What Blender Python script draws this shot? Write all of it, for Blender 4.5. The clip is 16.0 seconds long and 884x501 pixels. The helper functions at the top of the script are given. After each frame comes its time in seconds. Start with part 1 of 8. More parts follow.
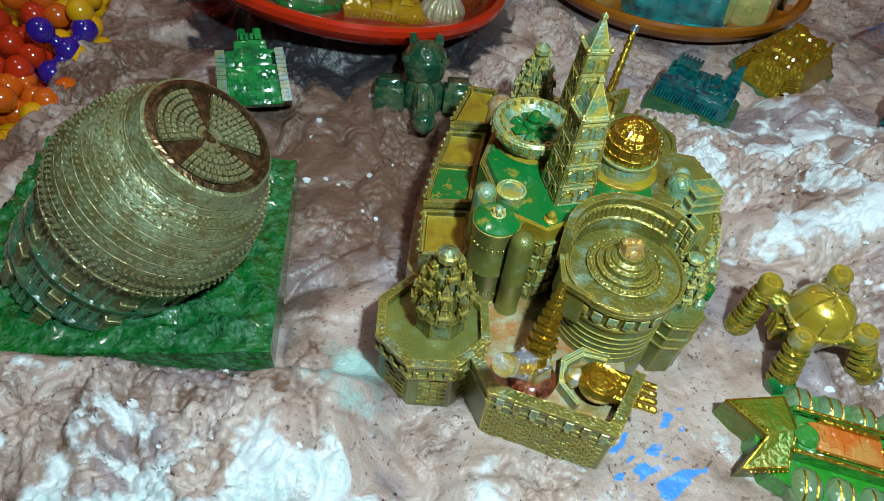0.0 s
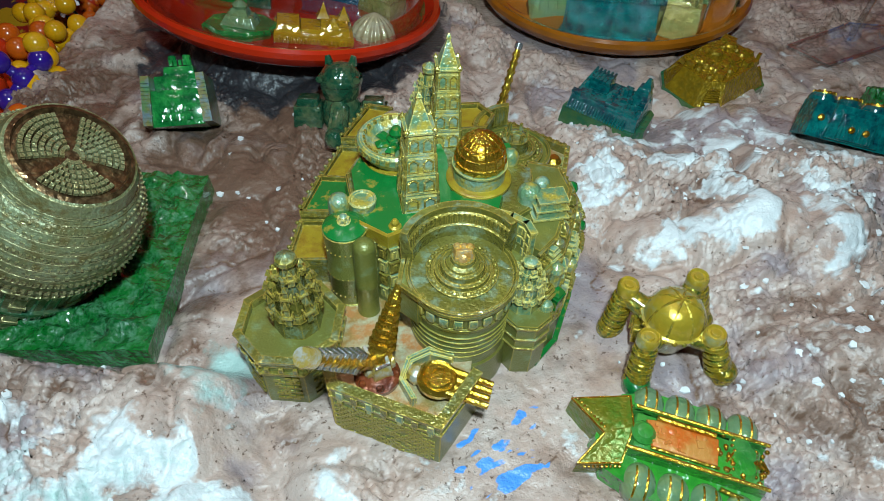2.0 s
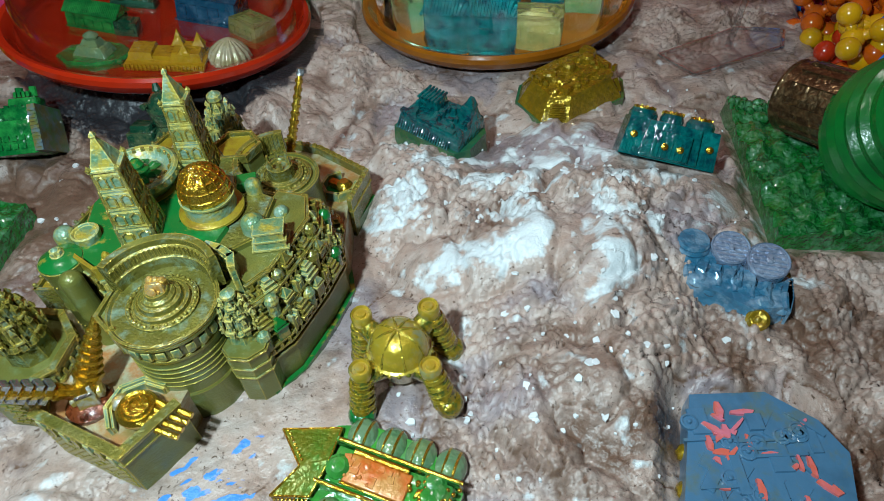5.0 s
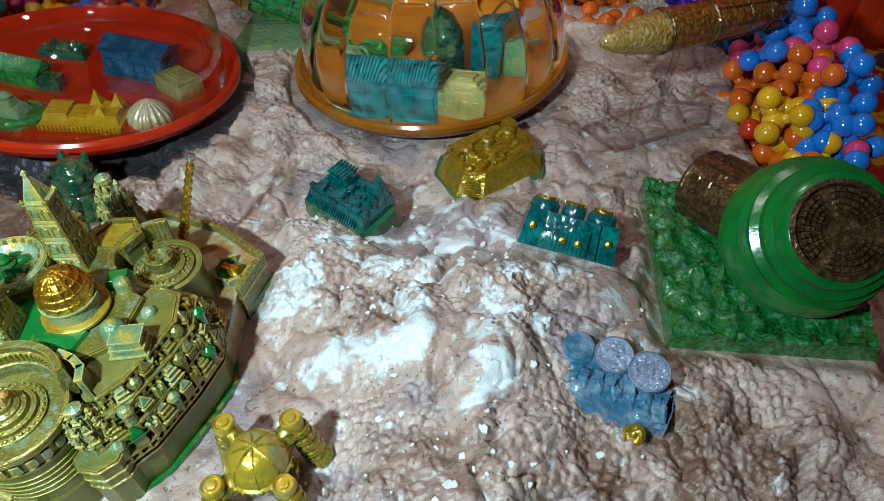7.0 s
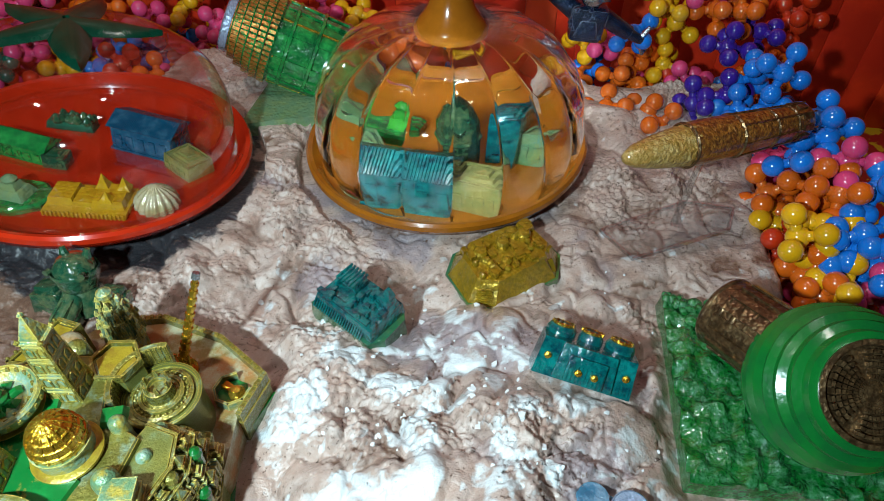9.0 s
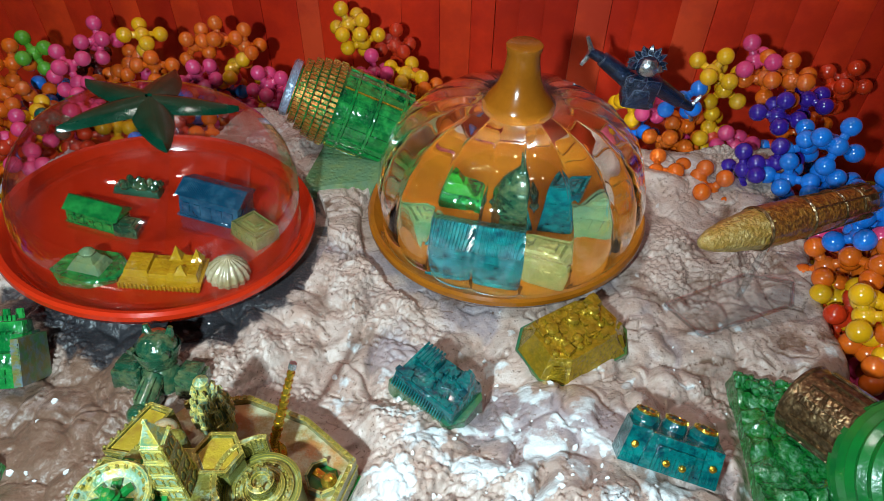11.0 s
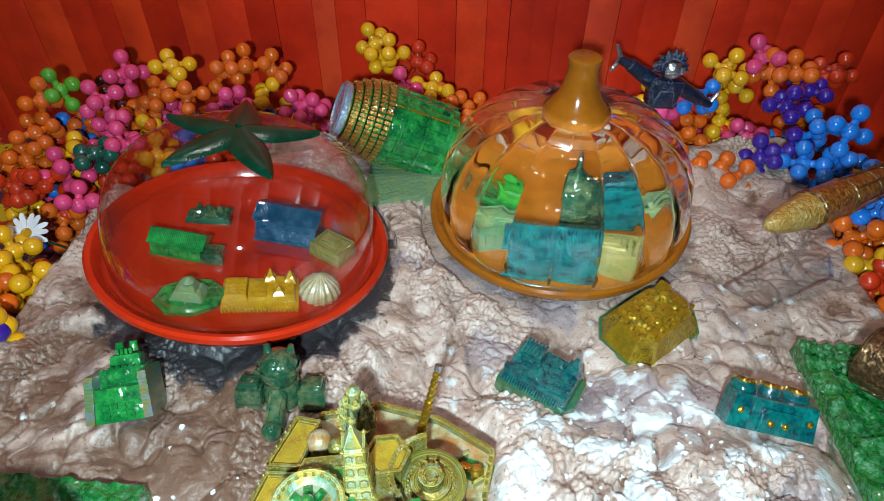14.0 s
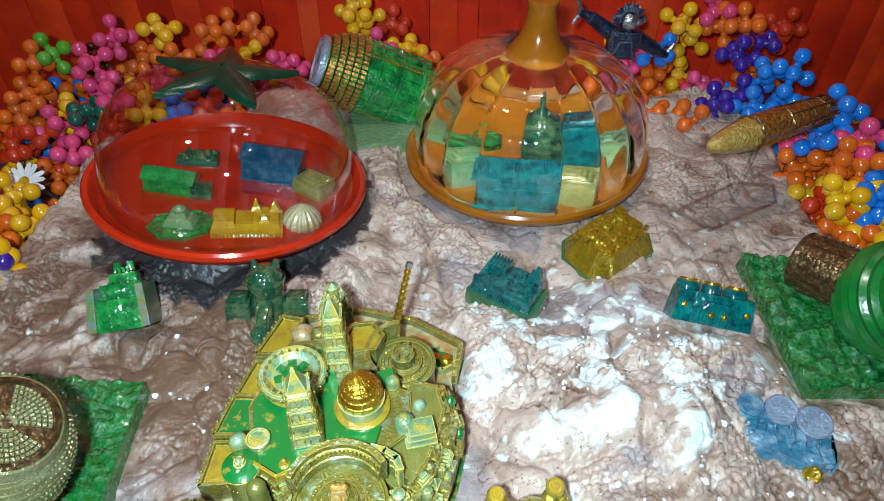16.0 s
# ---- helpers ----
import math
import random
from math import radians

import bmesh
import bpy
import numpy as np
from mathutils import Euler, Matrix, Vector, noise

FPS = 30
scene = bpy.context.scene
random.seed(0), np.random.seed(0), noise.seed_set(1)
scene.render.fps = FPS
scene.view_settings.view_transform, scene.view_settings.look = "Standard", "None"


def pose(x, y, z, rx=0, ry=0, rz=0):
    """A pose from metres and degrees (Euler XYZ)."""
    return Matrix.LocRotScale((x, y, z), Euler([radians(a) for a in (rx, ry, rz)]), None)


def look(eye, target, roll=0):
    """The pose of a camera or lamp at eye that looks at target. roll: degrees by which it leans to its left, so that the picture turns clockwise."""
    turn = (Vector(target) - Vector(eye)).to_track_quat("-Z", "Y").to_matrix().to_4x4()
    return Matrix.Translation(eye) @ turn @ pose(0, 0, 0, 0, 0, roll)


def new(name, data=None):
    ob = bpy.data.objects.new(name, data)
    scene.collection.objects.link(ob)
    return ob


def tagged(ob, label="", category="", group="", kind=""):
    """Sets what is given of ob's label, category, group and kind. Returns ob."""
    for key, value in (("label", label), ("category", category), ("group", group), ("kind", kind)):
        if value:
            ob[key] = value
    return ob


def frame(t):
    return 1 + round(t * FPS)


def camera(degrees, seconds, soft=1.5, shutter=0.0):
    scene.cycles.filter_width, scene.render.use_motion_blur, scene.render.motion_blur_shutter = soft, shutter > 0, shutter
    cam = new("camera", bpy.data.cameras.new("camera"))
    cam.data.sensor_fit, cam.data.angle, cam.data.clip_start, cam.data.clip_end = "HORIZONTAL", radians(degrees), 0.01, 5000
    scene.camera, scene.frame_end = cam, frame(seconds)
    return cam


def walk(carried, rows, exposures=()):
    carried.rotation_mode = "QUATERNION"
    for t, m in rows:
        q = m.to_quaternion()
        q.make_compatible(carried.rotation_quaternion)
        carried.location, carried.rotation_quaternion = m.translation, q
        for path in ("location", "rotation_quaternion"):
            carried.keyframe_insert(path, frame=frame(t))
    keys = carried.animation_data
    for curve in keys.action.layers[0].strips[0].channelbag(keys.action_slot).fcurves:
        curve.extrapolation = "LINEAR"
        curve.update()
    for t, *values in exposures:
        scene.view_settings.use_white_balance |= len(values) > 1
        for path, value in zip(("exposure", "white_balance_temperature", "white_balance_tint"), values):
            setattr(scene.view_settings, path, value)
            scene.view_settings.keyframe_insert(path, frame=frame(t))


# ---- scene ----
cam = camera(68.9, 16.0, soft=0.5)
PATH = [
    (0, (0.034, 0.022, 0.323), (0.144, 1.343, -1.175), 7.3),
    (0.5, (0.05, 0.023, 0.331), (0.132, 1.355, -1.159), 5.9),
    (1, (0.067, 0.018, 0.334), (0.1, 1.355, -1.153), 4.2),
    (1.5, (0.086, 0.013, 0.337), (0.091, 1.359, -1.142), 3.6),
    (2, (0.107, 0.01, 0.337), (0.078, 1.364, -1.135), 2.5),
    (2.5, (0.126, 0.009, 0.335), (0.072, 1.359, -1.14), 1.2),
    (3, (0.142, 0.009, 0.333), (0.052, 1.356, -1.143), 0.2),
    (3.5, (0.167, 0.01, 0.329), (0.047, 1.352, -1.149), -0.8),
    (4, (0.192, 0.008, 0.332), (0.038, 1.353, -1.141), -1.3),
    (4.5, (0.221, 0.017, 0.342), (0.028, 1.365, -1.123), -2.9),
    (5, (0.243, 0.03, 0.344), (0.029, 1.371, -1.124), -3.6),
    (5.2, (0.249, 0.035, 0.346), (0.039, 1.384, -1.116), -3.4),
    (7.3, (0.293, 0.078, 0.372), (0.086, 1.436, -1.081), -1.3),
    (7.5, (0.293, 0.083, 0.375), (0.084, 1.445, -1.075), -1.0),
    (8, (0.295, 0.094, 0.382), (0.079, 1.47, -1.053), -0.1),
    (8.5, (0.29, 0.105, 0.391), (0.073, 1.49, -1.035), 0.3),
    (9, (0.28, 0.118, 0.397), (0.063, 1.506, -1.027), 0.4),
    (9.5, (0.269, 0.125, 0.403), (0.048, 1.527, -1.006), 0.7),
    (9.7, (0.266, 0.126, 0.406), (0.039, 1.533, -0.998), 0.8),
    (11.8, (0.22, 0.131, 0.435), (0.024, 1.573, -0.937), 1.1),
    (12, (0.22, 0.129, 0.437), (0.04, 1.573, -0.934), 1.0),
    (12.5, (0.196, 0.129, 0.44), (0.033, 1.585, -0.921), 0.5),
    (13, (0.175, 0.124, 0.443), (0.049, 1.587, -0.915), 0.9),
    (13.5, (0.156, 0.114, 0.442), (0.063, 1.575, -0.92), 0.5),
    (14, (0.144, 0.1, 0.443), (0.082, 1.562, -0.92), 0.7),
    (14.5, (0.142, 0.088, 0.437), (0.122, 1.551, -0.926), 0.9),
    (15, (0.144, 0.067, 0.437), (0.13, 1.537, -0.92), 0.7),
    (15.5, (0.151, 0.049, 0.434), (0.124, 1.519, -0.921), 0.4),
    (16, (0.158, 0.038, 0.429), (0.13, 1.503, -0.932), 0.4),
]
walk(cam, [(t, look(eye, target, roll)) for t, eye, target, roll in PATH],
     exposures=[(0, -0.56), (2, -0.54), (5, -0.48), (7.4, -0.2), (8.4, 0.0), (10.5, 0.26), (12, 0.38), (14, 0.36), (16, 0.18)])

# ---- light ----
world = bpy.data.worlds.new("room_air")
scene.world = world
world.use_nodes = True
world.node_tree.nodes["Background"].inputs[0].default_value = (0.55, 0.62, 0.75, 1)
world.node_tree.nodes["Background"].inputs[1].default_value = 0.018


def area_lamp(name, eye, target, size, watts, colour):
    data = bpy.data.lights.new(name, "AREA")
    data.shape, data.size, data.energy, data.color = "DISK", size, watts, colour
    ob = new(name, data)
    ob.matrix_world = look(eye, target)
    return ob


area_lamp("camera_lamp", (0.12, 0.0, 0.47), (0.13, 0.36, 0.10), 0.025, 4.1, (0.68, 0.92, 1.0))
for x, y, watts in ((0.34, 0.66, 0.95), (-0.30, 0.25, 4.2), (0.62, 0.15, 0.6)):
    area_lamp("ceiling_spot", (x, y, 1.45), (0.15, 0.36, 0.10), 0.07, watts, (1.0, 0.94, 0.87))


# ---- materials ----
def material(name, colour, rough=0.5, metal=0.0, coat=0.0, second=None, scale=60.0, bump=0.0, bump_scale=300.0,
             third=None, brick=None, transmission=0.0, spread=(0.42, 0.6), coat_rough=0.12, edges=None, cast=None, wash=None):
    """A painted or cast surface: colours mixed by noise, fine relief, optional courses of small bricks."""
    m = bpy.data.materials.new(name)
    m.use_nodes = True
    t = m.node_tree
    b = t.nodes["Principled BSDF"]
    link = t.links.new
    where = t.nodes.new("ShaderNodeNewGeometry").outputs["Position"]
    b.inputs["Roughness"].default_value = rough
    b.inputs["Metallic"].default_value = metal
    b.inputs["Coat Weight"].default_value = coat
    b.inputs["Coat Roughness"].default_value = coat_rough
    b.inputs["Transmission Weight"].default_value = transmission
    b.inputs["Base Color"].default_value = (*colour, 1)
    last = None
    for k, other in enumerate(c for c in (second, third) if c):
        n = t.nodes.new("ShaderNodeTexNoise")
        n.inputs["Scale"].default_value = scale * (1 + 1.7 * k)
        n.inputs["Detail"].default_value = 6
        n.inputs["Roughness"].default_value = 0.65
        off = t.nodes.new("ShaderNodeVectorMath")
        off.inputs[1].default_value = (3.1 * k, 7.7 * k, 1.3 * k)
        link(where, off.inputs[0])
        link(off.outputs[0], n.inputs["Vector"])
        r = t.nodes.new("ShaderNodeMapRange")
        r.inputs["From Min"].default_value, r.inputs["From Max"].default_value = spread
        link(n.outputs["Fac"], r.inputs["Value"])
        mix = t.nodes.new("ShaderNodeMix")
        mix.data_type = "RGBA"
        link(r.outputs[0], mix.inputs["Factor"])
        if last:
            link(last, mix.inputs["A"])
        else:
            mix.inputs["A"].default_value = (*colour, 1)
        mix.inputs["B"].default_value = (*other, 1)
        last = mix.outputs["Result"]
    cells = joints = None
    if brick:
        axes = t.nodes.new("ShaderNodeSeparateXYZ")
        link(where, axes.inputs[0])
        along = t.nodes.new("ShaderNodeMath")
        link(axes.outputs["X"], along.inputs[0])
        link(axes.outputs["Y"], along.inputs[1])
        flat = t.nodes.new("ShaderNodeCombineXYZ")
        link(along.outputs[0], flat.inputs["X"])
        link(axes.outputs["Z"], flat.inputs["Y"])
        tex = t.nodes.new("ShaderNodeTexBrick")
        tex.inputs["Scale"].default_value = 1.0
        tex.inputs["Brick Width"].default_value = brick * 2.2
        tex.inputs["Row Height"].default_value = brick
        tex.inputs["Mortar Size"].default_value = brick * 0.16
        tex.inputs["Mortar Smooth"].default_value = 0.4
        link(flat.outputs[0], tex.inputs["Vector"])
        joints = tex.outputs["Fac"]
    if cast:
        cells = t.nodes.new("ShaderNodeTexVoronoi")
        cells.distance = "CHEBYCHEV"
        cells.inputs["Scale"].default_value = cast
        link(where, cells.inputs["Vector"])
    if wash:
        low = t.nodes.new("ShaderNodeMapRange")
        low.inputs["From Min"].default_value, low.inputs["From Max"].default_value = 0.30, 0.75
        link(joints if brick else cells.outputs["Distance"], low.inputs["Value"])
        mix = t.nodes.new("ShaderNodeMix")
        mix.data_type = "RGBA"
        link(low.outputs[0], mix.inputs["Factor"])
        if last:
            link(last, mix.inputs["A"])
        else:
            mix.inputs["A"].default_value = (*colour, 1)
        mix.inputs["B"].default_value = (*wash, 1)
        last = mix.outputs["Result"]
    if edges:
        soft = t.nodes.new("ShaderNodeBevel")
        soft.samples = 4
        soft.inputs["Radius"].default_value = 0.0009
        dot = t.nodes.new("ShaderNodeVectorMath")
        dot.operation = "DOT_PRODUCT"
        link(soft.outputs[0], dot.inputs[0])
        link(t.nodes.new("ShaderNodeNewGeometry").outputs["Normal"], dot.inputs[1])
        worn = t.nodes.new("ShaderNodeMapRange")
        worn.inputs["From Min"].default_value, worn.inputs["From Max"].default_value = 0.985, 0.90
        link(dot.outputs["Value"], worn.inputs["Value"])
        mix = t.nodes.new("ShaderNodeMix")
        mix.data_type = "RGBA"
        link(worn.outputs[0], mix.inputs["Factor"])
        if last:
            link(last, mix.inputs["A"])
        else:
            mix.inputs["A"].default_value = (*colour, 1)
        mix.inputs["B"].default_value = (*edges, 1)
        last = mix.outputs["Result"]
        shine = t.nodes.new("ShaderNodeMapRange")
        shine.inputs["To Min"].default_value, shine.inputs["To Max"].default_value = metal, 0.7 if metal > 0.15 else metal
        link(worn.outputs[0], shine.inputs["Value"])
        link(shine.outputs[0], b.inputs["Metallic"])
    if last:
        link(last, b.inputs["Base Color"])
    height = None
    if bump:
        n = t.nodes.new("ShaderNodeTexNoise")
        n.inputs["Scale"].default_value = bump_scale
        n.inputs["Detail"].default_value = 5
        link(where, n.inputs["Vector"])
        height = t.nodes.new("ShaderNodeBump")
        height.inputs["Strength"].default_value = bump
        height.inputs["Distance"].default_value = 0.002
        link(n.outputs["Fac"], height.inputs["Height"])
    if cast:
        lumps = t.nodes.new("ShaderNodeBump")
        lumps.invert = True
        lumps.inputs["Strength"].default_value = 0.25 if brick else 0.55
        lumps.inputs["Distance"].default_value = 0.45 / cast
        link(cells.outputs["Distance"], lumps.inputs["Height"])
        if height:
            link(height.outputs[0], lumps.inputs["Normal"])
        height = lumps
    if brick:
        courses = t.nodes.new("ShaderNodeBump")
        courses.invert = True
        courses.inputs["Strength"].default_value = 0.75
        courses.inputs["Distance"].default_value = 0.0011
        link(joints, courses.inputs["Height"])
        if height:
            link(height.outputs[0], courses.inputs["Normal"])
        height = courses
    if height:
        link(height.outputs[0], b.inputs["Normal"])
    return m


GOLD = material("bright_gold", (0.55, 0.30, 0.02), 0.22, 0.9, 0.3, (0.62, 0.42, 0.05), 120, 0.4, 500)
GOLD_DULL = material("yellow_gold", (0.40, 0.24, 0.010), 0.22, 0.6, 0.6, (0.50, 0.34, 0.02), 70, 0.2, 700, (0.22, 0.15, 0.015), spread=(0.46, 0.72), cast=380, wash=(0.28, 0.19, 0.012))
GREEN_ROOF = material("green_enamel", (0.004, 0.125, 0.022), 0.22, 0, 0.7, (0.006, 0.165, 0.032), 40, 0.15, 300, (0.30, 0.22, 0.03), spread=(0.56, 0.66))
TEAL = material("teal_resin", (0.001, 0.090, 0.088), 0.11, 0, 0.7, (0.002, 0.155, 0.145), 60, 0.12, 700, (0.001, 0.030, 0.045), spread=(0.44, 0.66), cast=300, coat_rough=0.09)
TEAL_GREEN = material("green_teal_resin", (0.012, 0.10, 0.05), 0.2, 0, 0.8, (0.05, 0.12, 0.03), 60, 0.4, 350)
GREEN = material("green_resin", (0.003, 0.12, 0.025), 0.11, 0, 1.0, (0.002, 0.05, 0.015), 40, 0.05, 320, (0.02, 0.26, 0.05), spread=(0.44, 0.68), cast=300, coat_rough=0.09)
GREEN_DOME = material("green_dome_resin", (0.003, 0.125, 0.018), 0.2, 0, 0.7, (0.004, 0.09, 0.018), 60, 0.12, 420)
GREEN_BASE = material("green_plate_resin", (0.003, 0.120, 0.016), 0.14, 0, 1.0, (0.002, 0.055, 0.014), 90, 1.0, 330, (0.06, 0.22, 0.10), spread=(0.47, 0.70), coat_rough=0.08, cast=420)
DARK_GREEN = material("dark_green_paint", (0.008, 0.06, 0.035), 0.28, 0, 0.5, (0.012, 0.09, 0.05), 60, 0.15, 300)
SMOKE_GREEN = material("smoky_green_resin", (0.008, 0.055, 0.028), 0.13, 0.1, 1.0, (0.02, 0.085, 0.04), 40, 0.06, 320, (0.12, 0.14, 0.06), spread=(0.46, 0.70), cast=260, coat_rough=0.09)
SILVER_GREEN = material("silver_green_cast", (0.15, 0.16, 0.07), 0.32, 0.3, 0.3, (0.24, 0.28, 0.16), 60, 0.3, 900, (0.13, 0.10, 0.03), spread=(0.46, 0.64), edges=(0.46, 0.42, 0.20), cast=560)
BLUE = material("blue_resin", (0.004, 0.060, 0.12), 0.13, 0.1, 0.7, (0.012, 0.10, 0.18), 35, 0.06, 320, (0.05, 0.16, 0.25), spread=(0.48, 0.75), cast=300)
BLUE_PALE = material("silvery_blue_resin", (0.03, 0.14, 0.24), 0.14, 0.1, 0.9, (0.07, 0.22, 0.34), 40, 0.06, 320, (0.22, 0.34, 0.44), spread=(0.46, 0.70), cast=260, coat_rough=0.09)
BLUE_FLAT = material("blue_grey_resin", (0.06, 0.16, 0.27), 0.28, 0, 0.5, (0.045, 0.12, 0.20), 45, 0.15, 260, (0.10, 0.15, 0.14), spread=(0.5, 0.7))
LILAC = material("lilac_silver", (0.24, 0.30, 0.42), 0.26, 0.5, 0.6, (0.34, 0.42, 0.55), 90, 0.3, 420, cast=380)
CORAL = material("coral_paint", (0.62, 0.12, 0.08), 0.4, 0, 0.3, (0.6, 0.16, 0.22), 90, 0.2, 300)
ORANGE_PAINT = material("orange_paint", (0.52, 0.11, 0.012), 0.35, 0.1, 0.5, (0.50, 0.22, 0.05), 120, 0.3, 400)
LIME = material("lime_green_resin", (0.03, 0.24, 0.02), 0.14, 0, 0.8, (0.12, 0.22, 0.10), 30, 0.08, 300, (0.012, 0.15, 0.02), spread=(0.44, 0.72), cast=240)
GREY_GREEN = material("grey_green_resin", (0.13, 0.22, 0.12), 0.16, 0.1, 0.7, (0.06, 0.20, 0.07), 30, 0.08, 320, (0.20, 0.25, 0.09), spread=(0.44, 0.74), cast=280)
BRONZE = material("dark_bronze", (0.20, 0.11, 0.045), 0.28, 0.75, 0.3, (0.30, 0.19, 0.09), 90, 0.15, 420, (0.08, 0.045, 0.02), cast=420, wash=(0.08, 0.045, 0.02))
RED_PLASTIC = material("red_plastic", (0.46, 0.022, 0.005), 0.14, 0, 0.0, (0.40, 0.018, 0.004), 25, 0.03, 300)
ORANGE_PLASTIC = material("orange_plastic", (0.29, 0.090, 0.006), 0.15, 0, 0.0, (0.23, 0.070, 0.005), 30, 0.03, 300)
STAR_GREEN = material("star_green", (0.001, 0.022, 0.011), 0.16, 0, 0.0, (0.002, 0.032, 0.017), 50, 0.1, 260)
YELLOW_RESIN = material("yellow_resin", (0.46, 0.26, 0.010), 0.13, 0.1, 0.7, (0.36, 0.19, 0.008), 60, 0.05, 350, cast=260)
BEIGE_RESIN = material("beige_resin", (0.30, 0.25, 0.08), 0.18, 0.2, 0.6, (0.20, 0.22, 0.07), 60, 0.08, 400, cast=280)
SHELL_WHITE = material("pearl_shell", (0.50, 0.45, 0.30), 0.25, 0.2, 0.6, (0.38, 0.33, 0.16), 120, 0.3, 400)
NAVY = material("navy_metal", (0.010, 0.025, 0.07), 0.25, 0.4, 0.6, (0.006, 0.012, 0.03), 120, 0.8, 420, edges=(0.25, 0.28, 0.36))
SILVER = material("dull_silver", (0.5, 0.52, 0.55), 0.25, 0.9, 0.2, (0.35, 0.36, 0.4), 120, 0.5, 420)
CORN_TIP = material("tan_corn_tip", (0.42, 0.22, 0.05), 0.3, 0.1, 0.5, (0.50, 0.36, 0.14), 130, 1.0, 420, (0.30, 0.17, 0.03))
CORN = material("brown_corn_husk", (0.32, 0.11, 0.016), 0.28, 0.2, 0.7, (0.36, 0.16, 0.03), 150, 0.8, 460, (0.10, 0.03, 0.01))
WALL_DARK = material("dark_room_wall", (0.05, 0.045, 0.045), 0.8, 0, 0, (0.06, 0.05, 0.05), 3, 0.05, 40)
BOARD = material("painted_base_board", (0.03, 0.02, 0.05), 0.5, 0, 0.2, (0.50, 0.33, 0.01), 9, 0.05, 80, (0.30, 0.015, 0.01), spread=(0.5, 0.52))
PETAL = material("white_petal", (0.6, 0.6, 0.62), 0.5, 0, 0.2, (0.5, 0.5, 0.55), 60, 0.1, 200)

BEAD_COLOURS = {
    "o": ("orange", (0.62, 0.105, 0.006)), "y": ("yellow", (0.70, 0.34, 0.006)), "p": ("pink", (0.62, 0.05, 0.16)),
    "b": ("sky blue", (0.008, 0.16, 0.60)), "v": ("violet blue", (0.035, 0.012, 0.24)), "r": ("red", (0.50, 0.03, 0.006)),
    "d": ("dark green", (0.004, 0.07, 0.05)), "l": ("leaf green", (0.08, 0.30, 0.02)), "m": ("maroon", (0.06, 0.006, 0.006)),
}
BEAD_MATERIALS = {k: material(n.replace(" ", "_") + "_bead", c, 0.16, 0, 0.7, tuple(v * 0.82 for v in c), 40, 0.02, 300)
                  for k, (n, c) in BEAD_COLOURS.items()}


def plank_paint():
    """Red painted boards, each in a slightly different red, with a few pinker ones."""
    m = material("red_board_paint", (0.74, 0.038, 0.008), 0.42, 0, 0.15, (0.56, 0.024, 0.007), 14, 0.12, 120)
    t = m.node_tree
    b = t.nodes["Principled BSDF"]
    old = b.inputs["Base Color"].links[0].from_socket
    info = t.nodes.new("ShaderNodeObjectInfo")
    ramp = t.nodes.new("ShaderNodeValToRGB")
    ramp.color_ramp.interpolation = "CONSTANT"
    e = ramp.color_ramp.elements
    e[0].color, e[1].color, e[1].position = (0.9, 0.75, 0.7, 1), (1.0, 1.0, 1.0, 1), 0.3
    for pos, col in ((0.55, (0.72, 0.55, 0.5, 1)), (0.74, (1.05, 1.35, 1.1, 1)), (0.90, (1.0, 1.7, 2.2, 1))):
        n = e.new(pos)
        n.color = col
    t.links.new(info.outputs["Random"], ramp.inputs["Fac"])
    mul = t.nodes.new("ShaderNodeMix")
    mul.data_type, mul.blend_type = "RGBA", "MULTIPLY"
    mul.inputs["Factor"].default_value = 1
    t.links.new(old, mul.inputs["A"])
    t.links.new(ramp.outputs["Color"], mul.inputs["B"])
    t.links.new(mul.outputs["Result"], b.inputs["Base Color"])
    return m


def clear_dome(name, tint, gloss, base):
    """Clear thin plastic: see-through with mirror gloss that grows at the edges."""
    m = bpy.data.materials.new(name)
    m.use_nodes = True
    t = m.node_tree
    t.nodes.remove(t.nodes["Principled BSDF"])
    clear, shine = t.nodes.new("ShaderNodeBsdfTransparent"), t.nodes.new("ShaderNodeBsdfGlossy")
    clear.inputs["Color"].default_value = (*tint, 1)
    shine.inputs["Roughness"].default_value = 0.03
    face = t.nodes.new("ShaderNodeLayerWeight")
    face.inputs["Blend"].default_value = 0.5
    power = t.nodes.new("ShaderNodeMath")
    power.operation = "POWER"
    power.inputs[1].default_value = gloss
    t.links.new(face.outputs["Facing"], power.inputs[0])
    edge = t.nodes.new("ShaderNodeMath")
    edge.operation = "MULTIPLY_ADD"
    edge.inputs[1].default_value, edge.inputs[2].default_value = 0.85, base
    t.links.new(power.outputs[0], edge.inputs[0])
    mix = t.nodes.new("ShaderNodeMixShader")
    t.links.new(edge.outputs[0], mix.inputs[0])
    t.links.new(clear.outputs[0], mix.inputs[1])
    t.links.new(shine.outputs[0], mix.inputs[2])
    t.links.new(mix.outputs[0], t.nodes["Material Output"].inputs["Surface"])
    return m


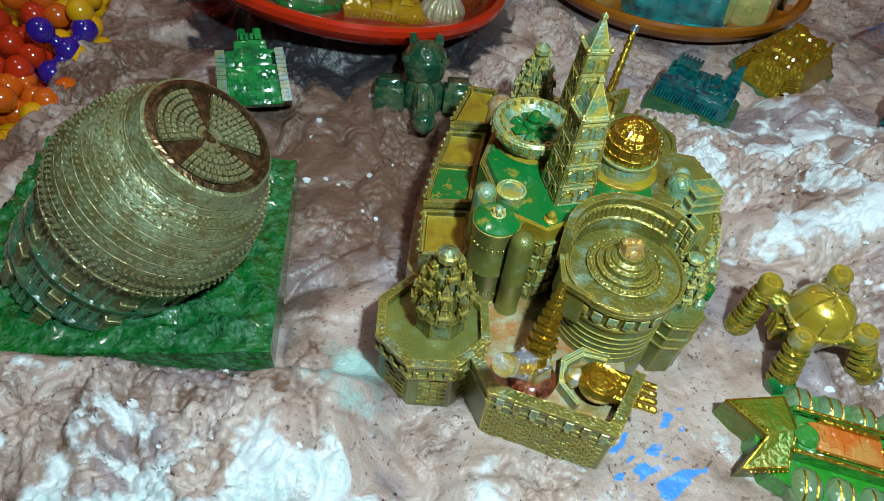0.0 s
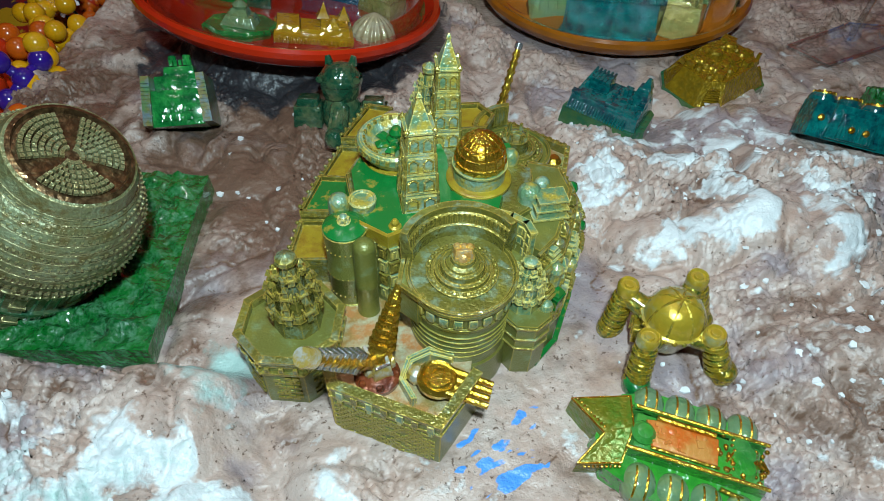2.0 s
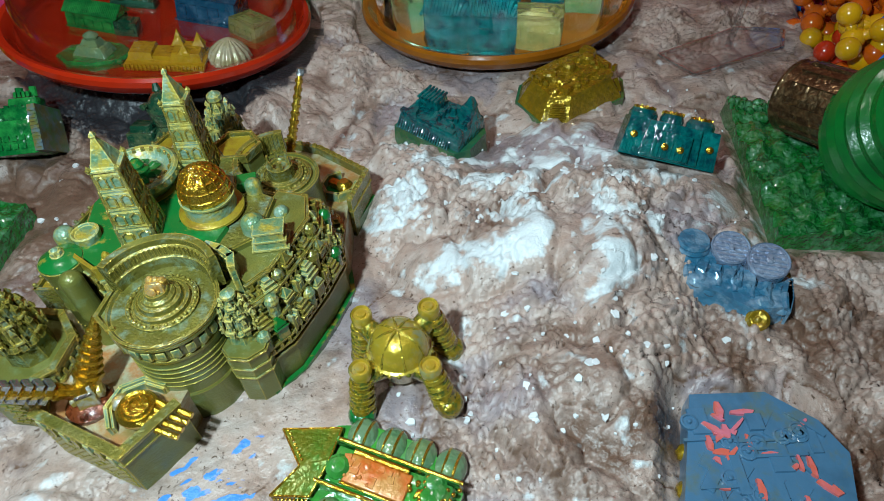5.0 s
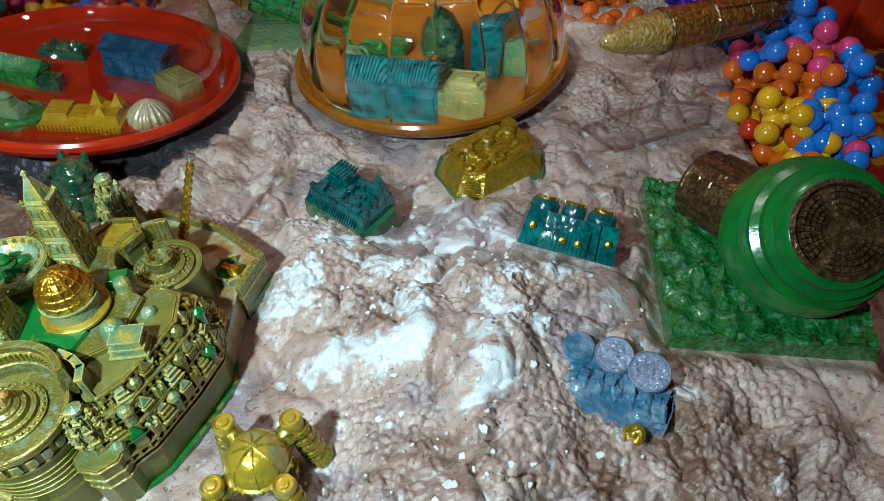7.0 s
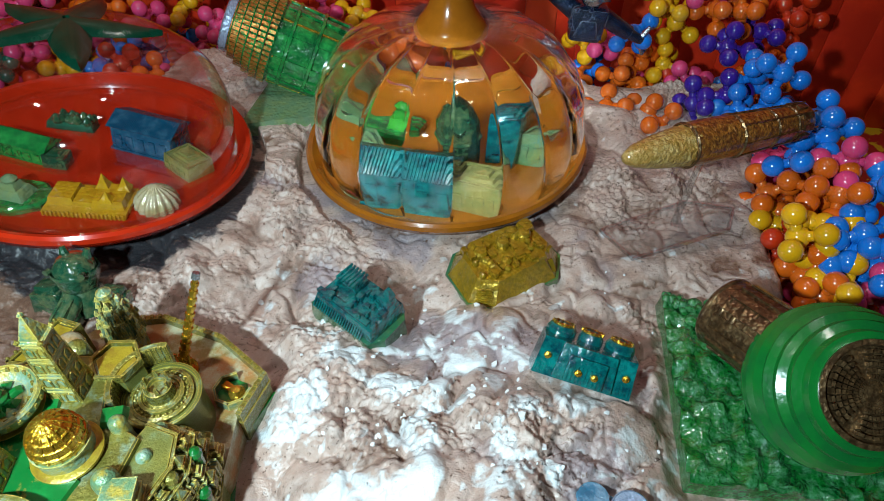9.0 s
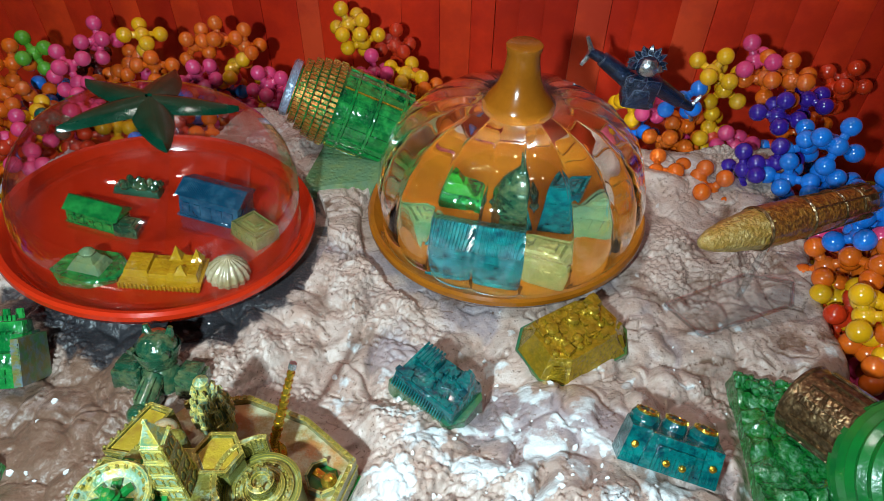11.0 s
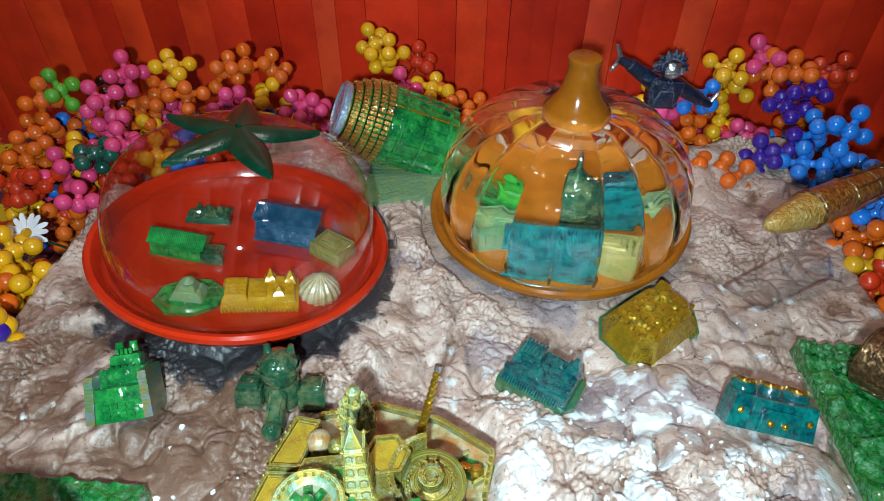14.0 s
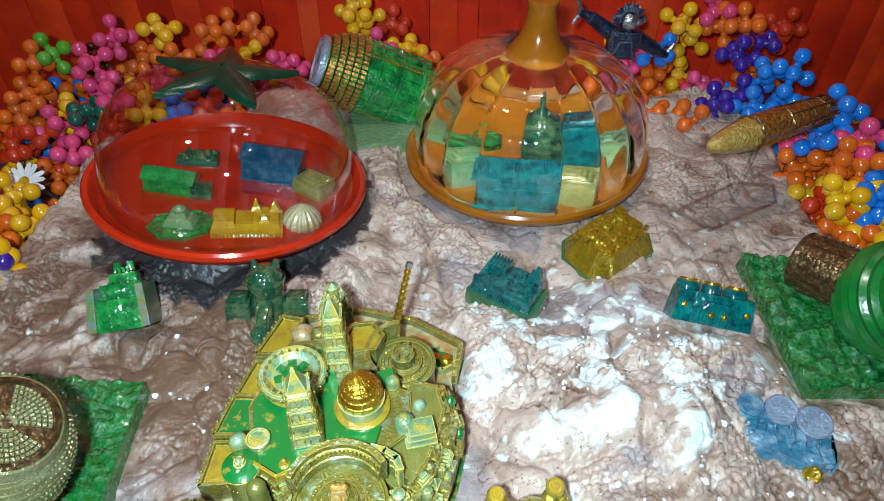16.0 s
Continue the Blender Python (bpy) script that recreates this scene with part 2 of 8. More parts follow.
CLEAR = clear_dome("clear_plastic", (0.97, 0.97, 0.97), 2.4, 0.05)
CLEAR_STAND = clear_dome("clear_acrylic", (0.90, 0.92, 0.93), 4.0, 0.03)
CLEAR_EDGE = clear_dome("clear_acrylic_edge", (0.93, 0.95, 0.96), 2.0, 0.10)
YELLOW_LEAF = material("yellow_leaf_sheet", (0.62, 0.36, 0.01), 0.4, 0, 0.3, (0.50, 0.26, 0.008), 20, 0.2, 120, (0.03, 0.02, 0.02), spread=(0.55, 0.60))
FLUTED = bpy.data.materials.new("fluted_clear_plastic")
FLUTED.use_nodes = True
_b = FLUTED.node_tree.nodes["Principled BSDF"]
_b.inputs["Transmission Weight"].default_value = 1.0
_b.inputs["Roughness"].default_value = 0.02
_b.inputs["IOR"].default_value = 1.25
_b.inputs["Coat Weight"].default_value, _b.inputs["Coat Roughness"].default_value = 1.0, 0.02
_b.inputs["Base Color"].default_value = (0.92, 0.93, 0.94, 1)
PLANK_RED = plank_paint()


# ---- shape helpers ----
def thing(name, m, label, category, group=""):
    ob = new(name)
    ob.empty_display_size = 0.01
    ob.matrix_world = m
    return tagged(ob, label, category, group)


SMALL_WORK = {"relief", "foliage", "corbel", "buttress", "dome_rib", "roof_tower", "roof_turret", "side_rib", "raised_road", "coral_mark", "gold_fleck", "gold_stud_row",
              "gold_trim", "ribbed_drum", "window_block", "cap_fan", "facade", "green_skirt", "ridged_roof", "gun_pit", "lilac_drum", "band", "ring_tower_top", "corner_turret", "rear_tiered_tower", "tooth_band", "colonnade", "battlement", "roof_relief"}


def part(name, bm, mat, parent=None, label="", smooth=30.0, m=None):
    """Links a bmesh as one mesh object under its parent, in the parent's own axes."""
    me = bpy.data.meshes.new(name)
    bmesh.ops.recalc_face_normals(bm, faces=bm.faces)
    bm.to_mesh(me)
    bm.free()
    me.materials.append(mat)
    if smooth:
        me.shade_smooth()
        me.set_sharp_from_angle(angle=radians(smooth))
    ob = new(name, me)
    if parent:
        ob.parent = parent
    if m is not None:
        ob.matrix_basis = m
    if label:
        ob["label"] = label
    if name in SMALL_WORK:
        ob["kind"] = "stuff"
    return ob


def like(ob, parent, m):
    """Another object on the same mesh."""
    o = new(ob.name.split(".")[0], ob.data)
    o.parent = parent
    o.matrix_basis = m
    return o


def box(bm, sx, sy, sz, m=None, taper=1.0, bevel=0.0):
    """A box that stands on its origin, narrowed at the top by taper, with bevelled edges."""
    v = bmesh.ops.create_cube(bm, size=1)["verts"]
    for p in v:
        k = taper if p.co.z > 0 else 1.0
        p.co = Vector((p.co.x * sx * k, p.co.y * sy * k, (p.co.z + 0.5) * sz))
    if bevel:
        edges = list({e for p in v for e in p.link_edges})
        v = bmesh.ops.bevel(bm, geom=edges, offset=bevel, segments=2, affect="EDGES", profile=0.5)["verts"]
    if m is not None:
        bmesh.ops.transform(bm, matrix=m, verts=list({p for p in v if p.is_valid}))
    return v


def lathe(bm, profile, seg=32, m=None, flute=None):
    """Turns (radius, height) pairs round z. flute: a function of the angle that scales the radius."""
    rings, made = [], []
    for r, z in profile:
        if r < 1e-6:
            ring = [bm.verts.new((0, 0, z))]
        else:
            ring = []
            for i in range(seg):
                a = 2 * math.pi * i / seg
                k = flute(a) if flute else 1.0
                ring.append(bm.verts.new((r * k * math.cos(a), r * k * math.sin(a), z)))
        rings.append(ring)
        made += ring
    for a, b in zip(rings, rings[1:]):
        for i in range(seg):
            j = (i + 1) % seg
            q = [a[i % len(a)], a[j % len(a)], b[j % len(b)], b[i % len(b)]]
            q = list(dict.fromkeys(q))
            if len(q) > 2:
                bm.faces.new(q)
    for ring, flip in ((rings[0], True), (rings[-1], False)):
        if len(ring) > 2:
            bm.faces.new(ring[::-1] if flip else ring)
    if m is not None:
        bmesh.ops.transform(bm, matrix=m, verts=made)
    return made


def prism(bm, points, z0, z1, inset=0.0):
    """A plan outline raised from z0 to z1, drawn in at the top by inset."""
    c = sum((Vector(p) for p in points), Vector((0, 0))) / len(points)
    low = [bm.verts.new((x, y, z0)) for x, y in points]
    top = []
    for p in points:
        d = Vector(p) - c
        q = c + d * (1 - inset / max(d.length, 1e-6))
        top.append(bm.verts.new((q.x, q.y, z1)))
    n = len(points)
    for i in range(n):
        bm.faces.new((low[i], low[(i + 1) % n], top[(i + 1) % n], top[i]))
    bm.faces.new(top)
    bm.faces.new(low[::-1])


def rod(bm, a, b, r1, r2=None, seg=12):
    """A round bar from a to b."""
    a, b = Vector(a), Vector(b)
    d = b - a
    m = Matrix.Translation(a) @ d.to_track_quat("Z", "Y").to_matrix().to_4x4()
    return lathe(bm, [(r1, 0), (r1 if r2 is None else r2, d.length)], seg, m)


def ball(bm, r, m=None, u=16, v=10):
    return bmesh.ops.create_uvsphere(bm, u_segments=u, v_segments=v, radius=r, matrix=m or Matrix())["verts"]


def arc(c, r, a0, a1, n):
    return [(c[0] + r * math.cos(radians(a0 + (a1 - a0) * i / n)), c[1] + r * math.sin(radians(a0 + (a1 - a0) * i / n))) for i in range(n + 1)]


def polygon(c, r, n, turn=0.0):
    return [(c[0] + r * math.cos(2 * math.pi * i / n + radians(turn)), c[1] + r * math.sin(2 * math.pi * i / n + radians(turn))) for i in range(n)]


# ---- ground ----
def lattice(x, y, seed):
    """Smooth value noise on numpy arrays."""
    rng = np.random.RandomState(seed)
    table = rng.rand(256, 256)
    ix, iy = np.floor(x).astype(int), np.floor(y).astype(int)
    fx, fy = x - ix, y - iy
    fx, fy = fx * fx * (3 - 2 * fx), fy * fy * (3 - 2 * fy)
    a, b = table[ix % 256, iy % 256], table[(ix + 1) % 256, iy % 256]
    c, d = table[ix % 256, (iy + 1) % 256], table[(ix + 1) % 256, (iy + 1) % 256]
    return (a * (1 - fx) + b * fx) * (1 - fy) + (c * (1 - fx) + d * fx) * fy


def turbulence(x, y, f, octaves, seed, ridged=False):
    out, amp, total = 0.0, 1.0, 0.0
    for i in range(octaves):
        n = lattice(x * f + 17.3 * i, y * f + 5.1 * i, seed + i)
        out = out + amp * (1 - np.abs(2 * n - 1) if ridged else n)
        total += amp
        amp, f = amp * 0.5, f * 2.03
    return out / total


def hump(x, y, cx, cy, sx, sy=None):
    return np.exp(-(((x - cx) / sx) ** 2 + ((y - cy) / (sy or sx)) ** 2) / 2)


def step(v, a, b):
    k = np.clip((v - a) / (b - a), 0, 1)
    return k * k * (3 - 2 * k)


RED_AT, RED_UP = Vector((-0.0151, 0.4418, 0.1255)), Vector((0.1203, 0.0993, 1)).normalized()
ORANGE_AT, ORANGE_UP = Vector((0.2206, 0.5138, 0.1093)), Vector((-0.0331, 0.0199, 1)).normalized()


def land(x, y):
    """The broad lie of the sculpted ground."""
    x, y = np.asarray(x, float), np.asarray(y, float)
    z = 0.1005 + 0.033 * hump(x, y, 0.272, 0.250, 0.032, 0.028) + 0.017 * hump(x, y, 0.30, 0.305, 0.045, 0.035) + 0.024 * hump(x, y, 0.295, 0.172, 0.035, 0.03)
    z = z + 0.009 * hump(x, y, 0.20, 0.29, 0.04) - 0.009 * hump(x, y, 0.20, 0.37, 0.08, 0.03) + 0.004 * hump(x, y, 0.37, 0.25, 0.05) + 0.006 * hump(x, y, -0.07, 0.27, 0.08) + 0.006 * hump(x, y, 0.08, 0.40, 0.05)
    z = z + 0.007 * hump(x, y, 0.205, 0.158, 0.020, 0.018)
    # the rough ridge before the olive tower, steep towards its plate
    ridge = step(y, 0.152, 0.139) * step(y, 0.035, 0.125) * step(x, 0.045, 0.005)
    return z + 0.021 * ridge


def cells(x, y, f, seed):
    """Distances to the nearest and the second nearest of scattered points, in cell widths."""
    rng = np.random.RandomState(seed)
    px, py = rng.rand(256, 256), rng.rand(256, 256)
    u, v = x * f, y * f
    iu, iv = np.floor(u).astype(int), np.floor(v).astype(int)
    d1, d2 = np.full(u.shape, 9.0), np.full(u.shape, 9.0)
    for a in (-1, 0, 1):
        for b in (-1, 0, 1):
            ci, cj = (iu + a) % 256, (iv + b) % 256
            d = np.hypot(iu + a + px[ci, cj] - u, iv + b + py[ci, cj] - v)
            d2 = np.minimum(np.maximum(d1, d), d2)
            d1 = np.minimum(d1, d)
    return d1, d2


def floor_under(x, y, at, up, drop):
    return at.z - (up.x * (x - at.x) + up.y * (y - at.y)) / up.z - drop


def ground_sheet():
    n = 800
    xs, ys = np.linspace(-0.26, 0.58, n), np.linspace(-0.10, 0.72, n)
    X, Y = np.meshgrid(xs, ys, indexing="xy")
    wx = X + 0.020 * (turbulence(X, Y, 26, 2, 3) - 0.5) + 0.007 * (turbulence(X, Y, 95, 2, 5) - 0.5)
    wy = Y + 0.020 * (turbulence(X, Y, 26, 2, 11) - 0.5) + 0.007 * (turbulence(X, Y, 95, 2, 13) - 0.5)
    Z = land(X, Y)
    ridge = hump(X, Y, -0.04, 0.095, 0.07, 0.04)
    smooth_way = np.clip(hump(X, Y, 0.175, 0.17, 0.03, 0.06) + hump(X, Y, 0.14, 0.10, 0.04, 0.03) + hump(X, Y, 0.03, 0.17, 0.02, 0.03), 0, 1)
    lumpy = np.clip(0.85 + 0.5 * hump(X, Y, 0.27, 0.26, 0.08, 0.06) - 0.2 * step(Y, 0.36, 0.44) - 0.65 * smooth_way - 0.25 * ridge, 0.2, 1.4)
    coarse = np.clip(step(turbulence(X, Y, 22, 2, 45) + 0.26 * hump(X, Y, 0.27, 0.15, 0.05, 0.04) + 0.30 * hump(X, Y, 0.38, 0.20, 0.06, 0.06) + 0.36 * ridge + 0.22 * hump(X, Y, 0.02, 0.28, 0.05, 0.06) - 0.3 * smooth_way, 0.50, 0.76), 0, 1)
    big = turbulence(wx, wy, 26, 2, 21)
    a1, a2 = cells(wx, wy, 27, 31)
    b1, b2 = cells(wx + 0.5, wy, 78, 35)
    c1, c2 = cells(wx, wy + 0.3, 230, 37)
    fold1 = (1 - a1 * a1) * (0.55 + 0.45 * step(a2 - a1, 0.0, 0.16))
    fold2 = (1 - b1 * b1) * (0.6 + 0.4 * step(b2 - b1, 0.0, 0.14))
    grit = (1 - c1 * c1) * step(c2 - c1, 0.0, 0.4)
    fine = turbulence(wx, wy, 210, 4, 51)
    patchy = (0.0007 + 0.0020 * ridge + 0.0028 * coarse * step(turbulence(X, Y, 60, 2, 57), 0.42, 0.62)) * np.clip(1.2 - smooth_way, 0.2, 1.2)
    swirl = np.abs(2 * lattice(wx * 60, wy * 34, 33) - 1)
    relief = 0.017 * (big - 0.5) + 0.0060 * (fold1 - 0.55) + 0.0075 * (swirl - 0.45)
    Z = Z + lumpy * relief + patchy * (fold2 - 0.55)
    crack = 1 - step(np.abs(turbulence(wx, wy, 46, 3, 43) - 0.5), 0.0, 0.016)
    Z = Z - 0.0022 * crack * np.clip(1 - smooth_way, 0, 1)
    Z = Z + 0.0024 * coarse * (grit - 0.5) + 0.0022 * (0.15 + coarse) * (fine - 0.5)
    # rock seats below the two dishes
    for at, up, r, drop in ((RED_AT, RED_UP, 0.085, 0.017), (ORANGE_AT, ORANGE_UP, 0.080, 0.016)):
        d = np.hypot(X - at.x, Y - at.y) + 0.014 * (turbulence(X, Y, 60, 3, 61) - 0.5)
        seat = floor_under(X, Y, at, up, drop) + 0.004 * (fine - 0.8)
        Z = Z + (seat - Z) * (1 - step(d, r - 0.022, r + 0.006))
        roof = floor_under(X, Y, at, up, 0.012)
        near = np.hypot(X - at.x, Y - at.y) < 0.112
        Z = np.where(near & (Z > roof), roof, Z)
    # level beds below the flat plates
    for cx, cy, hx, hy, top in ((0.426, 0.328, 0.056, 0.062, 0.097), (-0.078, 0.206, 0.062, 0.058, 0.102), (0.340, 0.132, 0.030, 0.042, 0.100), (0.100, 0.215, 0.064, 0.094, 0.101), (0.320, 0.318, 0.024, 0.016, 0.117), (0.383, 0.444, 0.046, 0.032, 0.103)):
        inside = (1 - step(np.abs(X - cx), hx - 0.006, hx + 0.012)) * (1 - step(np.abs(Y - cy), hy - 0.006, hy + 0.012))
        Z = Z + (np.minimum(Z, top + 0.002 * (fine - 0.5)) - Z) * inside
    # the mound falls away to the painted board round it
    wob = 0.030 * (turbulence(X, Y, 14, 3, 71) - 0.5)
    edge = np.minimum.reduce([X + 0.172 + wob + 0.02 * step(Y, 0.3, 0.2), 0.452 + wob + 0.03 * step(Y, 0.42, 0.30) - X, 0.640 + wob - Y - 0.092 * (1 - step(X, -0.075, -0.015))])
    Z = 0.002 + (Z - 0.002) * step(edge, -0.034, 0.012)
    # paint, with shade put into hollows and cracks and highlight onto high spots
    tone = turbulence(wx, wy, 84, 5, 81)
    white = (0.75 * hump(X, Y, 0.265, 0.265, 0.07, 0.055) + 1.0 * hump(X, Y, 0.0, 0.085, 0.07, 0.04) + 0.40 * hump(X, Y, 0.20, 0.32, 0.06, 0.05)
             + 0.2 * hump(X, Y, 0.36, 0.41, 0.08, 0.03) - 0.08 * step(Y, 0.36, 0.46) + 0.40 * hump(X, Y, 0.17, 0.08, 0.06, 0.03) - 0.5 * hump(X, Y, 0.01, 0.28, 0.05, 0.07) + 0.24)
    # white paint, plus high spots whitened as painted-in highlights
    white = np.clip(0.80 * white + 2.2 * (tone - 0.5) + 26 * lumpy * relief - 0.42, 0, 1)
    brown = (0.03 * step(Y, 0.36, 0.46) + 0.42 * hump(X, Y, 0.385, 0.205, 0.05, 0.05) + 0.36 * hump(X, Y, 0.275, 0.155, 0.045, 0.03) + 0.95 * hump(X, Y, 0.015, 0.275, 0.04, 0.06)
             + 0.5 * hump(X, Y, -0.11, 0.33, 0.06, 0.1) + 0.35 * hump(X, Y, 0.42, 0.45, 0.05, 0.06) + 0.6 * hump(X, Y, -0.10, 0.075, 0.04, 0.03) + 0.06)
    # brown paint, plus shade coloured into hollows and cracks
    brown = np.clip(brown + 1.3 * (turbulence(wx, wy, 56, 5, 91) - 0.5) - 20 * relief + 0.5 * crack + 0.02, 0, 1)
    # mauve paint, also deepened in hollows as shade
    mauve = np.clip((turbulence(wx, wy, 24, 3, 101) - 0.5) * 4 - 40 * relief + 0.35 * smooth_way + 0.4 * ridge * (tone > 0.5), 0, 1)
    streak = turbulence(wx * 1.0 + Y, wy * 3.0 - 2 * X, 70, 3, 111)
    blue = np.clip((hump(X, Y, 0.127, 0.118, 0.020, 0.014) + 0.85 * hump(X, Y, 0.139, 0.142, 0.010, 0.014) + 1.9 * (streak - 0.60)) * 4 - 3.3, 0, 1)
    aqua = np.clip(0.9 * hump(X, Y, 0.016, 0.150, 0.016, 0.020) + 0.8 * hump(X, Y, -0.02, 0.07, 0.06, 0.03) + 0.9 * (tone - 0.5) - 0.35, 0, 1)
    # grey rock of the seats, with the dishes' shadow painted into it
    seat_grey_shade = np.zeros_like(X)
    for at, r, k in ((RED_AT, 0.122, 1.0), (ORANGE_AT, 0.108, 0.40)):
        seat_grey_shade = np.maximum(seat_grey_shade, k * (1 - step(np.hypot(X - at.x, Y - at.y) + 0.03 * (tone - 0.5), r - 0.025, r)))
    verts = np.stack([X.ravel(), Y.ravel(), Z.ravel()], 1)
    i = np.arange(n * n).reshape(n, n)
    faces = np.stack([i[:-1, :-1], i[:-1, 1:], i[1:, 1:], i[1:, :-1]], -1).reshape(-1, 4)
    me = bpy.data.meshes.new("ground")
    me.from_pydata(verts.tolist(), [], faces.tolist())
    for key, values in (("white", white), ("brown", brown), ("mauve", mauve), ("blue", blue), ("aqua", aqua), ("grey", seat_grey_shade)):
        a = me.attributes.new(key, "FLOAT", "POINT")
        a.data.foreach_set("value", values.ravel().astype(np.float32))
    me.shade_smooth()
    ob = new("ground", me)
    tagged(ob, "lumpy sculpted clay ground painted brown, mauve and white, glossy varnish", "ground", kind="structure")
    # bilinear look-up of the finished height
    def height(x, y):
        u, v = (x - xs[0]) / (xs[1] - xs[0]), (y - ys[0]) / (ys[1] - ys[0])
        a, b = int(u), int(v)
        p, q = u - a, v - b
        return float((Z[b, a] * (1 - p) + Z[b, a + 1] * p) * (1 - q) + (Z[b + 1, a] * (1 - p) + Z[b + 1, a + 1] * p) * q)
    return ob, height


def ground_material():
    m = bpy.data.materials.new("painted_clay")
    m.use_nodes = True
    t = m.node_tree
    link = t.links.new
    b = t.nodes["Principled BSDF"]
    where = t.nodes.new("ShaderNodeNewGeometry").outputs["Position"]

    def noise_at(scale, detail=6, rough=0.65):
        n = t.nodes.new("ShaderNodeTexNoise")
        n.inputs["Scale"].default_value, n.inputs["Detail"].default_value, n.inputs["Roughness"].default_value = scale, detail, rough
        link(where, n.inputs["Vector"])
        return n.outputs["Fac"]

    def mixed(fac, a, colour):
        mix = t.nodes.new("ShaderNodeMix")
        mix.data_type = "RGBA"
        link(fac, mix.inputs["Factor"])
        link(a, mix.inputs["A"])
        mix.inputs["B"].default_value = (*colour, 1)
        return mix.outputs["Result"]

    def ranged(v, a, z):
        r = t.nodes.new("ShaderNodeMapRange")
        r.inputs["From Min"].default_value, r.inputs["From Max"].default_value = a, z
        link(v, r.inputs["Value"])
        return r.outputs[0]

    def attr(key, grain, low, high):
        a = t.nodes.new("ShaderNodeAttribute")
        a.attribute_name = key
        add = t.nodes.new("ShaderNodeMath")
        add.operation = "MULTIPLY_ADD"
        link(grain, add.inputs[0])
        add.inputs[1].default_value = 0.9
        link(a.outputs["Fac"], add.inputs[2])
        return ranged(add.outputs[0], low + 0.45, high + 0.45)

    rgb = t.nodes.new("ShaderNodeRGB")
    rgb.outputs[0].default_value = (0.385, 0.265, 0.215, 1)
    grain, spots = noise_at(160, 6), noise_at(60, 5)
    colour = mixed(ranged(spots, 0.36, 0.62), rgb.outputs[0], (0.45, 0.355, 0.312))
    # mauve, brown and white also carry the shade and highlights of the relief
    colour = mixed(attr("mauve", grain, 0.45, 1.15), colour, (0.25, 0.205, 0.225))
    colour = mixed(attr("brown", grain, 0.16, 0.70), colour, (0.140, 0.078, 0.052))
    # dark slate, blackened further to hold the shadow below the dishes
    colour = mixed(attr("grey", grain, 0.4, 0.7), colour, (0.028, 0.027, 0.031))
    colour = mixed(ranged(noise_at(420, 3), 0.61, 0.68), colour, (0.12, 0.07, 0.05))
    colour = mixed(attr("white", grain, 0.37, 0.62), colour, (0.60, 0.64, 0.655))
    colour = mixed(attr("aqua", grain, 0.2, 0.6), colour, (0.33, 0.49, 0.46))
    colour = mixed(attr("blue", grain, 0.40, 0.7), colour, (0.06, 0.26, 0.70))
    link(colour, b.inputs["Base Color"])
    b.inputs["Coat Weight"].default_value = 1.0
    b.inputs["Coat Roughness"].default_value = 0.055
    b.inputs["Roughness"].default_value = 0.35
    prev = None
    for scale, strength, far in ((260, 0.6, 0.0014), (800, 0.6, 0.0006)):
        bump = t.nodes.new("ShaderNodeBump")
        bump.inputs["Strength"].default_value, bump.inputs["Distance"].default_value = strength, far
        link(noise_at(scale, 3, 0.55), bump.inputs["Height"])
        if prev:
            link(prev, bump.inputs["Normal"])
        prev = bump.outputs[0]
    link(prev, b.inputs["Normal"])
    # the varnish lies smoother over the clay, in small drops and runs
    wet = t.nodes.new("ShaderNodeBump")
    wet.inputs["Strength"].default_value, wet.inputs["Distance"].default_value = 1.0, 0.0046
    link(noise_at(380, 3.0, 0.6), wet.inputs["Height"])
    link(wet.outputs[0], b.inputs["Coat Normal"])
    return m


ground, height = ground_sheet()
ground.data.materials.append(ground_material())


def on_ground(x, y, sink=0.002, tilt=(0, 0), rz=0.0):
    return pose(x, y, height(x, y) - sink, tilt[0], tilt[1], rz)


# ---- room ----
def slab(name, sx, sy, sz, at, mat, label, kind="structure"):
    bm = bmesh.new()
    box(bm, sx, sy, sz, bevel=0.0)
    ob = part(name, bm, mat, smooth=0)
    ob.matrix_world = pose(*at)
    return tagged(ob, label, name.split("_")[0], kind=kind)


slab("base_board", 2.6, 2.4, 0.02, (0.15, 0.0, -0.02), BOARD, "dark base board painted with yellow and red shapes")
slab("ceiling", 3.2, 3.2, 0.04, (0.15, -0.4, 2.2), WALL_DARK, "plain dark ceiling")
slab("wall_left", 0.04, 2.6, 2.4, (-1.25, -0.4, -0.2), WALL_DARK, "plain dark side wall")
slab("wall_right", 0.04, 2.6, 2.4, (1.45, -0.4, -0.2), WALL_DARK, "plain dark side wall")
slab("wall_behind", 3.2, 0.04, 2.4, (0.15, -1.7, -0.2), WALL_DARK, "plain dark wall behind the viewer")

wall = thing("wall_back", pose(0.15, 0.765, -0.02), "back wall of upright boards painted in streaky reds", "wall")
tagged(wall, kind="structure")
bm = bmesh.new()
box(bm, 2.7, 0.02, 2.2)
part("backing", bm, PLANK_RED, wall, m=pose(0, 0.022, 0))
rng = random.Random(5)
x = -1.35
planks = []
for w in (0.024, 0.032, 0.040):
    bm = bmesh.new()
    box(bm, w - 0.0003, 0.012, 2.2, bevel=0.0002)
    planks.append((w, bm))
first = {}
while x < 1.33:
    w, bm = rng.choice(planks)
    spot = pose(x + w / 2, 0.004 + rng.uniform(-0.0007, 0.0007), 0, 0, rng.uniform(-0.1, 0.1), 0)
    if w in first:
        like(first[w], wall, spot)
    else:
        first[w] = part("plank", bm, PLANK_RED, wall, m=spot)
    x += w


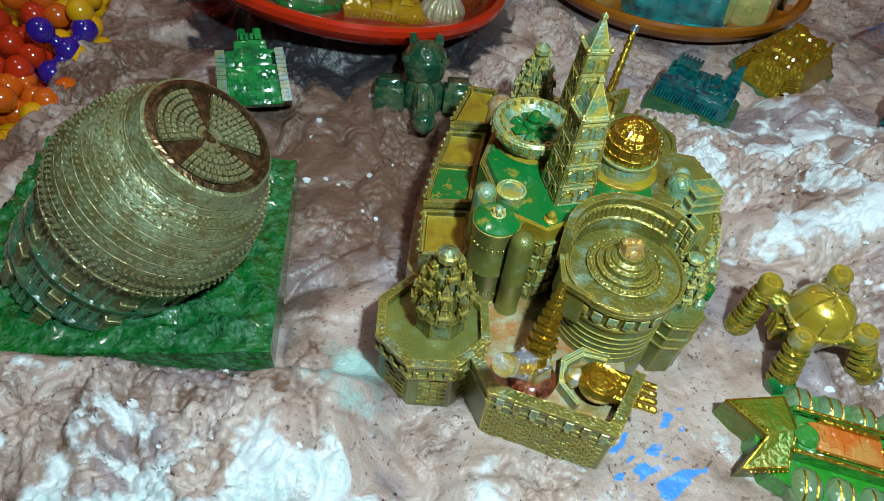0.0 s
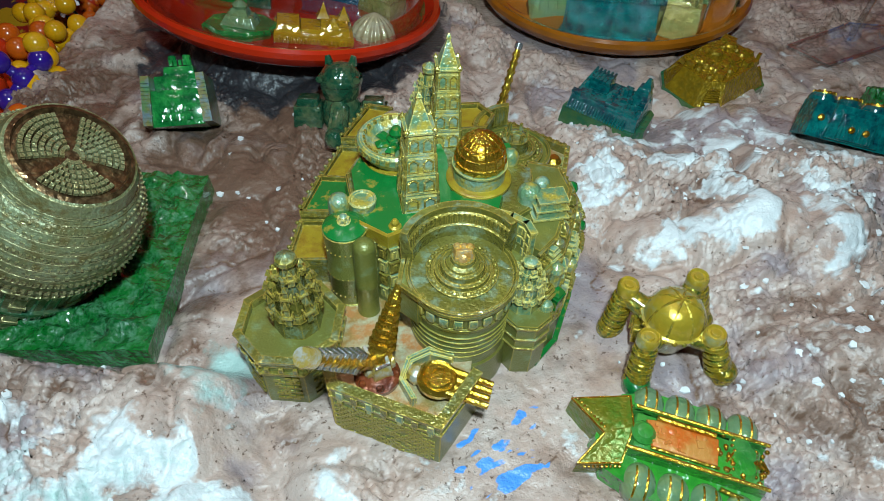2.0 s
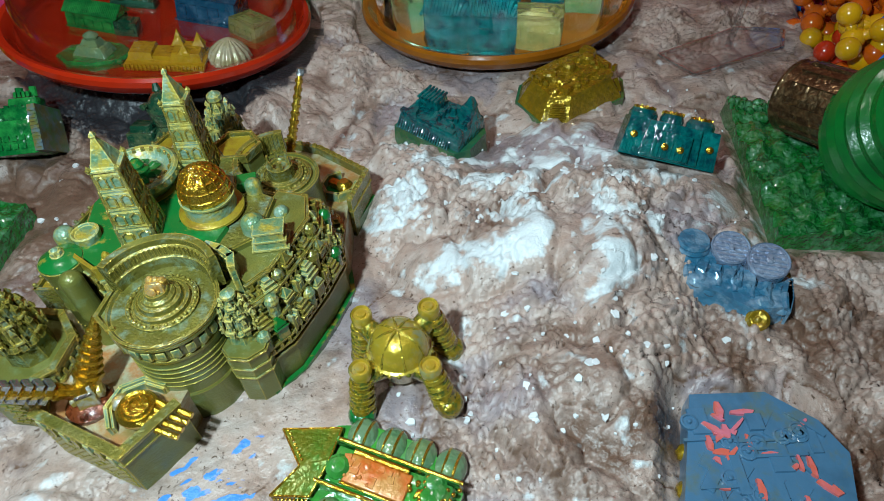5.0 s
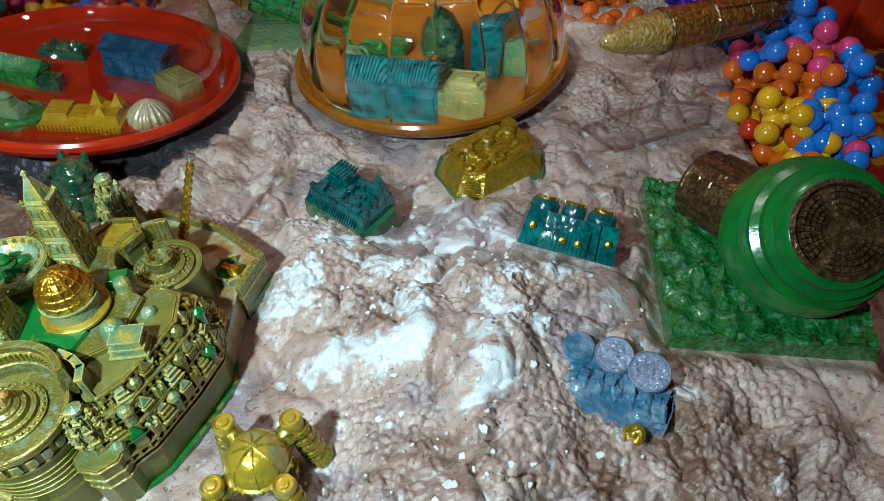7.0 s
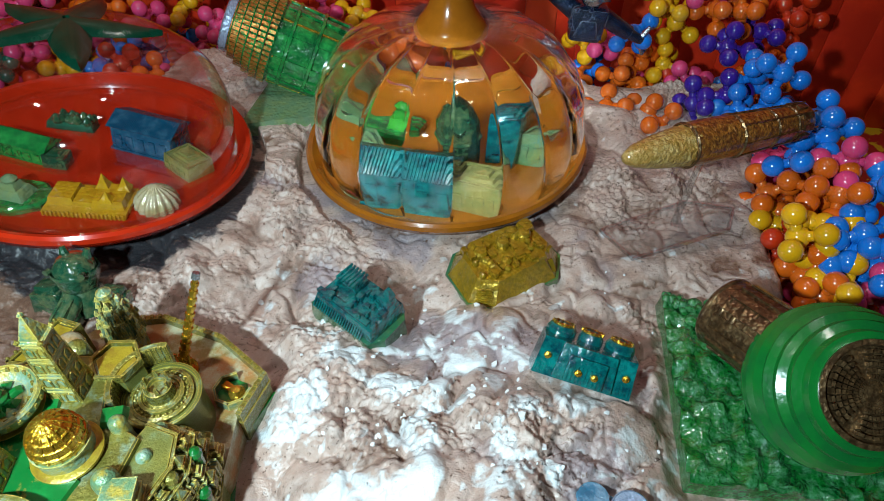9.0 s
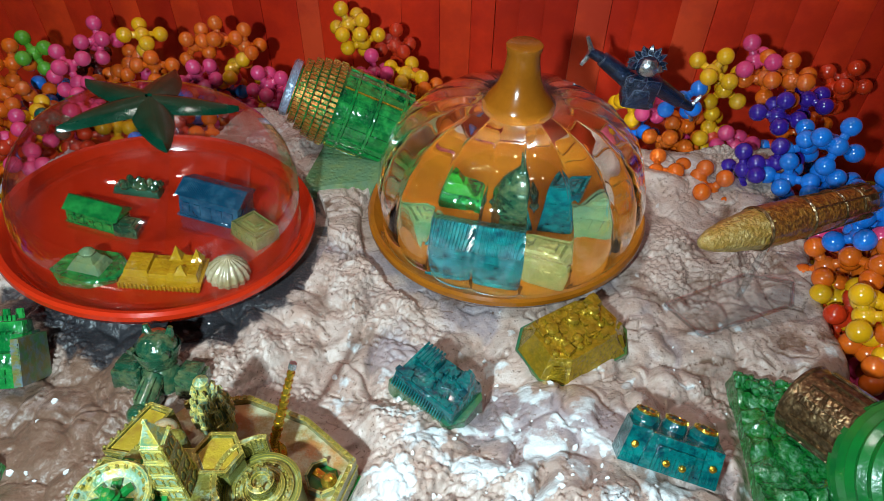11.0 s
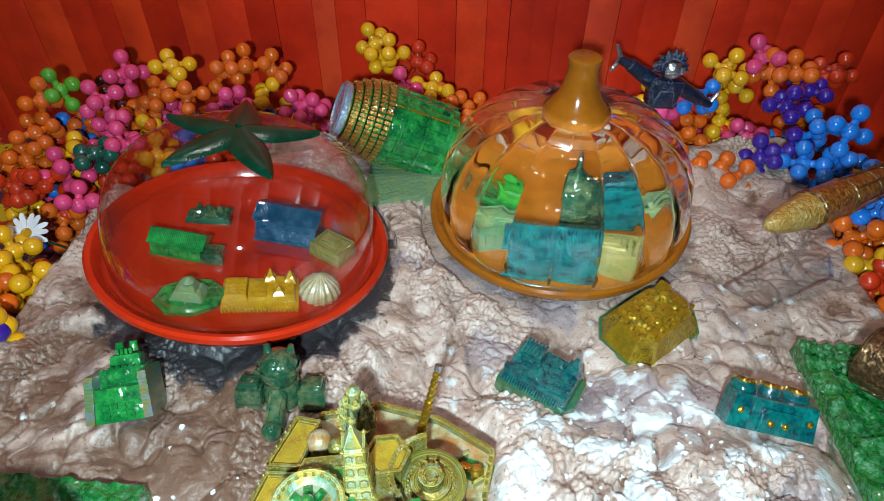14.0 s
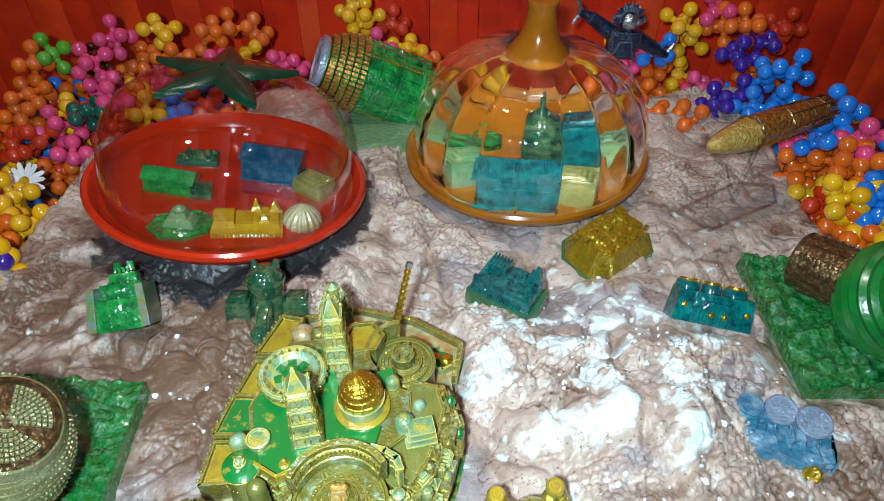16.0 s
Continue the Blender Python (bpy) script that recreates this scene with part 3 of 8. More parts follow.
# ---- the two covered dishes ----
def upright(at, up, turn=0.0):
    z = up.normalized()
    x = Vector((0, 1, 0)).cross(z).normalized()
    m = Matrix((x, z.cross(x), z)).transposed().to_4x4()
    return Matrix.Translation(at) @ m @ pose(0, 0, 0, 0, 0, turn)


RED_M, ORANGE_M = upright(RED_AT, RED_UP), upright(ORANGE_AT, ORANGE_UP)


def dish(name, m, r, mat, label):
    ob = thing(name, m, label, "dish")
    bm = bmesh.new()
    lathe(bm, [(0, -0.012), (r * 0.78, -0.012), (r * 0.90, -0.009), (r * 0.97, -0.004), (r, 0.001), (r * 1.0, 0.0045), (r * 0.985, 0.0065), (r * 0.955, 0.0055),
               (r * 0.925, 0.0015), (r * 0.90, -0.003), (r * 0.84, -0.0055), (0, -0.006)], 96)
    part("pan", bm, mat, ob)
    return ob


red_dish = dish("red_dish", RED_M, 0.1047, RED_PLASTIC, "shallow red plastic dish under a clear dome, on a rock seat")
orange_dish = dish("orange_dish", ORANGE_M, 0.1040, ORANGE_PLASTIC, "shallow orange plastic dish under a clear dome, on a rock seat")


def smooth_dome():
    ob = thing("tomato_dome", RED_M @ pose(0, 0, -0.0005), "clear plastic tomato-shaped dome with a green calyx", "dome")
    bm = bmesh.new()
    prof = [(0.0915, 0.0), (0.0925, 0.012), (0.0928, 0.024), (0.0905, 0.042), (0.0845, 0.058), (0.0755, 0.0705), (0.063, 0.080), (0.047, 0.0865), (0.030, 0.0895), (0.012, 0.0880), (0, 0.0865)]

    def lobes(a):
        return 1 + 0.012 * abs(math.sin(2.5 * a + 0.4)) - 0.008

    lathe_open(bm, [(r, z * 0.925) for r, z in prof], 120, lobes)
    part("clear_shell", bm, CLEAR, ob, "clear plastic shell", smooth=60)
    bm = bmesh.new()
    lathe(bm, [(0, -0.002), (0.0115, -0.002), (0.011, 0.004), (0.007, 0.0075), (0.0025, 0.007), (0, 0.005)], 20)
    hub = part("calyx", bm, STAR_GREEN, ob, "dark green five-armed calyx", smooth=50, m=pose(0.001, 0.000, 0.0848))
    for arm in ((164, 0.054, -0.04), (228, 0.053, 0.08), (99, 0.055, 0.04), (20, 0.051, 0.08), (-56, 0.050, 0.05)):
        bm = bmesh.new()
        star_arm(bm, 0.0128, *arm)
        part("leaf", bm, STAR_GREEN, hub, smooth=50)
    bm = bmesh.new()
    lathe(bm, [(0.0940, -0.002), (0.0940, 0.002), (0.0900, 0.002), (0.0900, -0.002), (0.0940, -0.002)], 96)
    lip = part("rim", bm, CLEAR, ob, "clear rim")
    lip.visible_shadow = False
    return ob


def lathe_open(bm, profile, seg, flute):
    """Like lathe, but open at the bottom."""
    made = lathe(bm, profile, seg, None, flute)
    low = [f for f in bm.faces if len(f.verts) == seg]
    bmesh.ops.delete(bm, geom=low, context="FACES_ONLY")
    return made


def star_arm(bm, width, angle, reach, curl):
    """A leaf that droops over the dome from the raised middle."""
    n, rows = 12, []
    for i in range(n + 1):
        u = i / n
        d = 0.002 + reach * u
        w = width * (0.85 + 0.45 * u * (1 - u)) * max(0.0, 1 - u ** 1.9) ** 0.70 + 0.0006
        z = 0.0030 - 1.45 * d * d
        a = radians(angle) + curl * u * u
        row = []
        for s in (-1.0, -0.6, 0.0, 0.6, 1.0):
            px, py = d * math.cos(a) - s * w * math.sin(a), d * math.sin(a) + s * w * math.cos(a)
            row.append(bm.verts.new((px, py, z + 0.0068 * (1 - s * s) * (1 - 0.5 * u))))
        rows.append(row)
    for a, b in zip(rows, rows[1:]):
        for i in range(4):
            bm.faces.new((a[i], b[i], b[i + 1], a[i + 1]))
        bm.faces.new((a[0], a[4], b[4], b[0]))
    bm.faces.new(rows[0])
    bm.faces.new(rows[-1])


def fluted_dome():
    ob = thing("pumpkin_dome", ORANGE_M @ pose(0.002, 0, -0.0005, 0, 2, 0), "clear plastic pumpkin-shaped fluted dome with an orange stem", "dome")
    n = 18

    def flutes(a):
        return 0.948 + 0.046 * math.sqrt(abs(math.sin(n / 2 * a)))

    outer = [(0.0955, 0.0), (0.0985, 0.012), (0.0985, 0.028), (0.0950, 0.046), (0.0875, 0.062), (0.076, 0.075), (0.060, 0.0855), (0.040, 0.092), (0.018, 0.094)]
    bm = bmesh.new()
    lathe_shell(bm, outer, 288, flutes, 0.0023)
    shell = part("fluted_shell", bm, FLUTED, ob, "clear fluted shell", smooth=60)
    shell.visible_shadow = False
    bm = bmesh.new()
    lathe(bm, [(0.0, 0.086), (0.0255, 0.0868), (0.0252, 0.0905), (0.0210, 0.0965), (0.0160, 0.103), (0.0125, 0.112), (0.0110, 0.121), (0.0108, 0.1270), (0.0118, 0.1296), (0.0118, 0.1318), (0.0100, 0.1330), (0, 0.1324)], 40)
    part("stem", bm, ORANGE_PLASTIC, ob, "orange plastic stem knob", smooth=50)
    return ob


def lathe_shell(bm, outer, seg, flute, thick):
    """A dome with an outer fluted and an inner plain skin, joined at the foot and at the crown."""
    inner = [(r - thick * 1.1, z - (0 if i == 0 else thick)) for i, (r, z) in enumerate(outer)]
    prof = outer + inner[::-1]
    rings = []
    for k, (r, z) in enumerate(prof):
        f = flute if k < len(outer) else (lambda a: 0.985 * 0.85 + 0.15 * flute(a))
        rings.append([bm.verts.new((r * f(2 * math.pi * i / seg) * math.cos(2 * math.pi * i / seg), r * f(2 * math.pi * i / seg) * math.sin(2 * math.pi * i / seg), z)) for i in range(seg)])
    rings.append(rings[0])
    for a, b in zip(rings, rings[1:]):
        for i in range(seg):
            j = (i + 1) % seg
            bm.faces.new((a[i], a[j], b[j], b[i]))


smooth_dome()
fluted_dome()


# ---- small resin buildings ----
def windows_row(bm, n, x0, x1, y, z, w, h, d=0.0008):
    for i in range(n):
        box(bm, w, d * 2, h, pose(x0 + (x1 - x0) * (i + 0.5) / n, y, z))


def ribbed_roof(bm, sx, sy, z0, rise, ribs):
    """A pitched roof with raised ribs."""
    for s in (-1, 1):
        a, b = (0, z0 + rise), (s * sy / 2, z0)
        for i in range(ribs):
            x = -sx / 2 + sx * (i + 0.5) / ribs
            rod(bm, (x, a[0], a[1]), (x, b[0], b[1]), sx / ribs * 0.38, seg=6)
    v = [bm.verts.new(p) for p in ((-sx / 2, -sy / 2, z0), (sx / 2, -sy / 2, z0), (sx / 2, sy / 2, z0), (-sx / 2, sy / 2, z0), (-sx / 2, 0, z0 + rise), (sx / 2, 0, z0 + rise))]
    for f in ((0, 1, 5, 4), (2, 3, 4, 5), (0, 4, 3), (1, 2, 5), (0, 3, 2, 1)):
        bm.faces.new([v[i] for i in f])


def small_house(name, m, sx, sy, sz, mat, roof_mat, label, ribs=10, rise=0.4):
    ob = thing(name, m, label, "model building", "model buildings in the dishes")
    bm = bmesh.new()
    box(bm, sx, sy, sz, taper=0.97, bevel=0.0006)
    for s in (-1, 1):
        windows_row(bm, 5, -sx * 0.45, sx * 0.45, s * sy / 2, sz * 0.25, sx * 0.1, sz * 0.45)
    box(bm, sx * 1.06, sy * 1.06, sz * 0.1, bevel=0.0004)
    part("body", bm, mat, ob)
    bm = bmesh.new()
    ribbed_roof(bm, sx * 1.06, sy * 1.1, sz, sy * rise, ribs)
    part("roof", bm, roof_mat, ob)
    return ob


def in_dish(base, x, y, rz=0.0, z=-0.0058):
    return base @ pose(x, y, z, 0, 0, rz) @ (Matrix.Diagonal((1.15, 1.15, 1.45, 1)) if base is ORANGE_M else Matrix())


small_house("green_house", in_dish(RED_M, -0.0415, -0.0131, -4), 0.038, 0.017, 0.011, GREEN, GREEN, "green resin model house with a ribbed roof in the red dish", 30)
small_house("blue_hall", in_dish(RED_M, 0.0281, 0.0229, -4), 0.046, 0.026, 0.019, BLUE, BLUE, "blue resin model hall with ribbed sides in the red dish", 40, 0.25)


def relief_box(name, m, sx, sy, sz, mat, label, steps=3):
    ob = thing(name, m, label, "model building", "model buildings in the dishes")
    bm = bmesh.new()
    box(bm, sx, sy, sz, taper=0.94, bevel=0.0007)
    part("body", bm, mat, ob)
    bm = bmesh.new()
    for i in range(steps):
        k = 0.82 - 0.24 * i
        box(bm, sx * k, sy * k, 0.0016, pose(0, 0, sz + 0.0013 * i - 0.0003), taper=0.85)
    for s in (-1, 1):
        box(bm, sx * 0.9, 0.0012, 0.0018, pose(0, s * sy * 0.43, sz - 0.0002))
        box(bm, 0.0012, sy * 0.9, 0.0018, pose(s * sx * 0.43, 0, sz - 0.0002))
        windows_row(bm, 4, -sx * 0.4, sx * 0.4, s * sy * 0.485, sz * 0.3, sx * 0.12, sz * 0.4)
    part("relief", bm, mat, ob)
    return ob


relief_box("beige_temple", in_dish(RED_M, 0.0634, 0.0057, -28), 0.028, 0.022, 0.010, BEIGE_RESIN, "beige-gold square resin temple in the red dish")


def palace():
    ob = thing("yellow_palace", in_dish(RED_M, 0.0249, -0.0502, 12), "amber yellow resin palace with peaked roofs in the red dish", "model building", "model buildings in the dishes")
    bm = bmesh.new()
    box(bm, 0.050, 0.030, 0.004, bevel=0.0006)
    part("base", bm, YELLOW_RESIN, ob)
    bm = bmesh.new()
    box(bm, 0.016, 0.020, 0.0045, pose(-0.016, 0.002, 0.004), 0.85)
    box(bm, 0.020, 0.022, 0.0055, pose(0.013, 0.001, 0.004), 0.86)
    box(bm, 0.012, 0.016, 0.0030, pose(-0.002, 0.0, 0.004))
    part("wings", bm, YELLOW_RESIN, ob)
    bm = bmesh.new()
    for cx, cy, r, h in ((0.006, 0.008, 0.006, 0.010), (0.019, 0.007, 0.006, 0.009), (0.012, -0.006, 0.006, 0.006)):
        lathe(bm, [(r, 0), (r * 0.55, h * 0.35), (r * 0.25, h * 0.7), (0, h)], 4, pose(cx, cy, 0.0090, 0, 0, 45))
    part("peaked_roof", bm, YELLOW_RESIN, ob)
    bm = bmesh.new()
    for i in range(20):
        rod(bm, (-0.024 + i * 0.0025, -0.0155, 0.0005), (-0.024 + i * 0.0025, -0.0155, 0.0045), 0.0008, seg=6)
    part("colonnade", bm, YELLOW_RESIN, ob)


def shell():
    ob = thing("seashell", in_dish(RED_M, 0.0624, -0.0388, 0), "ribbed pearl cone shell in the red dish", "shell")
    bm = bmesh.new()

    def rib(a):
        return 1 + 0.06 * math.cos(16 * a)
    lathe(bm, [(0.0135, 0), (0.0140, 0.003), (0.0120, 0.008), (0.0075, 0.0125), (0.0025, 0.0155), (0, 0.0165)], 96, None, rib)
    part("ribbed_cone", bm, SHELL_WHITE, ob, smooth=60)


def little_temple(name, m, mat, top_mat, label, r=0.0165):
    ob = thing(name, m, label, "model building", "model buildings in the dishes")
    bm = bmesh.new()
    lathe(bm, [(r, 0), (r * 1.02, 0.004), (r * 0.93, 0.0055), (0, 0.0055)], 8, pose(0, 0, 0, 0, 0, 22.5) @ Matrix.Diagonal((1.15, 0.85, 1, 1)))
    part("base", bm, mat, ob)
    bm = bmesh.new()
    box(bm, r * 1.1, r * 0.85, 0.006, pose(0, 0, 0.005), 0.7, 0.0004)
    box(bm, r * 0.6, r * 0.5, 0.004, pose(0, 0, 0.011), 0.7)
    lathe(bm, [(r * 0.2, 0), (r * 0.24, 0.002), (r * 0.12, 0.004), (0, 0.005)], 12, pose(0, 0, 0.0148))
    for s in (-1, 1):
        rod(bm, (s * r * 0.5, -r * 0.4, 0.005), (s * r * 0.2, -r * 0.2, 0.012), 0.0009, seg=6)
    part("stepped_top", bm, top_mat, ob)
    return ob


palace()
shell()
little_temple("round_temple", in_dish(RED_M, -0.0187, -0.0612, 0), GREEN, GREY_GREEN, "translucent green resin temple on an oval base in the red dish", 0.020)


def thicket():
    ob = thing("dark_grove", in_dish(RED_M, -0.0349, 0.0278, 8), "dark green bumpy resin grove in the red dish", "model building", "model buildings in the dishes")
    rr = random.Random(2)
    bm = bmesh.new()
    box(bm, 0.034, 0.012, 0.006, taper=0.9, bevel=0.0006)
    part("base", bm, DARK_GREEN, ob)
    bm = bmesh.new()
    for i in range(26):
        h = rr.uniform(0.003, 0.007)
        lathe(bm, [(0.0028, 0), (0.0032, h * 0.4), (0.0015, h * 0.85), (0, h)], 6, pose(rr.uniform(-0.015, 0.015), rr.uniform(-0.005, 0.005), 0.0055))
    part("foliage", bm, SMOKE_GREEN, ob)


thicket()
relief_box("grey_block", in_dish(RED_M, -0.0173, -0.0183, 6), 0.016, 0.012, 0.008, SMOKE_GREEN, "smoky green resin block in the red dish", 2)

small_house("teal_hall", in_dish(ORANGE_M, -0.0128, -0.0632, -6), 0.056, 0.026, 0.020, TEAL, TEAL, "teal resin model hall with ribbed roof in the orange dish", 34, 0.25)
relief_box("yellow_green_block", in_dish(ORANGE_M, -0.0542, -0.0329, 24), 0.024, 0.020, 0.015, GREY_GREEN, "pale yellow-green resin building in the orange dish")
little_temple("green_temple", in_dish(ORANGE_M, -0.0393, 0.0163, 0), GREEN, LIME, "bright green resin temple in the orange dish", 0.017)
relief_box("olive_block", in_dish(ORANGE_M, 0.0345, -0.0625, -14), 0.028, 0.022, 0.015, BEIGE_RESIN, "olive gold resin building in the orange dish")
relief_box("deep_teal_block", in_dish(ORANGE_M, 0.0455, -0.0073, -10), 0.024, 0.020, 0.026, TEAL, "deep teal resin block in the orange dish", 2)
relief_box("pale_green_block", in_dish(ORANGE_M, 0.0715, -0.0084, -24), 0.020, 0.018, 0.016, GREY_GREEN, "pale green resin building in the orange dish")


def grey_pagoda():
    ob = thing("grey_pagoda", in_dish(ORANGE_M, 0.0108, -0.0158, 0), "grey-green domed resin pagoda with a spire in the orange dish", "model building", "model buildings in the dishes")
    bm = bmesh.new()
    lathe(bm, [(0.0145, 0), (0.0145, 0.014), (0.0155, 0.015), (0.0150, 0.017), (0, 0.017)], 8)
    part("drum", bm, SMOKE_GREEN, ob)
    bm = bmesh.new()
    lathe(bm, [(0.0140, 0.0165), (0.0135, 0.024), (0.010, 0.031), (0.005, 0.0355), (0.0018, 0.039), (0.0014, 0.046), (0, 0.050)], 24, None, lambda a: 1 + 0.03 * math.cos(12 * a))
    part("dome", bm, SMOKE_GREEN, ob, smooth=50)


grey_pagoda()


# ---- the golden castle ----
GILT = material("satin_olive_gold", (0.155, 0.142, 0.026), 0.27, 0.42, 0.4, (0.24, 0.22, 0.035), 55, 0.25, 900, (0.22, 0.31, 0.21), spread=(0.51, 0.68), edges=(0.66, 0.49, 0.09), cast=620, coat_rough=0.2)
GILT_WALL = material("olive_gold_wall", (0.150, 0.155, 0.032), 0.32, 0.3, 0.35, (0.23, 0.21, 0.034), 40, 0.25, 1100, (0.19, 0.26, 0.12), spread=(0.53, 0.72), edges=(0.55, 0.42, 0.07), coat_rough=0.2)
MINT = material("mint_and_gold_cast", (0.10, 0.20, 0.10), 0.32, 0.12, 0.45, (0.23, 0.34, 0.26), 70, 0.25, 900, (0.36, 0.28, 0.04), spread=(0.46, 0.62), edges=(0.62, 0.50, 0.13), cast=640, coat_rough=0.18)
RUST_GOLD = material("rusty_gold_wash", (0.30, 0.22, 0.015), 0.30, 0.25, 0.5, (0.38, 0.28, 0.02), 60, 0.25, 700, (0.24, 0.14, 0.015), spread=(0.48, 0.66), edges=(0.62, 0.45, 0.06), coat_rough=0.18)
COURT = material("orange_court_wash", (0.22, 0.16, 0.045), 0.34, 0.1, 0.4, (0.38, 0.16, 0.05), 48, 0.25, 700, (0.36, 0.34, 0.22), spread=(0.44, 0.62), coat_rough=0.18)
SILVER_GOLD = material("silvery_gold", (0.58, 0.42, 0.10), 0.24, 0.6, 0.4, (0.62, 0.62, 0.55), 140, 0.3, 600, spread=(0.48, 0.60))
DARK_RUST = material("dark_red_brown_shine", (0.10, 0.02, 0.008), 0.16, 0.3, 0.9, (0.22, 0.05, 0.015), 120, 0.7, 420)


def castle():
    ob = thing("castle", Matrix(), "gold and green painted resin castle with towers, spires and domes", "model castle")
    G = 0.094

    def add(name, mat, build, label="", smooth=30.0):
        bm = bmesh.new()
        build(bm)
        return part(name, bm, mat, ob, label, smooth)

    def along(pts, gap):
        """Evenly spaced (x, y, turn) on an open outline."""
        for (x0, y0), (x1, y1) in zip(pts, pts[1:]):
            d = math.hypot(x1 - x0, y1 - y0)
            n = max(1, round(d / gap))
            a = math.degrees(math.atan2(y1 - y0, x1 - x0))
            for i in range(n):
                u = (i + 0.5) / n
                yield x0 + (x1 - x0) * u, y0 + (y1 - y0) * u, a

    def merlons(bm, pts, z, w=0.0024, h=0.0018, t=0.0022, gap=0.0046):
        for x, y, a in along(pts, gap):
            box(bm, w, t, h, pose(x, y, z, 0, 0, a), 0.85)

    def wall_line(bm, pts, z0, z1, t):
        for i, ((x0, y0), (x1, y1)) in enumerate(zip(pts, pts[1:])):
            d = math.hypot(x1 - x0, y1 - y0)
            lift = (0.0, 0.00035, 0.00017)[i % 3]
            box(bm, d + t * 0.7, t, z1 - z0 + lift, pose((x0 + x1) / 2, (y0 + y1) / 2, z0, 0, 0, math.degrees(math.atan2(y1 - y0, x1 - x0))))

    def shrunk(pts, k, c):
        return [(c[0] + (x - c[0]) * k, c[1] + (y - c[1]) * k) for x, y in pts]

    bm = bmesh.new()
    box(bm, 0.0027, 0.0009, 0.0011, None, 0.9)
    brick_me = None

    def brick_rows(pts, z0, rows, skip=0.12):
        """Single raised bricks on the outer face of a wall line."""
        nonlocal brick_me
        pick = random.Random(len(pts) * 7 + rows)
        for r in range(rows):
            for i, (x, y, a) in enumerate(along(pts, 0.0031)):
                if pick.random() < skip:
                    continue
                ax, ay = math.cos(radians(a)), math.sin(radians(a))
                shift = 0.0015 * (r % 2)
                m = pose(x + ax * shift, y + ay * shift, z0 + 0.0016 * r, 0, 0, a + pick.uniform(-1.5, 1.5))
                brick_me = like(brick_me, ob, m) if brick_me else part("brick", bm, GILT_WALL, ob, smooth=0, m=m)

    # ground mass and front walls
    outline = [(0.106, 0.117), (0.1165, 0.1375), (0.1180, 0.1520), (0.1320, 0.1660), (0.1480, 0.1790), (0.160, 0.205), (0.164, 0.235), (0.160, 0.260), (0.165, 0.283), (0.135, 0.301), (0.100, 0.309),
               (0.066, 0.300), (0.046, 0.270), (0.036, 0.222), (0.034, 0.190), (0.044, 0.165), (0.061, 0.147), (0.066, 0.130)]
    add("terrace", COURT, lambda bm: prism(bm, outline, G, 0.1215, 0.0006), "orange-brown courtyard floor", 0)
    front = [(0.119, 0.140), (0.1065, 0.1185), (0.0665, 0.1315), (0.0600, 0.146)]

    def curtain(bm):
        wall_line(bm, front, G, 0.1285, 0.0030)
        wall_line(bm, [(x, y - 0.0004) for x, y in front], G, 0.0985, 0.0044)
    add("curtain_wall", GILT_WALL, curtain, "olive gold front wall with brick courses", 0)

    def coping(bm):
        wall_line(bm, front, 0.1282, 0.1296, 0.0042)
        wall_line(bm, front, 0.1228, 0.1236, 0.0040)
    add("wall_coping", GILT, coping, "gold wall coping", 0)
    for i, (x, y, a) in enumerate(along([(x, y - 0.0016) for x, y in front[1:3]], 0.0062)):
        bm2 = bmesh.new()
        box(bm2, 0.0030, 0.0022, 0.0046, pose(x, y, 0.1238, 0, 0, a), 0.9, 0.0002)
        box(bm2, 0.0018, 0.0026, 0.0016, pose(x, y, 0.1225, 0, 0, a), 0.8)
        part("corbel", bm2, (MINT, GILT)[i % 2], ob, "", 0)
    brick_rows([(0.1055, 0.1172), (0.0675, 0.1294)], 0.1005, 13)

    # eight-sided corner tower with its tiered crown
    c = (0.0455, 0.158)
    add("octagon_tower", GILT_WALL, lambda bm: prism(bm, polygon(c, 0.0206, 8, 22.5), G, 0.1270), "eight-sided olive gold tower", 0)
    ring8 = lambda r: polygon(c, r, 8, 22.5) + polygon(c, r, 8, 22.5)[:1]

    def rim(bm):
        wall_line(bm, ring8(0.0200), 0.1268, 0.1302, 0.0024)
        wall_line(bm, ring8(0.0204), 0.1298, 0.1310, 0.0032)
        wall_line(bm, ring8(0.0212), 0.1222, 0.1232, 0.0016)
        merlons(bm, ring8(0.0213), 0.1236, 0.0020, 0.0030, 0.0016, 0.0050)
    add("octagon_parapet", GILT, rim, "stepped gold parapet", 0)
    o8 = polygon(c, 0.0208, 8, 22.5)
    for k in (4, 5, 6):
        (x0, y0), (x1, y1) = o8[k], o8[(k + 1) % 8]
        brick_rows([(x0 + (x1 - x0) * 0.22, y0 + (y1 - y0) * 0.22), (x0 + (x1 - x0) * 0.80, y0 + (y1 - y0) * 0.80)], 0.1040, 10, 0.18)

    def pinnacle(x, y, z, r, h, mat, label):
        """A fretted pinnacle: stepped eight-sided storeys, each ringed by gabled ribs, and a knobbed top."""
        bm = bmesh.new()
        for q, a, b in ((1.0, 0.0, 0.30), (1.10, 0.28, 0.33), (0.86, 0.33, 0.55), (0.60, 0.55, 0.74), (0.36, 0.74, 0.88)):
            prism(bm, polygon((x, y), r * q, 8, 22.5), z + h * a, z + h * b, r * 0.10)
        lathe(bm, [(r * 0.30, 0), (r * 0.42, h * 0.03), (r * 0.40, h * 0.08), (r * 0.18, h * 0.11), (0, h * 0.13)], 10, pose(x, y, z + h * 0.87))
        body = part("pinnacle", bm, mat, ob, label, 0)
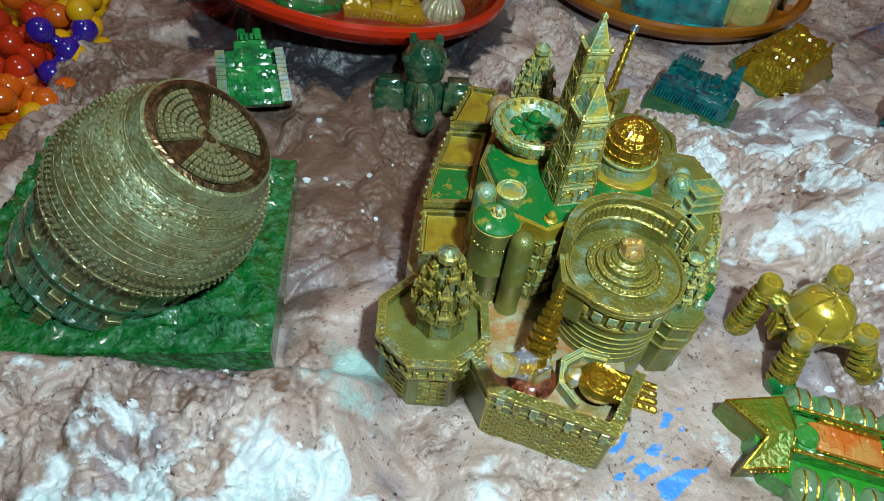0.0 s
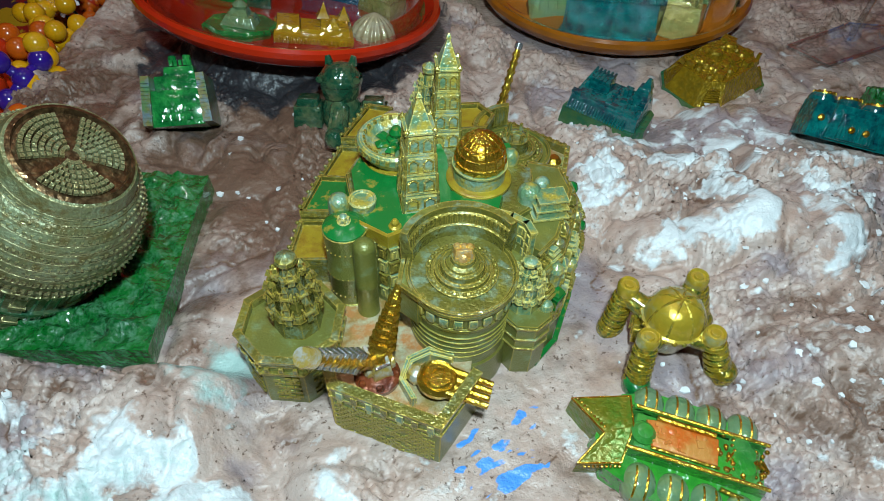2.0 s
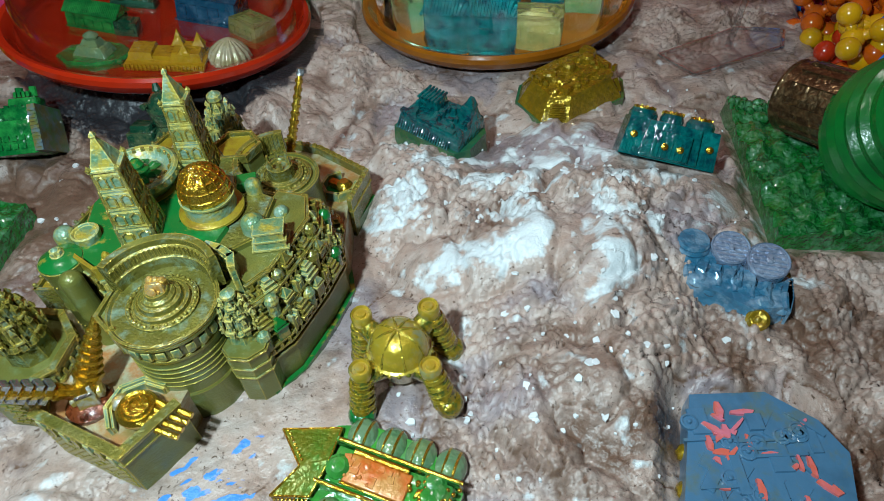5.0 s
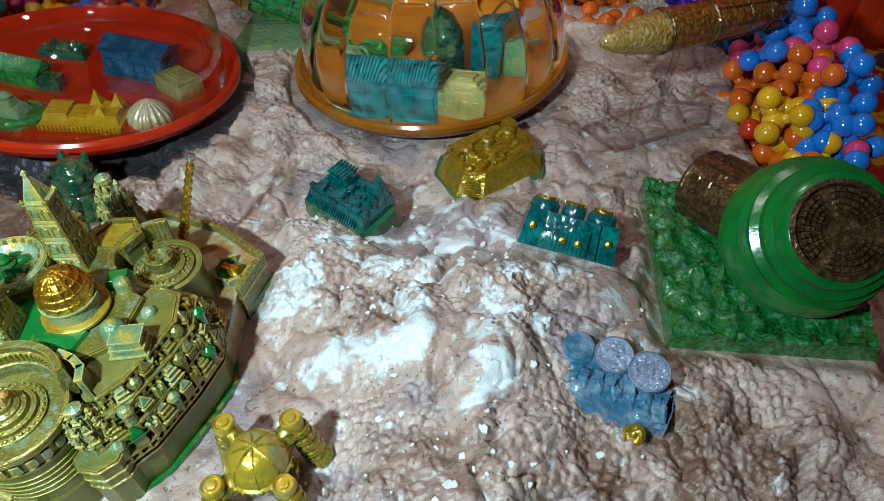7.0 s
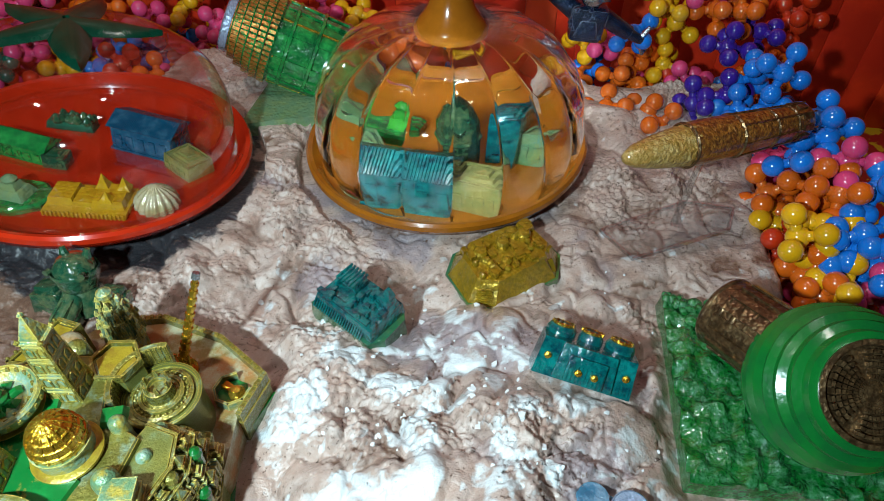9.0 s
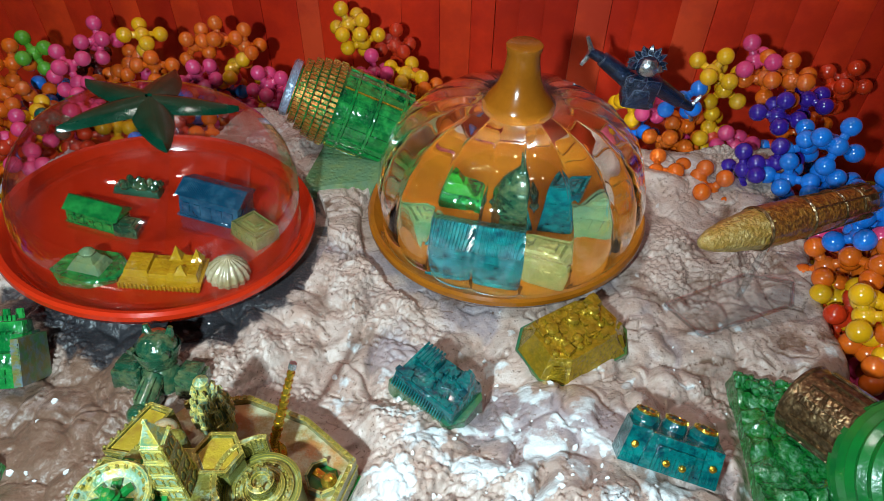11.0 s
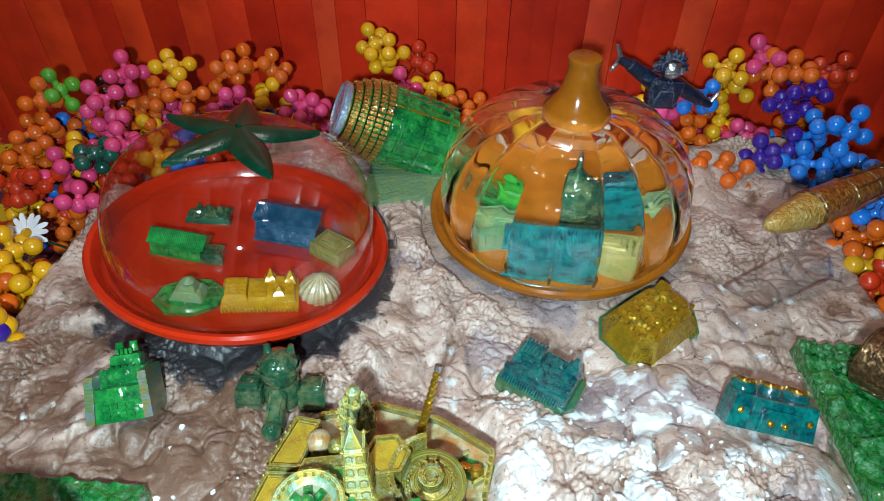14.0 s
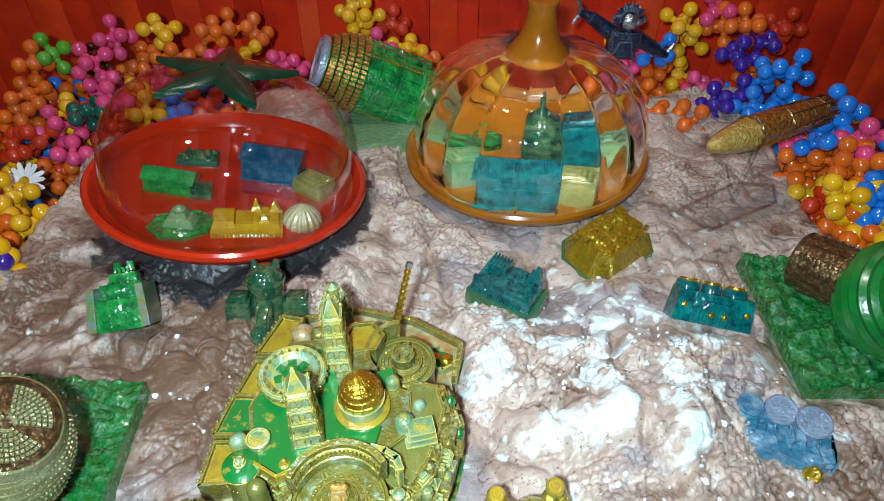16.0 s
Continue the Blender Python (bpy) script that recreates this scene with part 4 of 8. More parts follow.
        for q, a, hh, n in ((1.02, 0.30, 0.26, 8), (0.80, 0.53, 0.20, 8), (0.52, 0.72, 0.15, 4)):
            rib = None
            for i in range(n):
                t = 2 * math.pi * i / n + (0.39 if n == 4 else 0)
                spot = pose(x + r * q * math.cos(t), y + r * q * math.sin(t), z + h * a, 0, 0, math.degrees(t))
                if rib:
                    like(rib, body, spot)
                    continue
                bm = bmesh.new()
                box(bm, r * 0.22, r * 0.26, h * hh * 1.00, pose(0, 0, -h * hh * 0.10, 0, -6, 0), 0.80)
                box(bm, r * 0.30, r * 0.42, h * 0.016, pose(0, 0, h * hh * 0.34), 0.9)
                lathe(bm, [(r * 0.17, 0), (r * 0.07, h * hh * 0.22), (0, h * hh * 0.34)], 4, pose(-r * 0.02, 0, h * hh * 0.86, 0, 0, 45))
                for q2 in (-1, 1):
                    box(bm, r * 0.10, r * 0.08, h * hh * 0.62, pose(-r * 0.04, q2 * r * 0.21, 0), 0.8)
                rib = part("gabled_rib", bm, mat, body, "", 0, m=spot)
        return body
    pinnacle(0.0480, 0.1605, 0.1270, 0.0098, 0.0400, GILT, "gold fretted crown tower")

    # the great drum with its plate and ringed cap
    d = (0.1115, 0.1690)

    def drum(bm):
        lathe(bm, [(0.0208, G), (0.0203, 0.118), (0.0196, 0.119), (0.0192, 0.1405), (0.0200, 0.1412), (0.0200, 0.1424), (0.0194, 0.1430), (0.0198, 0.1500), (0.0212, 0.1508), (0.0212, 0.1524), (0.0198, 0.1530), (0, 0.1530)], 64, pose(*d, 0))
        prism(bm, [(0.0885, 0.1600), (0.0960, 0.1545), (0.1000, 0.1600), (0.0960, 0.1700), (0.0890, 0.1720)], 0.138, 0.1528, 0.0006)
    add("drum", GILT_WALL, drum, "round olive gold drum tower with a flat plate")
    for z, q in ((0.1448, 0.0199),):
        shield = None
        for i in range(13):
            t = radians(176 + 15.5 * i)
            spot = pose(d[0] + q * math.cos(t), d[1] + q * math.sin(t), z, 0, 0, math.degrees(t))
            if shield:
                like(shield, ob, spot)
                continue
            bm2 = bmesh.new()
            box(bm2, 0.0018, 0.0036, 0.0042, None, 0.92, 0.0002)
            lathe(bm2, [(0.0018, 0), (0.0014, 0.0006), (0, 0.0008)], 8, pose(0, 0, 0.0002, 0, 90, 0))
            shield = part("shield_block", bm2, MINT, ob, "", 30, m=spot)

    def courses(bm):
        for z in (0.1245, 0.1275, 0.1305, 0.1335, 0.1365):
            lathe(bm, [(0.0190, z), (0.0198, z + 0.0002), (0.0198, z + 0.0005), (0.0190, z + 0.0007)], 64, pose(*d, 0))
    add("drum_course", GILT_WALL, courses, "raised rust-washed courses", 40)

    def plate_edge(bm):
        lathe(bm, [(0.0196, 0.1528), (0.0214, 0.1530), (0.0214, 0.1542), (0.0204, 0.1544), (0.0196, 0.1532)], 64, pose(*d, 0))
        wall_line(bm, [(0.0975, 0.1556), (0.0960, 0.1545), (0.0885, 0.1600), (0.0890, 0.1720)], 0.1526, 0.1546, 0.0016)
    add("plate_edge", GILT, plate_edge, "gold plate edge")

    def cap(bm):
        lathe(bm, [(0.0136, 0.1528), (0.0138, 0.1545), (0.0122, 0.1549), (0.0118, 0.1541), (0.0108, 0.1541), (0.0106, 0.1560), (0.0092, 0.1564), (0.0086, 0.1556), (0.0080, 0.1580), (0.0066, 0.1584), (0.0062, 0.1594), (0.0048, 0.1602), (0.0044, 0.1618), (0, 0.1620)], 48, pose(*d, 0))
    ringed = add("ringed_cap", GILT, cap, "gold cap of stepped rings")
    bm2 = bmesh.new()
    ball(bm2, 0.0008, None, 8, 6)
    stud = None
    for i in range(30):
        t = 2 * math.pi * i / 30
        spot = pose(d[0] + 0.0126 * math.cos(t), d[1] + 0.0126 * math.sin(t), 0.1549)
        stud = like(stud, ringed, spot) if stud else part("stud", bm2, GILT, ringed, smooth=60, m=spot)

    def finial(bm):
        box(bm, 0.0084, 0.0072, 0.0058, pose(d[0], d[1] + 0.0006, 0.1590, -16, 0, 12), 0.74, 0.0005)
        for s in (-1, 0, 1):
            lathe(bm, [(0.0015, 0), (0.0017, 0.0010), (0.0008, 0.0020), (0, 0.0022)], 8, pose(d[0] + s * 0.0024, d[1] + 0.0024, 0.1636))
            box(bm, 0.0010, 0.0012, 0.0040, pose(d[0] + s * 0.0022, d[1] - 0.0030, 0.1588, -16), 0.8)
        lathe(bm, [(0.0016, 0), (0.0018, 0.0006), (0.0008, 0.0010), (0, 0.0010)], 12, pose(d[0], d[1] - 0.0022, 0.1625, 60))
    add("block_finial", COPPER_GOLD, finial, "orange gold block finial")

    # curved amphitheatre screen behind the drum
    def swept(bm, centre, prof, a0, a1, n):
        """A wall section (radius, height) swept round a centre from a0 to a1 degrees."""
        rows = []
        for i in range(n + 1):
            t = radians(a0 + (a1 - a0) * i / n)
            rows.append([bm.verts.new((centre[0] + r * math.cos(t), centre[1] + r * math.sin(t), z)) for r, z in prof])
        for p, q in zip(rows, rows[1:]):
            for i in range(len(prof)):
                j = (i + 1) % len(prof)
                bm.faces.new((p[i], q[i], q[j], p[j]))
        bm.faces.new(rows[0])
        bm.faces.new(rows[-1][::-1])
    add("screen_wall", GILT, lambda bm: swept(bm, d, [(0.0190, 0.150), (0.0194, 0.1585), (0.0202, 0.1590), (0.0205, 0.1635), (0.0212, 0.1640), (0.0214, 0.1668), (0.0242, 0.1672), (0.0246, 0.1650), (0.0240, 0.150)], 36, 168, 28), "curved olive gold screen wall")
    screen_rib = None
    for i in range(22):
        t = radians(42 + 120 * i / 21)
        spot = pose(d[0] + 0.0207 * math.cos(t), d[1] + 0.0207 * math.sin(t), 0.1592, 0, 0, math.degrees(t))
        if screen_rib:
            like(screen_rib, ob, spot)
        else:
            bm2 = bmesh.new()
            box(bm2, 0.0016, 0.0012, 0.0042, None, 0.9)
            screen_rib = part("screen_rib", bm2, GILT, ob, "", 0, m=spot)
    for i, (x, y, a) in enumerate(((0.1265, 0.1905, -15), (0.1325, 0.1880, -32), (0.1365, 0.1835, -68))):
        bm2 = bmesh.new()
        box(bm2, 0.0068, 0.0022, 0.0200, pose(x, y, 0.1440, 0, 0, a))
        box(bm2, 0.0074, 0.0030, 0.0010, pose(x, y, 0.1635, 0, 0, a))
        ax, ay = math.sin(radians(a)), -math.cos(radians(a))
        for z in (0.1480, 0.1530, 0.1580):
            for k in (-1, 1):
                box(bm2, 0.0022, 0.0010, 0.0036, pose(x + ax * 0.0012 + k * 0.0017 * math.cos(radians(a)), y + ay * 0.0012 + k * 0.0017 * math.sin(radians(a)), z, 0, 0, a), 0.9)
        part("screen_panel", bm2, MINT, ob, "panelled screen bay", 0)

    # keep with its green roofs
    upper = [(0.0690, 0.1840), (0.0830, 0.1760), (0.0900, 0.1800), (0.0960, 0.1900), (0.1120, 0.1930), (0.1300, 0.1930), (0.1400, 0.2020), (0.1400, 0.2260), (0.1200, 0.2340), (0.1080, 0.2620), (0.0720, 0.2560), (0.0600, 0.2150)]
    add("keep", GILT_WALL, lambda bm: prism(bm, upper, 0.117, 0.1575, 0.0004), "olive gold keep", 0)
    add("upper_deck", GILT, lambda bm: prism(bm, shrunk(upper, 0.985, (0.100, 0.212)), 0.1573, 0.1584, 0.0006), "gold upper deck", 0)
    green = [(0.0705, 0.1850), (0.0830, 0.1780), (0.0895, 0.1815), (0.0950, 0.1905), (0.1120, 0.1940), (0.1250, 0.1935), (0.1270, 0.2050), (0.1060, 0.2060), (0.1030, 0.2280), (0.0940, 0.2520), (0.0720, 0.2500), (0.0625, 0.2150)]
    add("green_roof", GREEN_ROOF, lambda bm: prism(bm, green, 0.1582, 0.1602, 0.0008), "flat green enamel roof with rusty patches", 0)
    add("roof_kerb", RUST_GOLD, lambda bm: wall_line(bm, [(0.0700, 0.1838), (0.0830, 0.1766), (0.0900, 0.1806), (0.0950, 0.1885)], 0.1560, 0.1622, 0.0016), "rusty gold roof edging", 0)

    def little_statue(bm):
        lathe(bm, [(0.0026, 0), (0.0026, 0.0008), (0.0014, 0.0014), (0.0016, 0.0030), (0.0008, 0.0042), (0, 0.0044)], 10, pose(0.0848, 0.1835, 0.1600))
        box(bm, 0.0030, 0.0014, 0.0012, pose(0.0848, 0.1835, 0.1622, 0, 0, 20), 0.8)
    add("roof_ornament", RUST_GOLD, little_statue, "small gold roof ornament")
    fa = [(0.0690, 0.1838), (0.0830, 0.1757), (0.0905, 0.1798)]
    for j, z in enumerate((0.1255, 0.1335, 0.1415, 0.1495)):
        for i, (x, y, a) in enumerate(along(fa, 0.0048)):
            bm2 = bmesh.new()
            box(bm2, 0.0034, 0.0014, 0.0056, pose(x, y, z, 0, 0, a), 0.92)
            box(bm2, 0.0040, 0.0020, 0.0008, pose(x, y, z + 0.0056, 0, 0, a))
            box(bm2, 0.0014, 0.0020, 0.0036, pose(x, y, z + 0.0008, 0, 0, a), 0.9)
            part("keep_window", bm2, (MINT, GILT)[(i + j) % 2], ob, "", 0)

    # left gallery with yellow panels
    gallery = [(0.0385, 0.1840), (0.0395, 0.2090), (0.0440, 0.2340), (0.0500, 0.2580), (0.0600, 0.2880)]
    inner = [(0.0580, 0.1860), (0.0590, 0.2100), (0.0620, 0.2340), (0.0670, 0.2580), (0.0730, 0.2860)]
    for i in range(4):
        quad = [gallery[i], inner[i], inner[i + 1], gallery[i + 1]]
        mid = (sum(p[0] for p in quad) / 4, sum(p[1] for p in quad) / 4)
        top = 0.1335 + 0.0030 * (i % 2) + 0.0015 * i
        quad = shrunk(quad, 0.97, mid)
        bm2 = bmesh.new()
        prism(bm2, quad, 0.115, top)
        wall_line(bm2, shrunk(quad, 0.95, mid) + shrunk(quad, 0.95, mid)[:1], top - 0.001, top + 0.0024, 0.0014)
        bay = part("gallery_bay", bm2, GILT, ob, "olive gold gallery bay", 0)
        bm2 = bmesh.new()
        prism(bm2, shrunk(quad, 0.86, mid), top - 0.0004, top + 0.0010, 0.0012)
        part("yellow_panel", bm2, (RUST_GOLD, GREEN_ROOF, RUST_GOLD, RUST_GOLD)[i], bay, "yellow gold panel", 0)
        ballie = None
        for x, y, a in along([quad[0], quad[3]], 0.0046):
            spot = pose(x - 0.0006, y, top + 0.0026)
            if ballie:
                like(ballie, bay, spot)
            else:
                bm2 = bmesh.new()
                ball(bm2, 0.0010, None, 8, 6)
                ballie = part("stud", bm2, GILT, bay, smooth=60, m=spot)
        wall_steps = [(quad[0][0] - 0.0012, quad[0][1]), (quad[3][0] - 0.0012, quad[3][1])]
        bm2 = bmesh.new()
        for z in (0.104, 0.112, 0.120):
            wall_line(bm2, wall_steps, z, z + 0.0010, 0.0016)
        merlons(bm2, wall_steps, 0.1140, 0.0016, 0.0050, 0.0014, 0.0042)
        part("gallery_course", bm2, GILT, bay, "raised courses", 0)

    # turrets on the left
    def turret(x, y, z0, z1, r, kind, mat, label):
        bm = bmesh.new()
        h = z1 - z0
        p = [(r * 1.10, z0), (r * 1.10, z0 + 0.0022), (r, z0 + 0.0030), (r, z0 + h * 0.42), (r * 1.05, z0 + h * 0.44), (r * 1.05, z0 + h * 0.47), (r, z0 + h * 0.49), (r, z1 - r * 0.9)]
        if kind == "dome":
            p += [(r * math.cos(radians(a)), z1 - r * 0.9 + r * 0.9 * math.sin(radians(a))) for a in (20, 40, 58, 74)] + [(0, z1)]
        else:
            p += [(r * 1.06, z1 - 0.0024), (r * 1.08, z1 - 0.0004), (r * 0.96, z1), (r * 0.82, z1 - 0.0010), (0, z1 - 0.0010)]
        lathe(bm, p, 28, pose(x, y, 0))
        body = part("turret", bm, mat, ob, label, 40)
        if r > 0.006:
            bm = bmesh.new()
            ball(bm, 0.00045, None, 6, 4)
            first = None
            for k in range(3):
                zz = z0 + h * (0.20, 0.46, 0.80)[k]
                for i in range(26):
                    t = 2 * math.pi * i / 26
                    spot = pose(x + r * 1.03 * math.cos(t), y + r * 1.03 * math.sin(t), zz)
                    first = like(first, body, spot) if first else part("stud", bm, GILT, body, smooth=60, m=spot)
        return body
    turret(0.0655, 0.1820, 0.119, 0.1605, 0.0082, "flat", GILT_WALL, "olive gold round turret")
    add("turret_roof", GREEN_ROOF, lambda bm: lathe(bm, [(0.0086, 0.1585), (0.0084, 0.1608), (0.0060, 0.1622), (0.0030, 0.1630), (0, 0.1632)], 28, pose(0.0655, 0.1820, 0)), "green turret roof")
    add("turret_finial", MINT, lambda bm: (lathe(bm, [(0.0026, 0.1626), (0.0028, 0.1634), (0.0014, 0.1640), (0.0016, 0.1658), (0.0006, 0.1666), (0, 0.1668)], 10, pose(0.0655, 0.1820, 0)), [box(bm, 0.0010, 0.0022, 0.0016, pose(0.0655 + 0.0018 * math.cos(i * 1.57), 0.1820 + 0.0018 * math.sin(i * 1.57), 0.1638, 0, 0, 90 * i), 0.7) for i in range(4)]), "small silver-green finial")
    turret(0.0742, 0.1728, 0.119, 0.1630, 0.0044, "dome", GILT_WALL, "slim round-topped olive turret")
    turret(0.0615, 0.1940, 0.120, 0.1655, 0.0044, "dome", MINT, "pale round-topped turret")
    turret(0.0708, 0.1945, 0.150, 0.1640, 0.0052, "flat", MINT, "pale turret with a dished top")

    # ring tower
    r = (0.0810, 0.2280)
    add("ring_tower", MINT, lambda bm: lathe(bm, [(0.0128, 0.155), (0.0124, 0.1600), (0.0152, 0.1640), (0.0166, 0.1660), (0.0166, 0.1690), (0.0156, 0.1700), (0.0142, 0.1698), (0.0124, 0.1672), (0.0104, 0.1660), (0, 0.1660)], 44, pose(*r, 0)), "round tower with a studded dish top")
    knob = None
    for k, (q, z, n) in enumerate(((0.0168, 0.1676, 26), (0.0136, 0.1692, 22))):
        for i in range(n):
            t = 2 * math.pi * (i + 0.5 * k) / n
            spot = pose(r[0] + q * math.cos(t), r[1] + q * math.sin(t), z, 0, 0, math.degrees(t))
            if knob:
                like(knob, ob, spot)
            else:
                bm2 = bmesh.new()
                box(bm2, 0.0014, 0.0018, 0.0016, pose(0, 0, -0.0006), 0.7)
                knob = part("ring_stud", bm2, GILT, ob, "", 0, m=spot)

    def rosette(bm):
        lathe(bm, [(0.0040, 0.1660), (0.0042, 0.1690), (0.0028, 0.1700), (0.0032, 0.1716), (0.0018, 0.1738), (0, 0.1742)], 16, pose(*r, 0))
    rose = add("rosette", GREEN_ROOF, rosette, "green rosette in the dish")
    bm2 = bmesh.new()
    box(bm2, 0.0074, 0.0046, 0.0022, None, 0.5, 0.0004)
    petal = None
    for i in range(7):
        t = 2 * math.pi * i / 7
        spot = pose(r[0] + 0.0058 * math.cos(t), r[1] + 0.0058 * math.sin(t), 0.1662, 0, -14, math.degrees(t))
        petal = like(petal, rose, spot) if petal else part("petal", bm2, GREEN_ROOF, rose, smooth=0, m=spot)
    add("ring_tower_foot", RUST_GOLD, lambda bm: lathe(bm, [(0.0150, 0.1590), (0.0150, 0.1605), (0.0134, 0.1612), (0.0126, 0.1612)], 40, pose(*r, 0)), "rusty gold foot ring")

    # square spires
    def tier(x, y, a, b, w, turn):
        """One storey of a square spire, with cornice, corner shafts and pointed blind windows."""
        m0 = pose(x, y, a, 0, 0, turn)
        h = b - a
        bm = bmesh.new()
        box(bm, w, w, h, None, 0.912)
        box(bm, w * 1.045, w * 1.045, 0.0008, pose(0, 0, 0), 0.97)
        box(bm, w * 0.97, w * 0.97, 0.0005, pose(0, 0, h * 0.80), 0.97)
        body = part("spire_tier", bm, MINT, ob, "", 0, m=m0)
        first = shaft = None
        for k in range(4):
            for v in (-0.23, 0.23):
                spot = pose(0, 0, 0, 0, 0, 90 * k) @ pose(v * w, -w * 0.485, h * 0.14)
                if first:
                    like(first, body, spot)
                else:
                    bm = bmesh.new()
                    for s in (-1, 1):
                        box(bm, w * 0.055, w * 0.07, h * 0.46, pose(s * w * 0.14, 0, 0))
                    rod(bm, (-w * 0.16, 0, h * 0.45), (0, 0, h * 0.62), w * 0.035, seg=4)
                    rod(bm, (w * 0.16, 0, h * 0.45), (0, 0, h * 0.62), w * 0.035, seg=4)
                    box(bm, w * 0.34, w * 0.08, h * 0.05)
                    first = part("blind_window", bm, GILT, body, "gold pointed window frame", 0, m=spot)
            spot = pose(0, 0, 0, 0, 0, 90 * k) @ pose(w * 0.475, -w * 0.475, 0)
            if shaft:
                like(shaft, body, spot)
            else:
                bm = bmesh.new()
                rod(bm, (0, 0, 0), (-w * 0.03, w * 0.03, h), w * 0.055, seg=6)
                shaft = part("corner_shaft", bm, GILT, body, "", 0, m=spot)

    for x, y, z0, z2, turn in ((0.0925, 0.2000, 0.1600, 0.2105, 14), (0.1010, 0.2430, 0.1480, 0.2095, 8)):
        z1 = z2 - 0.0145
        n = 4 if z0 > 0.155 else 5
        for i in range(n):
            tier(x, y, z0 + (z1 - z0) * i / n, z0 + (z1 - z0) * (i + 1) / n, 0.0148 * (1 - 0.085 * i), turn)
        w = 0.0148 * (1 - 0.085 * (n - 1))
        add("spire_roof", MINT, lambda bm: lathe(bm, [(w * 0.74, z1), (w * 0.74, z1 + 0.0008), (w * 0.58, z1 + 0.0014), (w * 0.34, z1 + 0.0066), (w * 0.10, z1 + 0.0118), (w * 0.15, z1 + 0.0126), (w * 0.10, z1 + 0.0136), (0, z2)], 4, pose(x, y, 0, 0, 0, 45 + turn)), "pale pyramid roof", 0)
        for k in range(4):
            t = radians(45 + turn + 90 * k)
            bm2 = bmesh.new()
            lathe(bm2, [(0.0010, 0), (0.0012, 0.0010), (0.0005, 0.0018), (0, 0.0028)], 6, pose(x + w * 0.66 * math.cos(t), y + w * 0.66 * math.sin(t), z1 + 0.0006))
            part("corner_finial", bm2, GILT, ob, "", 0)

    # gold dome
    g = (0.1165, 0.2150)
    add("dome_foot", RUST_GOLD, lambda bm: lathe(bm, [(0.0136, 0.1598), (0.0136, 0.1610), (0.0122, 0.1618), (0, 0.1618)], 36, pose(*g, 0)), "rusty gold foot ring")
    add("dome_drum", MINT, lambda bm: lathe(bm, [(0.0108, 0.1615), (0.0106, 0.1672), (0.0114, 0.1680), (0.0114, 0.1688), (0, 0.1690)], 32, pose(*g, 0)), "pale drum below the dome")
    dome = add("gold_dome", GOLD, lambda bm: lathe(bm, [(0.0104 * math.cos(radians(a)), 0.1690 + 0.0136 * math.sin(radians(a)) ** 0.92) for a in range(0, 86, 7)] + [(0, 0.1828)], 44, pose(*g, 0)), "shiny gold dome", 60)
    for i in range(14):
        t = 2 * math.pi * i / 14
        bm2 = bmesh.new()
        pts = [(0.0106 * math.cos(radians(b)), 0.1690 + 0.0139 * math.sin(radians(b)) ** 0.92) for b in range(0, 91, 12)]
        for (r0, q0), (r1, q1) in zip(pts, pts[1:]):
            rod(bm2, (g[0] + r0 * math.cos(t), g[1] + r0 * math.sin(t), q0), (g[0] + r1 * math.cos(t), g[1] + r1 * math.sin(t), q1), 0.0004, seg=5)
        part("dome_rib", bm2, GOLD, dome, "", 60)
    for b in (10, 26, 42, 58, 72):
        rr, zz = 0.0106 * math.cos(radians(b)), 0.1690 + 0.0139 * math.sin(radians(b)) ** 0.92
        bm2 = bmesh.new()
        lathe(bm2, [(rr - 0.0003, zz - 0.0004), (rr + 0.0004, zz), (rr - 0.0003, zz + 0.0004)], 40, pose(*g, 0))
        part("dome_ring", bm2, GOLD, dome, "", 60)

    # stepped flank of terraces and small turrets
    flank = [(0.1440, 0.1650), (0.1540, 0.1780), (0.1620, 0.2030), (0.1660, 0.2220), (0.1600, 0.2420), (0.1400, 0.2460), (0.1280, 0.2100), (0.1280, 0.1760)]
    hub = (0.1350, 0.2090)
    meshes = []
    for kind in range(4):
        bm2 = bmesh.new()
        if kind == 0:
            box(bm2, 0.0052, 0.0044, 0.0085, None, 0.94)
            box(bm2, 0.0060, 0.0052, 0.0008, pose(0, 0, 0.0062))
            lathe(bm2, [(0.0034, 0.0084), (0.0012, 0.0112), (0, 0.0122)], 4, pose(0, 0, 0, 0, 0, 45))
        elif kind == 1:
            lathe(bm2, [(0.0026, 0), (0.0026, 0.0072), (0.0031, 0.0076), (0.0031, 0.0086), (0.0024, 0.0102), (0.0008, 0.0114), (0, 0.0116)], 12)
        elif kind == 2:
            lathe(bm2, [(0.0050, 0), (0.0050, 0.0016), (0.0054, 0.0018), (0.0054, 0.0022), (0.0042, 0.0024), (0.0042, 0.0040), (0.0046, 0.0042), (0.0046, 0.0046), (0.0034, 0.0048), (0.0033, 0.0064), (0.0037, 0.0066), (0.0037, 0.0070), (0.0025, 0.0072), (0.0024, 0.0088), (0, 0.0090)], 4, pose(0, 0, 0, 0, 0, 45))
        else:
            box(bm2, 0.0044, 0.0040, 0.0070, None, 0.9)
            for s in (-1, 1):
                box(bm2, 0.0012, 0.0048, 0.0090, pose(s * 0.0017, 0, 0), 0.8)
            box(bm2, 0.0016, 0.0046, 0.0052, pose(0, 0, 0.001))
        meshes.append(bm2)
    turret_of = {}
    pick = random.Random(11)
